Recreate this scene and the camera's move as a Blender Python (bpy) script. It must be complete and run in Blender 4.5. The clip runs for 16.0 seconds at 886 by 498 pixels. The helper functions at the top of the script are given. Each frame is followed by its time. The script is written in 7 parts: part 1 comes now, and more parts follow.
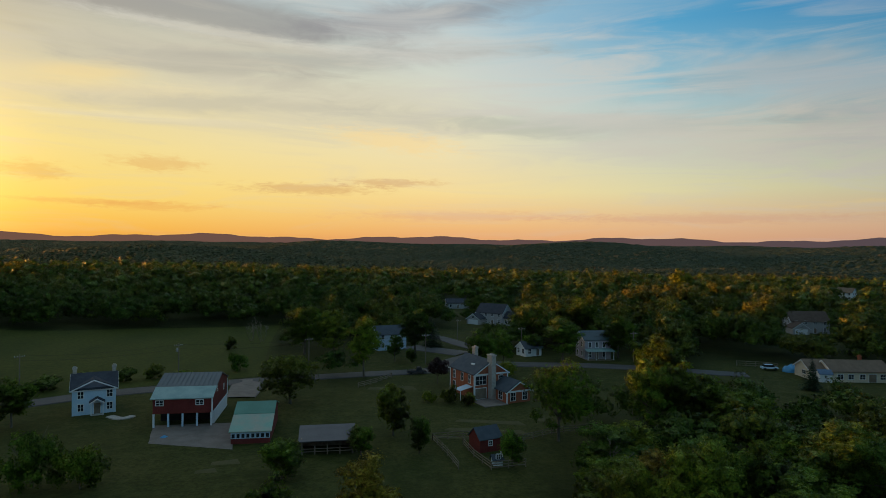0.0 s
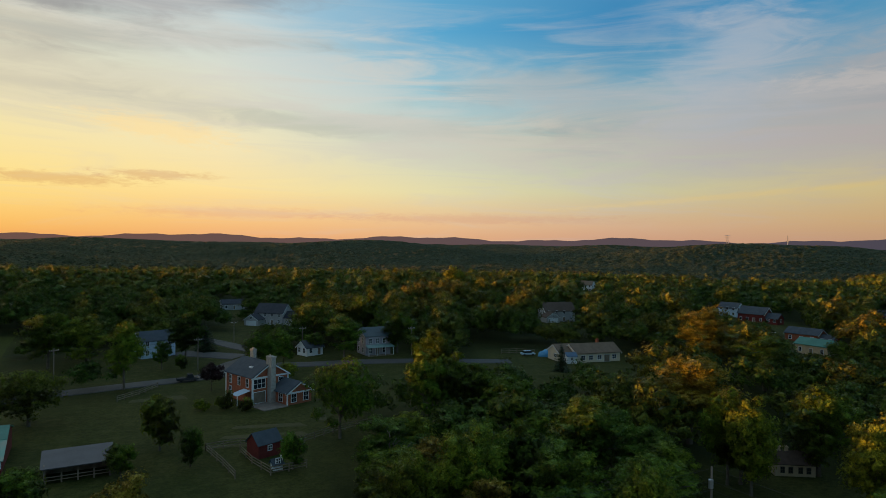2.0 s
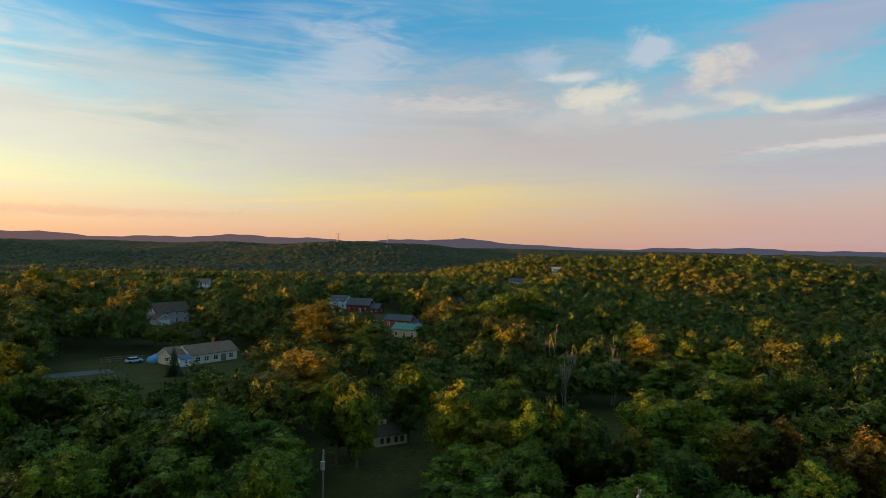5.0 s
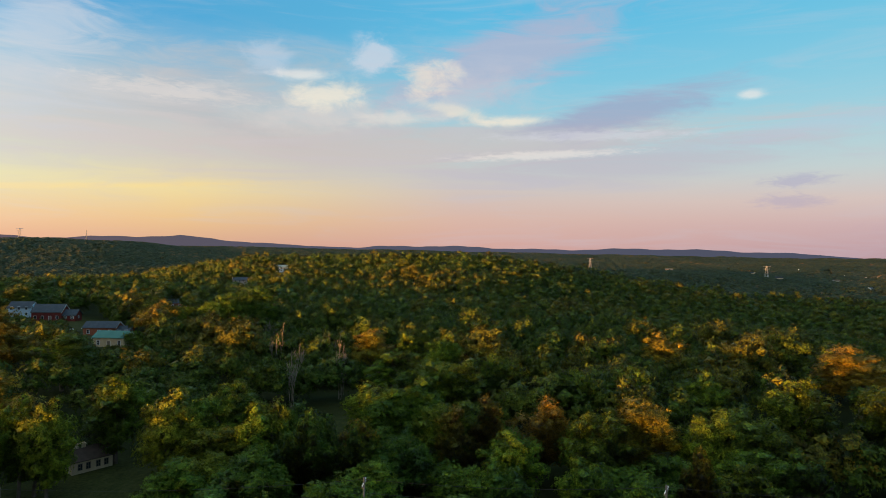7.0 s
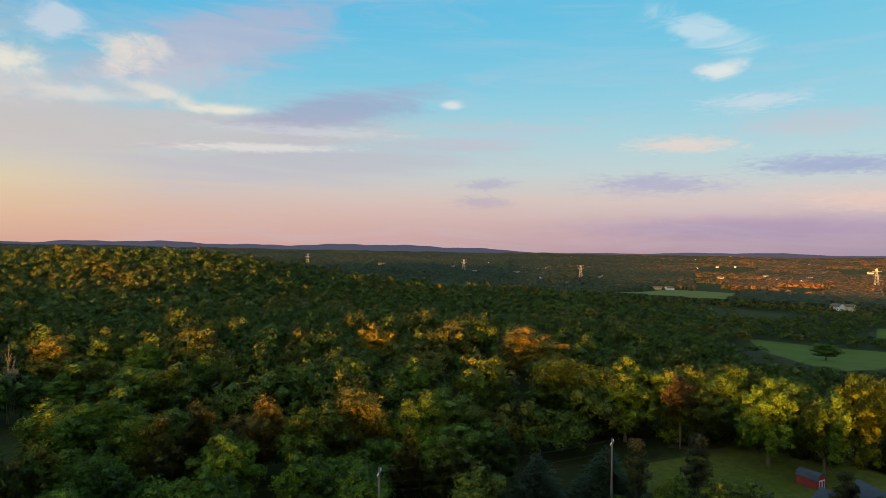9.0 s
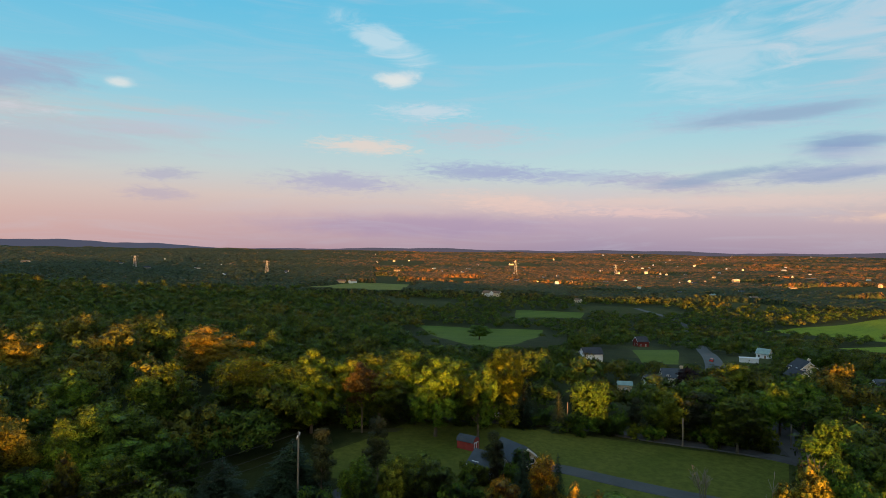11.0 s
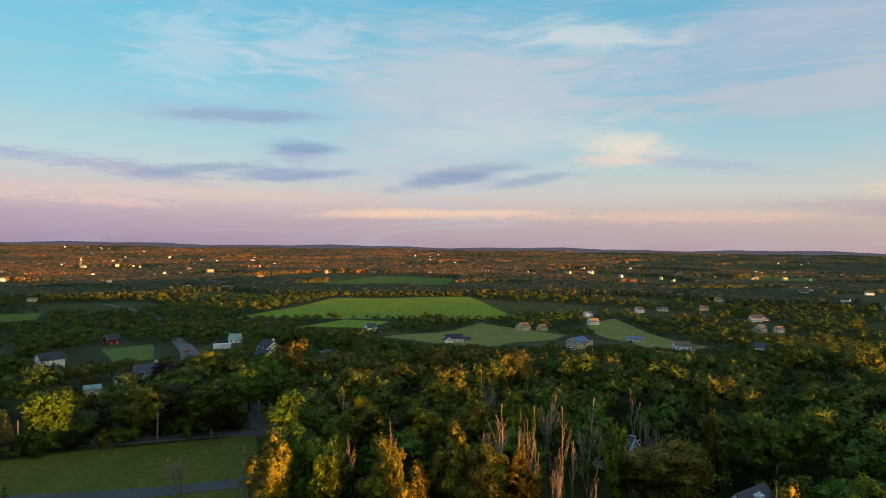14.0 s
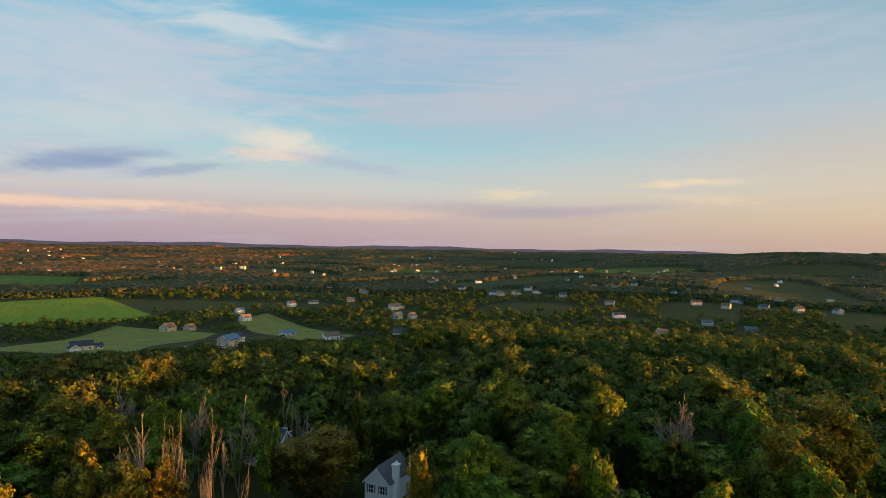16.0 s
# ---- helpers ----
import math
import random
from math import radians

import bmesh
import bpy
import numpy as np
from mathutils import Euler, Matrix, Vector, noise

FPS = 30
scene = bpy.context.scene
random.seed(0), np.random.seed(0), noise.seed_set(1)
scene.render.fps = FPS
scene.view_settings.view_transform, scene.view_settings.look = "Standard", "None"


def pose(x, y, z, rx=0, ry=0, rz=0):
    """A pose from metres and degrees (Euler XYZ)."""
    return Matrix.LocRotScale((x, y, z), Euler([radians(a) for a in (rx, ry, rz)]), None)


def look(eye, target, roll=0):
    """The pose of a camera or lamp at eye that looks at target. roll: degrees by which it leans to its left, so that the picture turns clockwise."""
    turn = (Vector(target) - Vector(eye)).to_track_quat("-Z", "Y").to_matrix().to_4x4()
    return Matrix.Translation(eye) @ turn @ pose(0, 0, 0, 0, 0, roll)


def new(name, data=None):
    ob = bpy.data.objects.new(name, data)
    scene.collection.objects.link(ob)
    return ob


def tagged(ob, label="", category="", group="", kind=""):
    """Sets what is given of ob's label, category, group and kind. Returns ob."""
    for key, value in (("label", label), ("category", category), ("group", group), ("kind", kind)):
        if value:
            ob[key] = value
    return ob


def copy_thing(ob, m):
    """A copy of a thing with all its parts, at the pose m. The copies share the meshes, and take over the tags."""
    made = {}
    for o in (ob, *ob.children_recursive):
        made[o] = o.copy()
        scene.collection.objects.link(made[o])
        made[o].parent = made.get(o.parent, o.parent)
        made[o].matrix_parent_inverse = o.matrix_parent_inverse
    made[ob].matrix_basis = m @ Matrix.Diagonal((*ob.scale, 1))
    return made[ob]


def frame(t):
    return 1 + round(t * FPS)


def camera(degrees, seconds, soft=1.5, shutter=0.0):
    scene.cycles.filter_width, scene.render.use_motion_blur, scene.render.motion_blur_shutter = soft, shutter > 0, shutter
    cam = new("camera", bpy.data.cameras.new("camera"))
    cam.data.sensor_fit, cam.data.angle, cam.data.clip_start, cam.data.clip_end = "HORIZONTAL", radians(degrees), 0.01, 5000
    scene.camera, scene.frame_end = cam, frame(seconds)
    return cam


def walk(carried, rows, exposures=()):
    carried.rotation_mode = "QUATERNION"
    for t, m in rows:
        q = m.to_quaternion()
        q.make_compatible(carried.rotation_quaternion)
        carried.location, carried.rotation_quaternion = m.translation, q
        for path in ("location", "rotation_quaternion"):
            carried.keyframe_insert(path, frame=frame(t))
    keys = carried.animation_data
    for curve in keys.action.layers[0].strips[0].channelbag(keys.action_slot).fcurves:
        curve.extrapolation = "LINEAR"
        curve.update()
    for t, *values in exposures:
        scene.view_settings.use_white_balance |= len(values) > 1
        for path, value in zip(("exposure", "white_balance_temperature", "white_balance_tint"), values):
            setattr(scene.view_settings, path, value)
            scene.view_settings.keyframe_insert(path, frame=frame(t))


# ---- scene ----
cam = camera(70.53, 16.0, 0.85)
EYE = 34.0
TURNS = [
    (0.0, 0.00, -0.17, -0.53), (0.5, -4.96, -0.17, -0.54), (1.0, -9.90, -0.18, -0.57), (1.5, -14.82, -0.17, -0.61),
    (2.0, -19.78, -0.14, -0.62), (2.5, -24.76, -0.13, -0.60), (3.0, -29.76, -0.11, -0.70), (3.5, -35.50, -0.08, -0.74),
    (4.0, -41.50, -0.05, -0.75), (6.5, -72.17, 0.16, -0.94), (7.0, -78.27, 0.18, -0.83), (7.5, -84.45, 0.16, -0.84),
    (8.0, -90.75, 0.14, -0.82), (8.5, -97.19, 0.13, -0.82), (9.0, -103.68, 0.11, -0.79), (11.5, -139.03, 0.01, -0.72),
    (12.0, -146.30, -0.03, -0.73), (12.5, -153.83, -0.07, -0.76), (13.0, -161.57, -0.10, -0.77), (13.5, -169.33, -0.13, -0.80),
    (14.0, -177.22, -0.14, -0.77), (14.5, -185.08, -0.10, -0.87), (15.0, -192.95, -0.14, -0.92), (15.5, -200.83, -0.16, -0.97),
    (16.0, -208.20, -0.12, -1.04),
]
# The drone hovers and turns to its right.
walk(cam, [(t, pose(0, 0, EYE, 90 + pitch, roll, yaw)) for t, yaw, pitch, roll in TURNS], [(0.0, 0.25), (1.5, 0.30), (3.0, 0.46), (5.0, 0.72), (7.0, 0.88), (16.0, 0.86)])
# ---- light ----
def lin(r, g, b):
    return tuple(((c / 255 + 0.055) / 1.055) ** 2.4 if c > 10 else c / 255 / 12.92 for c in (r, g, b)) + (1.0,)


SUN_BEARING, SUN_UP = 53.0, 2.0
sun_data = bpy.data.lights.new("sun", "SUN")
sun_data.energy, sun_data.angle, sun_data.color = 8.0, radians(0.6), (1.0, 0.40, 0.075)
sun = new("sun", sun_data)
towards = Vector((-math.sin(radians(SUN_BEARING)) * math.cos(radians(SUN_UP)), math.cos(radians(SUN_BEARING)) * math.cos(radians(SUN_UP)), math.sin(radians(SUN_UP))))
sun.matrix_world = look(towards * 300, (0, 0, 0))

world = bpy.data.worlds.new("dusk_sky")
scene.world = world
world.use_nodes = True
wt = world.node_tree
wt.nodes.clear()


def wn(kind, **put):
    n = wt.nodes.new(kind)
    for key, v in put.items():
        if key == "op":
            n.operation = v
        elif key == "ins":
            for i, s in v.items():
                if isinstance(s, bpy.types.NodeSocket):
                    wt.links.new(s, n.inputs[i])
                else:
                    n.inputs[i].default_value = s
    return n


def wmath(op, a, b=0.0, c=0.0):
    return wn("ShaderNodeMath", op=op, ins={0: a, 1: b, 2: c}).outputs[0]


coord = wn("ShaderNodeTexCoord").outputs["Generated"]
axes = wn("ShaderNodeSeparateXYZ", ins={0: coord}).outputs
up_deg = wmath("MULTIPLY", wmath("ARCSINE", axes[2]), 180 / math.pi)
raw = wmath("MULTIPLY", wmath("ARCTAN2", wmath("MULTIPLY", axes[0], -1.0), axes[1]), 180 / math.pi)
bearing = wmath("SUBTRACT", raw, wmath("MULTIPLY", wmath("GREATER_THAN", raw, 77.0), 360.0))


def wmix(fac, a, b):
    n = wt.nodes.new("ShaderNodeMix")
    n.data_type = "RGBA"
    for sock, s in ((n.inputs[0], fac), (n.inputs[6], a), (n.inputs[7], b)):
        if isinstance(s, bpy.types.NodeSocket):
            wt.links.new(s, sock)
        else:
            sock.default_value = s
    return n.outputs[2]


def wrange(v, a, b, kind="LINEAR", lo=0.0, hi=1.0):
    n = wt.nodes.new("ShaderNodeMapRange")
    n.interpolation_type = kind
    wt.links.new(v, n.inputs[0])
    n.inputs[1].default_value, n.inputs[2].default_value, n.inputs[3].default_value, n.inputs[4].default_value = a, b, lo, hi
    return n.outputs[0]


height = wrange(up_deg, 0.0, 50.0)


def band(stops):
    """The sky's colours upwards at one bearing: (degrees up, r, g, b)."""
    n = wt.nodes.new("ShaderNodeValToRGB")
    wt.links.new(height, n.inputs[0])
    el = n.color_ramp.elements
    el[0].position, el[0].color = 0.0, lin(*stops[0][1:])
    el[1].position, el[1].color = 1.0, lin(*stops[-1][1:])
    for up, r, g, b in stops[1:-1]:
        e = el.new(up / 50.0)
        e.color = lin(r, g, b)
    return n.outputs[0]


TOP = (50, 142, 166, 184)
sky_bands = [
    (37, band([(0, 226, 142, 52), (1.2, 250, 184, 44), (3.5, 252, 214, 92), (8, 248, 222, 134), (13, 228, 212, 164), (20, 178, 174, 162), TOP])),
    (0, band([(0, 232, 158, 106), (2, 244, 190, 122), (5, 250, 222, 152), (9, 240, 226, 182), (14, 220, 222, 202), (20, 182, 204, 210), TOP])),
    (-19, band([(0, 226, 164, 122), (2, 236, 190, 142), (5, 232, 222, 172), (9, 208, 216, 198), (14, 150, 196, 210), (19, 84, 166, 208), TOP])),
    (-35, band([(0, 220, 160, 130), (2, 228, 186, 150), (5, 216, 212, 172), (9, 186, 204, 196), (13, 112, 176, 200), (19, 50, 142, 196), TOP])),
    (-56, band([(0, 214, 164, 140), (2.5, 232, 192, 140), (5, 236, 214, 156), (8, 206, 202, 190), (12, 172, 196, 208), (19, 70, 164, 212), TOP])),
    (-80, band([(0, 214, 166, 156), (3, 216, 182, 170), (6, 204, 196, 194), (10, 172, 206, 216), (15, 118, 196, 224), (21, 82, 184, 226), TOP])),
    (-145, band([(0, 160, 144, 170), (2.5, 188, 168, 186), (4.5, 212, 196, 196), (7, 188, 214, 218), (12, 148, 208, 226), (20, 104, 196, 226), TOP])),
    (-208, band([(0, 186, 162, 168), (3, 200, 184, 178), (5, 206, 206, 200), (9, 164, 204, 216), (15, 126, 186, 212), (22, 108, 176, 208), TOP])),
    (-250, band([(0, 204, 172, 150), (3, 220, 196, 164), (7, 216, 204, 188), (12, 182, 198, 202), (22, 140, 176, 196), TOP])),
]
tone = sky_bands[0][1]
for (b0, c0), (b1, c1) in zip(sky_bands, sky_bands[1:]):
    tone = wmix(wrange(bearing, b0, b1), tone, c1)
tone = wmix(wrange(bearing, -250.0, -283.0), tone, sky_bands[0][1])

# clouds: streaks that flatten towards the horizon
stretch = wn("ShaderNodeVectorMath", op="MULTIPLY", ins={0: coord, 1: (1.0, 1.0, 4.5)}).outputs[0]


def wnoise(scale, detail, warp, rough=0.55, vec=None):
    n = wt.nodes.new("ShaderNodeTexNoise")
    wt.links.new(vec or stretch, n.inputs["Vector"])
    n.inputs["Scale"].default_value, n.inputs["Detail"].default_value = scale, detail
    n.inputs["Distortion"].default_value, n.inputs["Roughness"].default_value = warp, rough
    return n.outputs[0]


plain = wn("ShaderNodeCombineXYZ", ins={0: bearing, 1: up_deg}).outputs[0]
fine = wnoise(9.0, 8.0, 0.9, 0.62)
puffs = wnoise(20.0, 8.0, 0.4, 0.62, wn("ShaderNodeVectorMath", op="MULTIPLY", ins={0: coord, 1: (1.0, 1.0, 2.0)}).outputs[0])
shred = wnoise(42.0, 6.0, 0.7, 0.62)
streak = wnoise(3.2, 6.0, 1.2, 0.6, wn("ShaderNodeVectorMath", op="MULTIPLY", ins={0: coord, 1: (1.0, 1.0, 9.0)}).outputs[0])


def cloud(b, up, half_b, half_up, tilt, rgb, amount, grain, rough=0.9, edge=0.35):
    global tone
    m = wt.nodes.new("ShaderNodeMapping")
    m.vector_type = "TEXTURE"
    place = wn("ShaderNodeVectorMath", op="MULTIPLY_ADD", ins={0: tone, 1: (1e-9, 1e-9, 1e-9), 2: plain}).outputs[0]
    wt.links.new(place, m.inputs[0])
    m.inputs[1].default_value, m.inputs[2].default_value, m.inputs[3].default_value = (b, up, 0), (0, 0, radians(tilt)), (half_b, half_up, 1)
    r2 = wn("ShaderNodeVectorMath", op="DOT_PRODUCT", ins={0: m.outputs[0], 1: m.outputs[0]}).outputs["Value"]
    bump = wmath("POWER", 0.42, r2)
    body = wmath("MULTIPLY_ADD", wmath("SUBTRACT", grain, 0.5), wmath("MULTIPLY", wrange(bump, 0.0, 0.18), rough * 3.4), bump)
    tone = wmix(wrange(body, 0.5 - edge, 0.5 + edge, "SMOOTHSTEP", 0.0, amount), tone, lin(*rgb))


cloud(23.7, 19.2, 24.3, 1.68, 3, (150, 144, 138), 0.6, fine, 0.26, 0.36)
cloud(3.5, 19.9, 12.3, 1.36, -8, (138, 136, 142), 0.68, fine, 0.34, 0.41)
cloud(9.6, 16.4, 16.6, 1.03, -4, (168, 164, 156), 0.56, fine, 0.45, 0.46)
cloud(22.4, 15.1, 10.6, 1.15, 4, (176, 170, 158), 0.48, fine, 0.52, 0.46)
cloud(19.2, 12.1, 11.1, 0.74, -2, (184, 178, 158), 0.48, fine, 0.52, 0.46)
cloud(-10.9, 10.9, 17.9, 0.98, 2, (176, 178, 168), 0.56, fine, 0.52, 0.46)
cloud(20.2, 17.7, 11.8, 0.39, 3, (232, 228, 214), 0.42, shred, 0.34, 0.52)
cloud(26.6, 12.4, 7.0, 0.61, -5, (250, 230, 176), 0.42, shred, 0.34, 0.52)
cloud(22.8, 10.4, 11.4, 0.32, -1, (252, 236, 186), 0.42, shred, 0.38, 0.52)
cloud(-26.1, 14.2, 7.1, 1.13, -6, (150, 166, 172), 0.4, fine, 0.6, 0.46)
cloud(-32.8, 10.9, 5.5, 1.67, -4, (140, 160, 160), 0.44, fine, 0.52, 0.51)
cloud(29.8, 3.4, 5.1, 0.22, -0, (236, 166, 84), 0.42, shred, 0.55, 0.42)
cloud(-2.3, 2.8, 9.8, 0.41, -0, (226, 160, 120), 0.36, shred, 0.5, 0.47)
cloud(-22.8, 2.6, 11.4, 0.38, -0, (214, 158, 136), 0.36, shred, 0.5, 0.47)
cloud(-47.1, 4.7, 15.9, 0.24, -4, (246, 214, 140), 0.42, shred, 0.38, 0.47)
cloud(-43.4, 11.7, 12.0, 1.69, -14, (176, 182, 190), 0.48, fine, 0.52, 0.51)
cloud(-57.5, 11.0, 5.8, 1.00, 12, (132, 160, 180), 0.48, fine, 0.52, 0.46)
cloud(25.8, 15.3, 13.4, 1.72, -4, (206, 200, 178), 0.48, streak, 0.68, 0.46)
cloud(13.5, 12.4, 20.5, 2.87, -2, (208, 200, 178), 0.36, streak, 0.83, 0.46)
cloud(-8.4, 14.5, 21.2, 3.35, 18, (214, 214, 208), 0.48, streak, 0.68, 0.51)
cloud(-20.5, 9.7, 13.6, 2.35, 5, (205, 200, 186), 0.36, streak, 0.75, 0.46)
cloud(29.9, 13.3, 4.7, 0.93, -6, (252, 222, 150), 0.56, streak, 0.52, 0.46)
cloud(12.2, 5.1, 5.4, 0.44, -0, (208, 150, 96), 0.48, shred, 0.57, 0.42)
cloud(4.9, 5.8, 3.8, 0.38, -0, (206, 150, 104), 0.48, shred, 0.57, 0.42)
cloud(24.5, 6.7, 3.0, 0.58, -0, (226, 164, 88), 0.42, shred, 0.57, 0.42)
cloud(24.9, 3.2, 4.7, 0.35, -0, (232, 160, 80), 0.42, shred, 0.57, 0.42)
cloud(33.2, 5.6, 2.2, 0.64, -0, (226, 162, 70), 0.42, shred, 0.57, 0.42)
cloud(4.4, 9.5, 5.6, 0.88, 6, (255, 218, 146), 0.48, shred, 0.57, 0.42)
cloud(-32.0, 13.1, 6.3, 1.66, 12, (150, 172, 188), 0.4, streak, 0.68, 0.46)
cloud(-45.6, 17.0, 2.7, 3.09, 60, (190, 200, 214), 0.44, fine, 0.68, 0.46)
cloud(-51.7, 12.0, 9.8, 2.20, -16, (150, 168, 186), 0.44, streak, 0.68, 0.46)
cloud(-56.8, 13.2, 2.6, 0.73, -14, (216, 220, 224), 0.42, shred, 0.5, 0.42)
cloud(-30.6, 13.1, 16.9, 3.41, 6, (206, 206, 200), 0.4, streak, 0.75, 0.51)
cloud(-35.7, 9.1, 17.4, 2.47, -0, (214, 204, 180), 0.4, streak, 0.68, 0.51)
cloud(-53.8, 10.8, 17.7, 4.49, -4, (200, 194, 192), 0.64, fine, 0.38, 0.51)
cloud(-44.2, 14.5, 5.7, 4.70, -0, (186, 200, 214), 0.48, fine, 0.6, 0.51)
cloud(-78.0, 9.5, 26.6, 2.10, -2, (206, 190, 188), 0.64, streak, 0.52, 0.46)
cloud(-94.9, 8.1, 13.2, 1.87, -4, (186, 180, 196), 0.56, streak, 0.6, 0.46)
cloud(-84.0, 17.3, 10.4, 2.67, -20, (182, 180, 204), 0.72, fine, 0.5, 0.42)
cloud(-93.5, 12.2, 8.7, 1.49, -10, (156, 158, 192), 0.66, fine, 0.5, 0.42)
cloud(-80.4, 14.2, 5.6, 1.65, -8, (206, 200, 208), 0.51, puffs, 0.42, 0.55)
cloud(-62.2, 16.4, 1.9, 1.29, 0, (196, 210, 226), 0.53, puffs, 0.63, 0.47)
cloud(-66.7, 11.8, 5.5, 1.22, -6, (222, 212, 208), 0.51, puffs, 0.49, 0.55)
cloud(-67.6, 13.6, 2.8, 1.02, -6, (250, 238, 216), 0.72, puffs, 0.56, 0.43)
cloud(-71.7, 17.2, 1.8, 1.34, 0, (216, 220, 230), 0.64, puffs, 0.63, 0.45)
cloud(-73.8, 11.8, 3.6, 0.52, -4, (238, 228, 216), 0.51, puffs, 0.42, 0.53)
cloud(-76.9, 15.4, 2.4, 1.34, -10, (242, 228, 210), 0.68, puffs, 0.63, 0.45)
cloud(-78.9, 12.7, 3.1, 0.47, 12, (248, 232, 208), 0.55, puffs, 0.42, 0.51)
cloud(-87.2, 8.7, 6.9, 0.36, -2, (240, 230, 224), 0.55, shred, 0.5, 0.42)
cloud(-104.4, 13.0, 0.8, 0.32, 0, (240, 236, 230), 0.64, puffs, 0.49, 0.49)
cloud(-54.5, 12.9, 6.3, 0.66, 2, (226, 216, 208), 0.45, shred, 0.6, 0.46)

cloud(-65.6, 15.2, 2.3, 0.43, -2, (244, 240, 232), 0.65, puffs, 0.37, 0.47)
cloud(-84.3, 11.7, 3.0, 0.39, -2, (254, 238, 214), 0.68, puffs, 0.37, 0.47)
cloud(-91.7, 10.3, 7.8, 0.41, -0, (216, 216, 226), 0.42, shred, 0.5, 0.42)
cloud(-107.7, 6.0, 2.2, 0.45, -2, (158, 158, 196), 0.48, shred, 0.5, 0.42)
cloud(-107.3, 4.4, 2.4, 0.51, -0, (160, 156, 192), 0.42, shred, 0.5, 0.42)
cloud(-127.6, 15.2, 1.9, 0.57, -10, (232, 232, 232), 0.61, puffs, 0.56, 0.47)
cloud(-134.2, 10.4, 5.4, 0.97, -0, (206, 190, 200), 0.42, shred, 0.57, 0.47)
cloud(-130.2, 12.3, 3.7, 0.66, -4, (214, 214, 226), 0.36, shred, 0.57, 0.47)
cloud(-123.9, 9.1, 3.6, 0.59, 2, (240, 214, 200), 0.42, shred, 0.57, 0.42)
cloud(-134.6, 7.0, 4.6, 0.66, -0, (150, 158, 200), 0.48, shred, 0.5, 0.42)
cloud(-121.9, 5.8, 5.1, 0.91, -0, (176, 172, 202), 0.42, shred, 0.57, 0.47)
cloud(-109.5, 10.2, 7.7, 0.75, -6, (190, 192, 214), 0.3, shred, 0.57, 0.47)
cloud(-129.9, 2.1, 12.5, 1.02, -0, (160, 142, 180), 0.58, puffs, 0.22, 0.42)
cloud(-125.1, 9.3, 3.6, 0.55, 4, (240, 212, 198), 0.45, shred, 0.57, 0.42)
cloud(-122.5, 6.0, 4.5, 0.65, 3, (160, 160, 202), 0.45, shred, 0.57, 0.47)
cloud(-136.5, 7.1, 6.1, 0.67, 4, (152, 160, 206), 0.48, shred, 0.5, 0.42)
cloud(-144.3, 6.6, 6.0, 0.57, 2, (160, 166, 208), 0.42, shred, 0.5, 0.42)
cloud(-164.0, 8.0, 2.3, 0.70, -0, (134, 150, 200), 0.61, puffs, 0.31, 0.52)
cloud(-163.0, 6.3, 5.5, 0.69, -0, (138, 150, 200), 0.51, shred, 0.44, 0.42)
cloud(-151.5, 5.9, 4.6, 0.70, 5, (160, 156, 196), 0.48, shred, 0.5, 0.42)
cloud(-178.3, 6.5, 5.3, 0.70, 5, (148, 158, 204), 0.48, shred, 0.5, 0.42)
cloud(-178.7, 7.0, 4.7, 0.29, 3, (248, 224, 210), 0.42, shred, 0.5, 0.42)
cloud(-158.1, 11.1, 7.7, 0.87, -0, (168, 180, 212), 0.42, shred, 0.57, 0.52)
cloud(-176.5, 11.1, 11.4, 5.51, -10, (192, 200, 216), 0.6, streak, 0.68, 0.51)
cloud(-155.5, 16.1, 4.6, 2.86, -0, (206, 222, 232), 0.48, fine, 0.68, 0.46)
cloud(-165.1, 17.3, 4.0, 2.31, -0, (206, 218, 230), 0.48, fine, 0.68, 0.46)
cloud(-138.0, 4.2, 5.7, 0.80, 6, (240, 204, 192), 0.45, shred, 0.5, 0.47)
cloud(-149.5, 3.4, 4.1, 0.38, 2, (244, 204, 196), 0.48, shred, 0.5, 0.42)
cloud(-171.6, 3.0, 6.1, 0.39, -2, (250, 212, 186), 0.61, puffs, 0.31, 0.47)
cloud(-181.2, 3.2, 5.3, 0.27, -2, (250, 210, 184), 0.58, puffs, 0.37, 0.47)
cloud(-154.6, 4.2, 15.5, 0.58, -0, (240, 206, 196), 0.3, shred, 0.5, 0.47)
cloud(-127.1, 15.0, 1.8, 0.52, -0, (236, 236, 230), 0.61, puffs, 0.56, 0.47)
cloud(-125.8, 18.4, 3.2, 1.06, 20, (220, 230, 236), 0.56, fine, 0.68, 0.46)
cloud(-129.7, 12.4, 3.4, 0.45, 3, (214, 222, 230), 0.42, shred, 0.57, 0.47)
cloud(-193.7, 8.0, 4.5, 0.75, -4, (246, 220, 200), 0.45, shred, 0.57, 0.42)
cloud(-198.9, 7.4, 6.3, 0.49, 8, (170, 176, 208), 0.42, shred, 0.57, 0.42)
cloud(-207.6, 16.5, 14.5, 2.63, -8, (178, 190, 212), 0.56, streak, 0.6, 0.51)
cloud(-211.9, 12.6, 12.3, 1.58, -4, (190, 196, 206), 0.48, streak, 0.68, 0.46)
cloud(-214.1, 3.4, 8.3, 0.62, 2, (178, 164, 176), 0.48, shred, 0.44, 0.47)
cloud(-198.5, 2.9, 12.7, 0.50, -0, (248, 206, 180), 0.42, shred, 0.44, 0.47)
cloud(-176.6, 3.0, 10.1, 0.45, -0, (252, 214, 186), 0.42, shred, 0.5, 0.42)
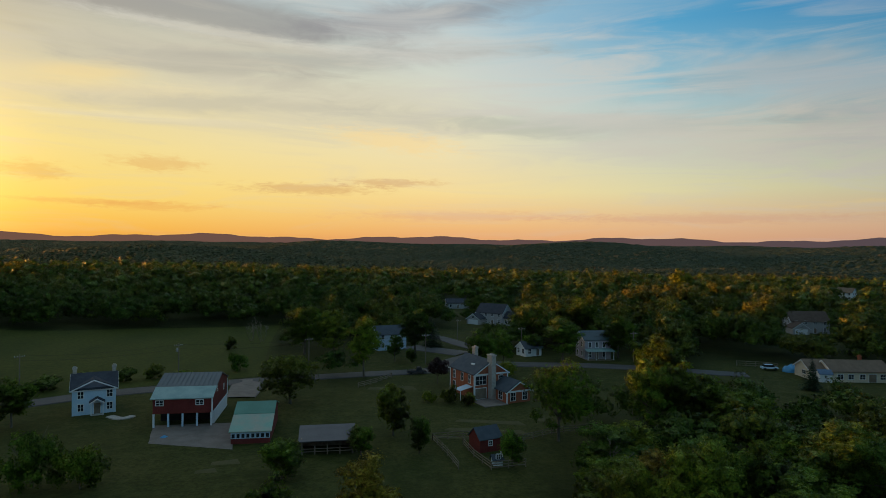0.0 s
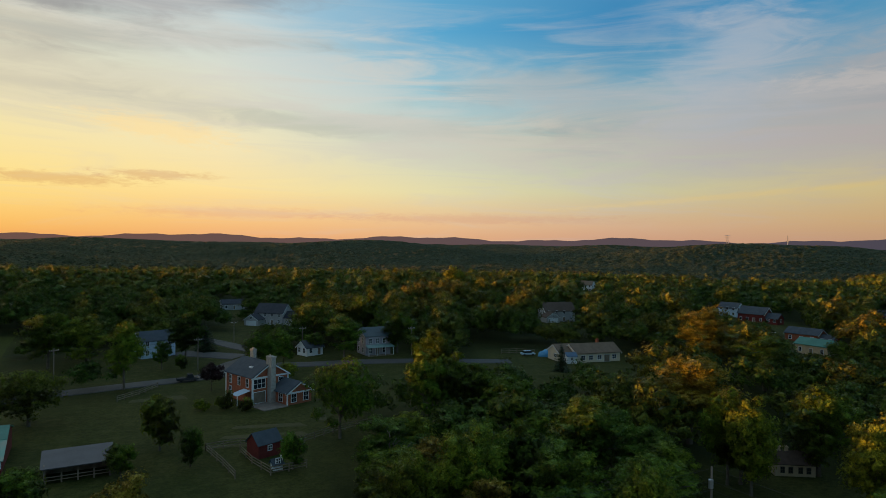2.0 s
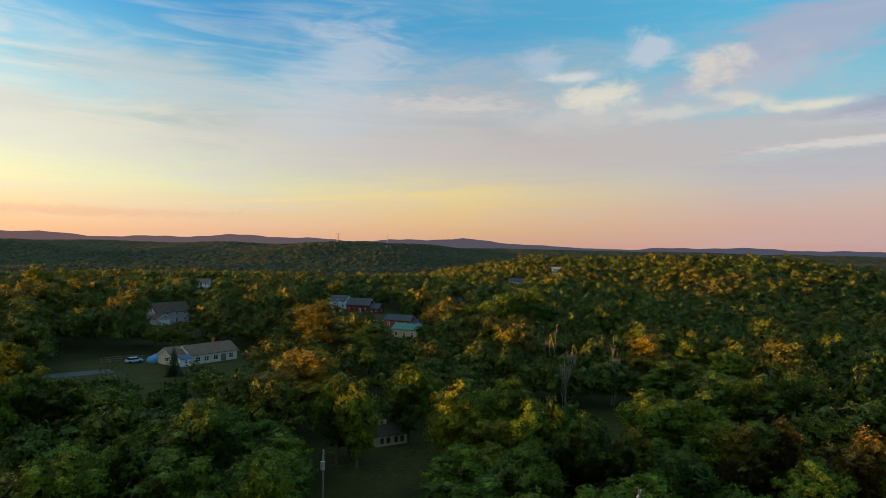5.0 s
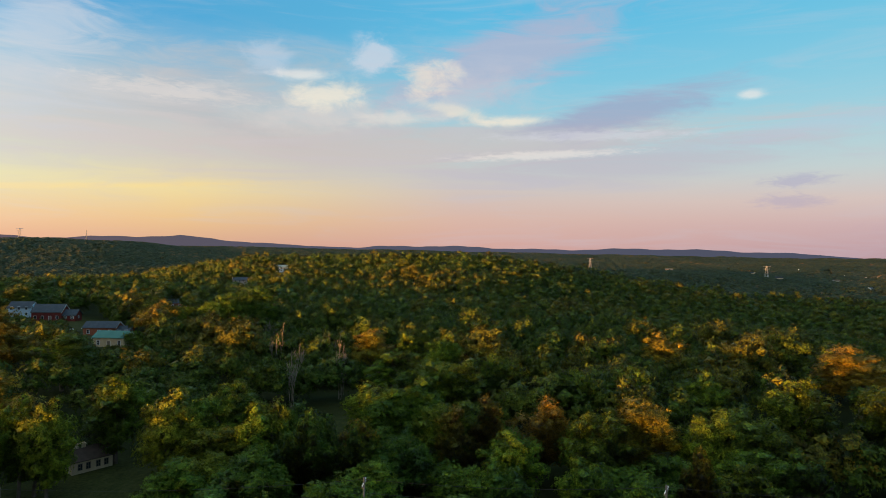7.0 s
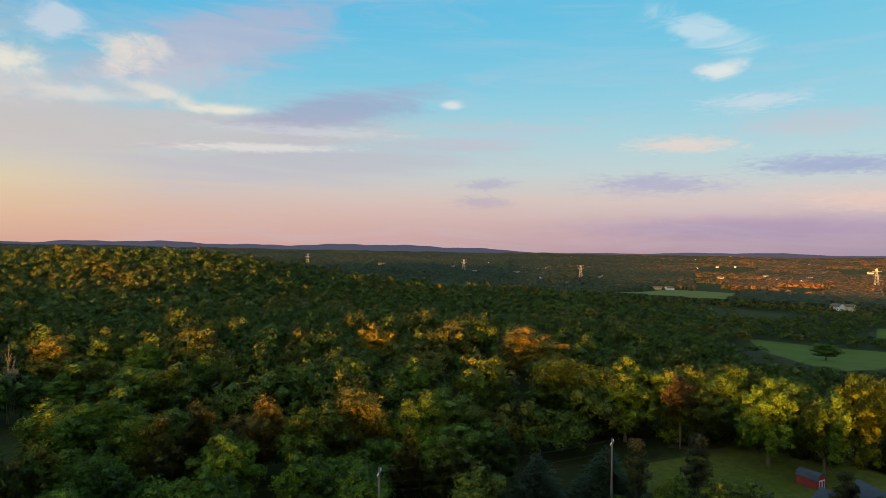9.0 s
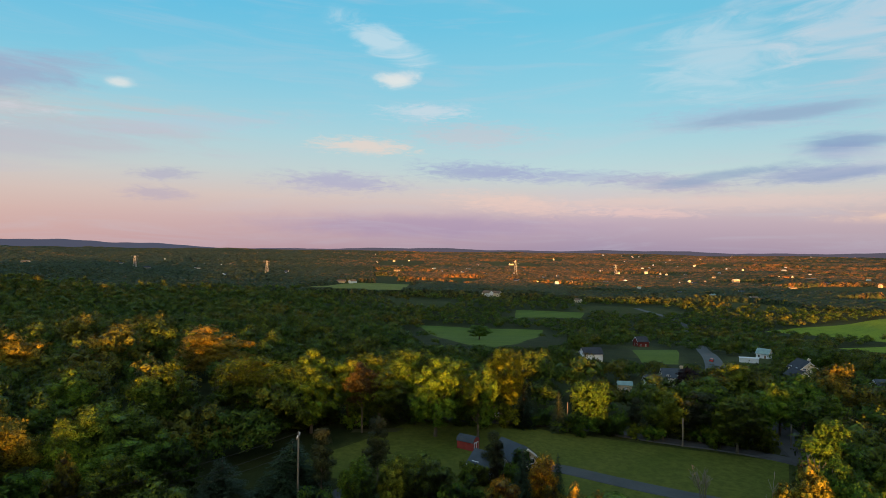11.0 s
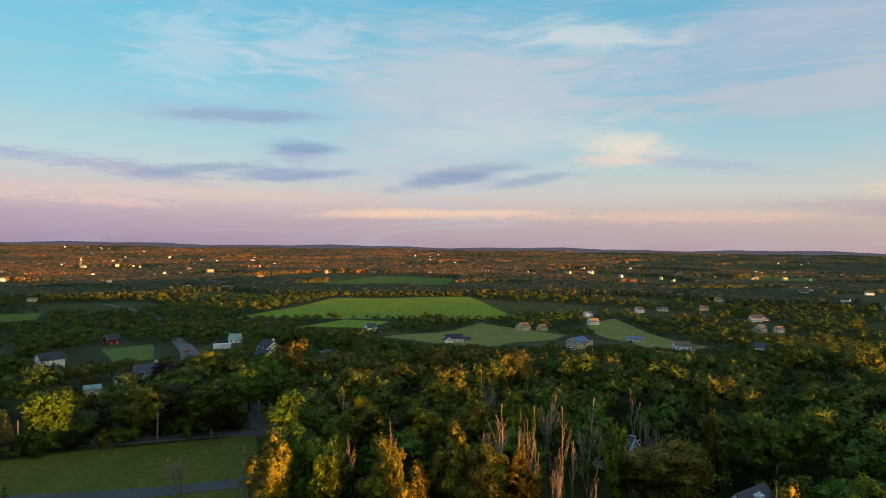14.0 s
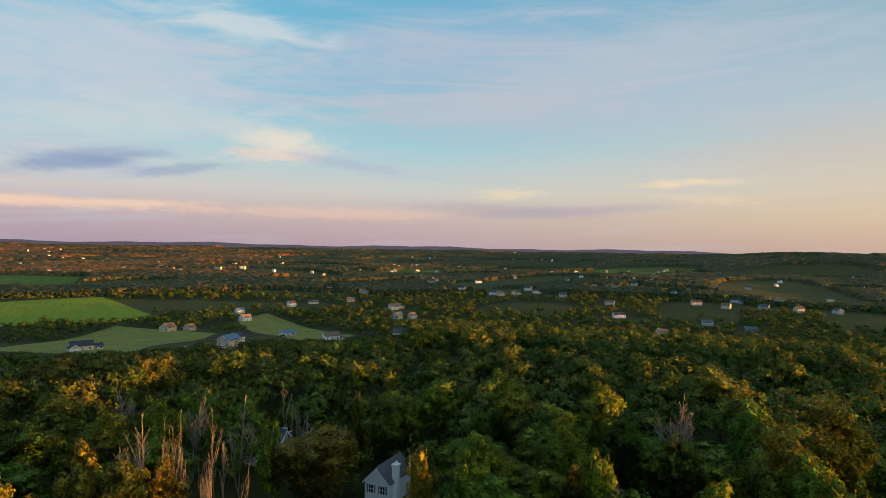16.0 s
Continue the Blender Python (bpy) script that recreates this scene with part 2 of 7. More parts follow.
cloud(-214.1, 4.9, 2.4, 0.45, -3, (254, 224, 176), 0.42, shred, 0.57, 0.42)
cloud(-192.3, 7.9, 3.3, 0.43, 4, (244, 212, 196), 0.42, shred, 0.57, 0.42)
cloud(-230.2, 6.0, 1.1, 0.28, -0, (254, 224, 174), 0.65, puffs, 0.37, 0.47)
cloud(-227.1, 5.7, 1.8, 0.24, -0, (252, 220, 170), 0.58, puffs, 0.43, 0.47)
cloud(-230.9, 4.5, 3.5, 0.41, 4, (240, 214, 180), 0.42, shred, 0.57, 0.42)
cloud(-223.8, 16.2, 15.8, 2.75, -10, (192, 198, 208), 0.56, streak, 0.6, 0.51)
cloud(-203.5, 17.8, 13.3, 2.05, -8, (184, 194, 212), 0.48, streak, 0.6, 0.51)
cloud(-213.9, 12.7, 15.3, 1.95, -0, (190, 194, 204), 0.44, streak, 0.68, 0.51)
cloud(-240.2, 8.3, 8.2, 2.58, -0, (206, 192, 180), 0.48, streak, 0.52, 0.51)
cloud(-180.4, 15.1, 13.4, 3.84, 4, (206, 208, 216), 0.56, fine, 0.52, 0.51)
cloud(-159.4, 11.1, 6.1, 0.61, -3, (140, 164, 196), 0.64, fine, 0.45, 0.41)
cloud(-164.7, 8.7, 3.0, 0.59, -0, (120, 146, 192), 0.64, fine, 0.38, 0.41)
cloud(-164.2, 6.3, 5.4, 0.50, -4, (136, 156, 196), 0.64, fine, 0.45, 0.36)
cloud(-177.5, 6.2, 3.6, 0.51, -6, (150, 166, 198), 0.56, fine, 0.45, 0.41)
cloud(-192.5, 9.3, 4.3, 0.97, 4, (246, 228, 206), 0.43, puffs, 0.5, 0.52)
cloud(-154.9, 6.3, 4.9, 0.42, -8, (130, 156, 194), 0.6, fine, 0.45, 0.41)
cloud(-190.6, 18.4, 6.1, 1.15, 4, (228, 228, 226), 0.56, fine, 0.52, 0.51)
cloud(-227.6, 14.1, 19.3, 3.66, 5, (190, 196, 210), 0.48, fine, 0.45, 0.56)
cloud(-182.7, 10.1, 10.1, 1.53, -4, (208, 216, 216), 0.52, fine, 0.52, 0.51)
cloud(-178.0, 6.5, 5.8, 0.79, -10, (122, 150, 190), 0.64, fine, 0.38, 0.41)
cloud(-185.4, 6.2, 4.4, 0.42, -8, (140, 160, 194), 0.56, fine, 0.45, 0.41)
cloud(-193.7, 9.1, 2.9, 0.88, -0, (250, 230, 206), 0.43, puffs, 0.43, 0.52)
cloud(-218.2, 3.4, 9.5, 0.46, -3, (178, 168, 186), 0.56, fine, 0.45, 0.41)
cloud(-230.5, 5.9, 3.5, 0.33, -0, (252, 226, 192), 0.5, puffs, 0.43, 0.52)
cloud(-214.0, 10.7, 15.3, 1.49, 3, (176, 196, 210), 0.4, fine, 0.52, 0.51)

# thin veil everywhere
veil = wrange(streak, 0.46, 0.74, "SMOOTHSTEP", 0.0, 0.22)
tone = wmix(veil, tone, wmix(wrange(bearing, 20.0, -70.0), lin(214, 204, 182), lin(196, 200, 214)))
sky_tex = wt.nodes.new("ShaderNodeTexSky")
sky_tex.sky_type, sky_tex.sun_disc = "NISHITA", False
sky_tex.sun_elevation, sky_tex.sun_rotation = radians(SUN_UP), radians(-SUN_BEARING)
back_clear = wn("ShaderNodeBackground", ins={0: sky_tex.outputs[0], 1: 0.008})
# the western sky is the brighter, most of all round the hidden sun
gain = wrange(bearing, -70.0, 0.0, "SMOOTHSTEP", 0.53, 0.80)
glow_place = wn("ShaderNodeVectorMath", op="SUBTRACT", ins={0: plain, 1: (52.0, 4.0, 0.0)}).outputs[0]
glow = wmath("POWER", 0.37, wmath("DIVIDE", wn("ShaderNodeVectorMath", op="DOT_PRODUCT", ins={0: glow_place, 1: glow_place}).outputs["Value"], 80.0))
tone = wmix(1.0, tone, wn("ShaderNodeVectorMath", op="MULTIPLY_ADD", ins={0: wn("ShaderNodeCombineXYZ", ins={0: glow, 1: glow, 2: glow}).outputs[0], 1: (6.0, 3.5, 1.0), 2: tone}).outputs[0])
back_cloud = wn("ShaderNodeBackground", ins={0: tone, 1: gain})
both = wn("ShaderNodeAddShader", ins={0: back_clear.outputs[0], 1: back_cloud.outputs[0]})
world_out = wn("ShaderNodeOutputWorld", ins={0: both.outputs[0]})

# ---- the lie of the land ----
def smooth(a, b, v):
    s = np.clip((np.asarray(v, dtype=float) - a) / (b - a), 0, 1)
    return s * s * (3 - 2 * s)


# bearing (degrees, left of the first view positive), distance, height, half width in degrees, half depth in metres
HILLS = [
    (-80, 880, 46, 15, 330), (-62, 900, 26, 9, 300), (-47, 2000, 66, 13, 420), (-34, 3000, 30, 7, 500),
    (-12, 2300, 58, 12, 420), (8, 2600, 48, 10, 400), (28, 460, 9, 20, 130), (60, 500, 10, 20, 150),
    # the hills at bearings 41 and 50 are unseen, added to shade near land
    (32, 1900, 26, 14, 350), (119, 2700, 52, 8, 450), (132, 2900, 34, 10, 500), (-97, 1500, 22, 10, 500), (178, 1500, 10, 20, 300), (140, 1050, 12, 14, 220), (22, 1250, 42, 15, 240), (50, 262, 10, 8, 80), (41, 335, 6.5, 6, 65), (161, 102, -5, 14, 32),
]


def ground_z(x, y):
    x, y = np.asarray(x, dtype=float), np.asarray(y, dtype=float)
    d, a = np.hypot(x, y), np.degrees(np.arctan2(-x, y))
    east = smooth(0.1, 0.75, 0.5 - 0.5 * np.cos(np.radians(a - 10)))
    low = -32 * east * smooth(120, 560, d) - 22 * (1 - east) * smooth(480, 1100, d)
    far = EYE - 20 + 4900 * np.tan(np.radians(-0.05 + 0.42 * (1 - east)))
    rise = smooth(1500, 4800, d)
    z = low * (1 - rise) + far * rise
    for ha, hd, hh, wa, wd in HILLS:
        da = (a - ha + 180) % 360 - 180
        z = z + hh * np.exp(-(da / wa) ** 2 - ((d - hd) / wd) ** 2)
    z = z + smooth(300, 1200, d) * 5 * np.sin(x / 190 + 1.3) * np.sin(y / 230) + 0.5 * np.sin(x / 23) * np.cos(y / 31)
    return z


def at(bearing, d):
    """The place on the ground at a bearing and distance."""
    x, y = -d * math.sin(radians(bearing)), d * math.cos(radians(bearing))
    return x, y, float(ground_z(x, y))


# ---- materials ----
def shader(name):
    m = bpy.data.materials.new(name)
    m.use_nodes = True
    nt = m.node_tree
    b = nt.nodes["Principled BSDF"]
    return m, nt, b


def node(nt, kind, ins=(), **put):
    n = nt.nodes.new(kind)
    for key, v in put.items():
        if key == "operation":
            n.operation = v
        elif key == "data_type":
            n.data_type = v
        elif key == "attribute_name":
            n.attribute_name = v
        elif key == "feature":
            n.feature = v
        elif key == "blend_type":
            n.blend_type = v
    for i, s in dict(ins).items():
        if isinstance(s, bpy.types.NodeSocket):
            nt.links.new(s, n.inputs[i])
        else:
            n.inputs[i].default_value = s
    return n


def mixc(nt, f, a, b, blend="MIX"):
    return node(nt, "ShaderNodeMix", {0: f, 6: a, 7: b}, data_type="RGBA", blend_type=blend).outputs[2]


def noise_of(nt, scale, detail=4.0, vec=None, rough=0.55):
    vec = vec or node(nt, "ShaderNodeTexCoord").outputs["Object"]
    return node(nt, "ShaderNodeTexNoise", {"Vector": vec, "Scale": scale, "Detail": detail, "Roughness": rough}).outputs[0]


def span(nt, v, a, b, lo=0.0, hi=1.0):
    return node(nt, "ShaderNodeMapRange", {0: v, 1: a, 2: b, 3: lo, 4: hi}).outputs[0]


def c4(r, g, b):
    return (r, g, b, 1.0)


def surface(name, c0, c1, scale, rough=0.8, metal=0.0, bump=0.2, bump_scale=None, spec=0.3):
    """Two colours in large stains with a fine grain and relief."""
    m, nt, b = shader(name)
    vec = node(nt, "ShaderNodeTexCoord").outputs["Object"]
    big = span(nt, noise_of(nt, scale, 4.0, vec), 0.35, 0.65)
    small = noise_of(nt, scale * 14, 3.0, vec)
    col = mixc(nt, big, c4(*c0), c4(*c1))
    col = mixc(nt, span(nt, small, 0.3, 0.7, 0.0, 0.5), col, mixc(nt, 0.5, col, c4(c0[0] * 0.5, c0[1] * 0.5, c0[2] * 0.5)))
    nt.links.new(col, b.inputs["Base Color"])
    b.inputs["Roughness"].default_value, b.inputs["Metallic"].default_value = rough, metal
    b.inputs["Specular IOR Level"].default_value = spec
    bm_ = node(nt, "ShaderNodeBump", {"Strength": bump, "Distance": 0.05, "Height": noise_of(nt, bump_scale or scale * 10, 3.0, vec)})
    nt.links.new(bm_.outputs[0], b.inputs["Normal"])
    return m


def leaves(name, c0, c1, c2, per="object", cell=5.6, keep=0.52):
    """Sprays of small leaves: each spray breaks up into leaflets that differ in tilt and tint; the inside of a crown is closed.
    Returns the open spray and the closed inside."""
    made = []
    for closed in (False, True):
        m, nt, b = shader(name + ("_inside" if closed else ""))
        tree = node(nt, "ShaderNodeObjectInfo").outputs["Random"] if per == "object" else node(nt, "ShaderNodeAttribute", attribute_name="tint").outputs["Fac"]
        geo = node(nt, "ShaderNodeNewGeometry").outputs
        vor = node(nt, "ShaderNodeTexVoronoi", {"Vector": geo["Position"], "Scale": cell, "Randomness": 1.0})
        ramp = node(nt, "ShaderNodeValToRGB", {0: tree})
        ramp.color_ramp.elements[0].color, ramp.color_ramp.elements[1].color = c4(*c0), c4(*c2)
        ramp.color_ramp.elements.new(0.55).color = c4(*c1)
        rnd = node(nt, "ShaderNodeSeparateColor", {0: vor.outputs["Color"]}).outputs
        hue = node(nt, "ShaderNodeHueSaturation", {"Hue": span(nt, rnd[0], 0, 1, 0.482, 0.512), "Value": span(nt, rnd[1], 0, 1, 0.5, 1.5), "Color": ramp.outputs[0]})
        spray = node(nt, "ShaderNodeHueSaturation", {"Hue": span(nt, geo["Random Per Island"], 0, 1, 0.512, 0.488), "Value": span(nt, geo["Random Per Island"], 0, 1, 0.8, 1.2), "Color": hue.outputs[0]})
        clump = span(nt, noise_of(nt, 0.55, 3.0, geo["Position"], 0.6), 0.35, 0.65, 0.72, 1.28)
        col = node(nt, "ShaderNodeHueSaturation", {"Value": clump, "Color": spray.outputs[0]}).outputs[0]
        nt.links.new(col, b.inputs["Base Color"])
        b.inputs["Roughness"].default_value, b.inputs["Specular IOR Level"].default_value = 0.6, 0.16
        tilt = node(nt, "ShaderNodeVectorMath", {0: vor.outputs["Color"], 1: (0.5, 0.5, 0.5)}, operation="SUBTRACT").outputs[0]
        puff = node(nt, "ShaderNodeVectorTransform", {0: node(nt, "ShaderNodeAttribute", attribute_name="puff").outputs["Vector"]}, vector_type="NORMAL", convert_from="OBJECT", convert_to="WORLD").outputs[0]
        body = node(nt, "ShaderNodeVectorMath", {0: geo["Normal"], 1: (0.22, 0.22, 0.22), 2: puff}, operation="MULTIPLY_ADD").outputs[0]
        tilt = node(nt, "ShaderNodeVectorMath", {0: tilt, 1: (1.5, 1.5, 1.5), 2: body}, operation="MULTIPLY_ADD").outputs[0]
        nrm = node(nt, "ShaderNodeVectorMath", {0: tilt}, operation="NORMALIZE").outputs[0]
        nt.links.new(nrm, b.inputs["Normal"])
        last = b.outputs[0]
        if not closed:
            tl = node(nt, "ShaderNodeBsdfTranslucent", {0: col, 1: nrm})
            last = node(nt, "ShaderNodeMixShader", {0: 0.22, 1: last, 2: tl.outputs[0]}).outputs[0]
            gap = node(nt, "ShaderNodeMath", {0: vor.outputs["Distance"], 1: keep}, operation="GREATER_THAN").outputs[0]
            last = node(nt, "ShaderNodeMixShader", {0: gap, 1: last, 2: node(nt, "ShaderNodeBsdfTransparent").outputs[0]}).outputs[0]
        nt.links.new(last, nt.nodes["Material Output"].inputs[0])
        made.append(m)
    return made


M_leaf = leaves("broad_leaves", (0.066, 0.150, 0.012), (0.104, 0.190, 0.012), (0.155, 0.195, 0.012))
M_leaf_far = leaves("wood_leaves", (0.040, 0.092, 0.011), (0.068, 0.112, 0.011), (0.130, 0.118, 0.013), "tint", 2.8)
# Part of this gold is low sunlight on green crowns, put into the colour.
M_leaf_gold = leaves("gold_leaves", (0.19, 0.19, 0.016), (0.22, 0.195, 0.016), (0.25, 0.19, 0.018))
M_leaf_olive = leaves("olive_leaves", (0.10, 0.15, 0.016), (0.12, 0.16, 0.016), (0.14, 0.165, 0.018))
M_leaf_needle = leaves("needles", (0.022, 0.046, 0.022), (0.030, 0.058, 0.028), (0.042, 0.066, 0.034))
M_leaf_purple = leaves("purple_leaves", (0.030, 0.016, 0.018), (0.036, 0.018, 0.020), (0.042, 0.022, 0.020))


def canopy_material():
    """Closed canopy of the far woods: single crowns differ in tint, leaf masses in tone and tilt; the orange end also
    paints in low sun.
    """
    m, nt, b = shader("far_canopy")
    geo = node(nt, "ShaderNodeNewGeometry").outputs
    tint = node(nt, "ShaderNodeAttribute", attribute_name="tint").outputs["Fac"]
    ramp = node(nt, "ShaderNodeValToRGB", {0: tint})
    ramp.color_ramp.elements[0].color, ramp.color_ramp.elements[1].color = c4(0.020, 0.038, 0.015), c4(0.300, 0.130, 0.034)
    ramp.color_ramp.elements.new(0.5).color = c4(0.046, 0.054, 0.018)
    vor = node(nt, "ShaderNodeTexVoronoi", {"Vector": geo["Position"], "Scale": 0.42, "Randomness": 1.0})
    rnd = node(nt, "ShaderNodeSeparateColor", {0: vor.outputs["Color"]}).outputs
    hue = node(nt, "ShaderNodeHueSaturation", {"Hue": span(nt, rnd[0], 0, 1, 0.485, 0.515), "Value": span(nt, rnd[1], 0, 1, 0.45, 1.55), "Color": ramp.outputs[0]})
    nt.links.new(hue.outputs[0], b.inputs["Base Color"])
    b.inputs["Roughness"].default_value, b.inputs["Specular IOR Level"].default_value = 0.8, 0.1
    tilt = node(nt, "ShaderNodeVectorMath", {0: vor.outputs["Color"], 1: (0.5, 0.5, 0.5)}, operation="SUBTRACT").outputs[0]
    tilt = node(nt, "ShaderNodeVectorMath", {0: tilt, 1: (1.6, 1.6, 1.2), 2: geo["Normal"]}, operation="MULTIPLY_ADD").outputs[0]
    nt.links.new(node(nt, "ShaderNodeVectorMath", {0: tilt}, operation="NORMALIZE").outputs[0], b.inputs["Normal"])
    return m


M_canopy = canopy_material()
M_bark = surface("bark", (0.10, 0.082, 0.062), (0.16, 0.14, 0.115), 0.8, 0.95, bump=0.6)
M_dead = surface("bare_wood", (0.17, 0.15, 0.12), (0.25, 0.22, 0.18), 0.8, 0.9, bump=0.4)


def ground_material():
    m, nt, b = shader("meadow")
    vec = node(nt, "ShaderNodeTexCoord").outputs["Object"]
    big = noise_of(nt, 0.012, 5.0, vec)
    mid = noise_of(nt, 0.09, 5.0, vec, 0.62)
    fine_n = noise_of(nt, 1.6, 4.0, vec, 0.7)
    grass = mixc(nt, span(nt, mid, 0.34, 0.66), c4(0.038, 0.052, 0.010), c4(0.070, 0.074, 0.018))
    grass = mixc(nt, span(nt, big, 0.45, 0.62), grass, mixc(nt, 0.5, grass, c4(0.080, 0.084, 0.024)))
    grass = mixc(nt, span(nt, fine_n, 0.36, 0.62, 0.0, 0.75), grass, c4(0.020, 0.029, 0.008))
    grass = mixc(nt, span(nt, noise_of(nt, 0.35, 6.0, vec, 0.75), 0.48, 0.66, 0.0, 0.6), grass, c4(0.082, 0.086, 0.026))
    floor_n = node(nt, "ShaderNodeAttribute", attribute_name="wooded").outputs["Fac"]
    floor = mixc(nt, span(nt, mid, 0.35, 0.65), c4(0.018, 0.027, 0.007), c4(0.034, 0.040, 0.010))
    nt.links.new(mixc(nt, floor_n, grass, floor), b.inputs["Base Color"])
    b.inputs["Roughness"].default_value, b.inputs["Specular IOR Level"].default_value = 0.95, 0.1
    bp = node(nt, "ShaderNodeBump", {"Strength": 0.6, "Distance": 0.25, "Height": fine_n})
    nt.links.new(bp.outputs[0], b.inputs["Normal"])
    return m


def field_material(name, c0, c1, row, turn):
    m, nt, b = shader(name)
    vec = node(nt, "ShaderNodeMapping", {0: node(nt, "ShaderNodeTexCoord").outputs["Object"], 2: (0, 0, radians(turn)), 3: (row, row * 0.08, 1)}).outputs[0]
    rows_n = noise_of(nt, 1.0, 4.0, vec)
    spots = noise_of(nt, 0.03, 5.0)
    col = mixc(nt, span(nt, rows_n, 0.35, 0.65), c4(*c0), c4(*c1))
    col = mixc(nt, span(nt, spots, 0.45, 0.7, 0.0, 0.7), col, c4(c1[0] * 1.2, c1[1] * 1.12, c1[2]))
    tufts = noise_of(nt, 0.9, 6.0, None, 0.75)
    col = mixc(nt, span(nt, tufts, 0.40, 0.62, 0.55, 0.0), col, c4(c0[0] * 0.45, c0[1] * 0.5, c0[2] * 0.6))
    nt.links.new(col, b.inputs["Base Color"])
    b.inputs["Roughness"].default_value, b.inputs["Specular IOR Level"].default_value = 0.9, 0.1
    bp = node(nt, "ShaderNodeBump", {"Strength": 0.7, "Distance": 0.4, "Height": rows_n})
    nt.links.new(bp.outputs[0], b.inputs["Normal"])
    return m


M_ground = ground_material()
M_crop = field_material("crop_rows", (0.150, 0.225, 0.014), (0.215, 0.295, 0.017), 0.25, 25)
M_hay = field_material("cut_hay", (0.16, 0.18, 0.035), (0.22, 0.225, 0.05), 0.2, 40)
M_pasture = field_material("pasture", (0.050, 0.066, 0.012), (0.074, 0.086, 0.016), 0.06, 10)
M_green = field_material("green_field", (0.080, 0.130, 0.014), (0.112, 0.165, 0.017), 0.1, 15)
M_mown = field_material("mown_grass", (0.085, 0.108, 0.016), (0.120, 0.132, 0.024), 0.12, 70)
M_asphalt = surface("asphalt", (0.060, 0.062, 0.066), (0.085, 0.086, 0.090), 0.25, 0.75, bump=0.3, bump_scale=8)
M_gravel = surface("gravel", (0.17, 0.15, 0.135), (0.23, 0.205, 0.185), 0.5, 0.95, bump=0.6, bump_scale=10)
M_white = surface("white_paint", (0.70, 0.76, 0.82), (0.76, 0.81, 0.85), 0.6, 0.6, bump=0.05)
M_blue_white = surface("pale_blue_siding", (0.44, 0.62, 0.80), (0.50, 0.68, 0.84), 0.6, 0.6, bump=0.08)
M_cream = surface("cream_siding", (0.62, 0.56, 0.44), (0.70, 0.64, 0.52), 0.6, 0.65, bump=0.08)
M_tan = surface("tan_siding", (0.52, 0.42, 0.28), (0.60, 0.50, 0.34), 0.6, 0.7, bump=0.08)
M_grey = surface("grey_siding", (0.36, 0.38, 0.40), (0.44, 0.45, 0.47), 0.6, 0.65, bump=0.08)
M_slate_blue = surface("slate_blue_siding", (0.14, 0.16, 0.22), (0.18, 0.20, 0.26), 0.6, 0.6, bump=0.08)
M_brick = surface("red_brick", (0.30, 0.095, 0.052), (0.37, 0.125, 0.07), 1.2, 0.85, bump=0.3)
M_red = surface("barn_red_boards", (0.135, 0.022, 0.020), (0.175, 0.032, 0.028), 0.7, 0.75, bump=0.2)
M_stone = surface("pale_stone", (0.33, 0.32, 0.30), (0.47, 0.46, 0.43), 2.5, 0.9, bump=0.6)
M_roof = surface("grey_shingles", (0.055, 0.074, 0.096), (0.076, 0.098, 0.122), 0.8, 0.9, bump=0.35, bump_scale=14)
M_roof_dark = surface("dark_shingles", (0.036, 0.044, 0.060), (0.054, 0.064, 0.082), 0.8, 0.9, bump=0.35, bump_scale=14)
M_roof_brown = surface("brown_shingles", (0.15, 0.115, 0.085), (0.20, 0.15, 0.11), 0.8, 0.9, bump=0.35, bump_scale=14)
M_roof_green = surface("green_metal_roof", (0.045, 0.19, 0.15), (0.065, 0.235, 0.19), 0.3, 0.45, 0.0, bump=0.1)
M_roof_steel = surface("blue_grey_metal_roof", (0.050, 0.085, 0.105), (0.070, 0.108, 0.130), 0.3, 0.4, 0.0, bump=0.1)
M_roof_blue = surface("blue_metal_roof", (0.07, 0.14, 0.24), (0.10, 0.18, 0.29), 0.3, 0.45, bump=0.1)
M_pale_roof = surface("pale_metal_roof", (0.20, 0.33, 0.33), (0.28, 0.42, 0.41), 0.5, 0.5, 0.0, bump=0.1)
M_dark = surface("dark_opening", (0.012, 0.012, 0.014), (0.02, 0.02, 0.022), 0.5, 0.8)
M_wood = surface("weathered_wood", (0.17, 0.135, 0.10), (0.25, 0.21, 0.165), 1.0, 0.9, bump=0.4)
M_pole = surface("treated_pole", (0.15, 0.13, 0.11), (0.21, 0.19, 0.165), 1.0, 0.85, bump=0.3)
M_metal = surface("grey_metal", (0.40, 0.42, 0.44), (0.52, 0.54, 0.56), 1.0, 0.4, 0.7)
M_wire = surface("cable", (0.03, 0.03, 0.032), (0.045, 0.045, 0.048), 1.0, 0.6)
M_blue_tarp = surface("blue_tarpaulin", (0.06, 0.28, 0.55), (0.10, 0.36, 0.62), 1.0, 0.5)
M_car_red = surface("red_car_paint", (0.42, 0.03, 0.03), (0.48, 0.04, 0.035), 0.5, 0.25)
M_car_white = surface("white_car_paint", (0.78, 0.79, 0.80), (0.82, 0.82, 0.82), 0.5, 0.25)
M_car_dark = surface("dark_car_paint", (0.03, 0.035, 0.045), (0.05, 0.055, 0.065), 0.5, 0.25)
M_rubber = surface("tyre_rubber", (0.02, 0.02, 0.02), (0.03, 0.03, 0.03), 1.0, 0.9)
M_shadow_glass, _nt, _b = shader("window_glass")
_b.inputs["Base Color"].default_value, _b.inputs["Roughness"].default_value, _b.inputs["Specular IOR Level"].default_value = c4(0.02, 0.026, 0.034), 0.06, 0.7
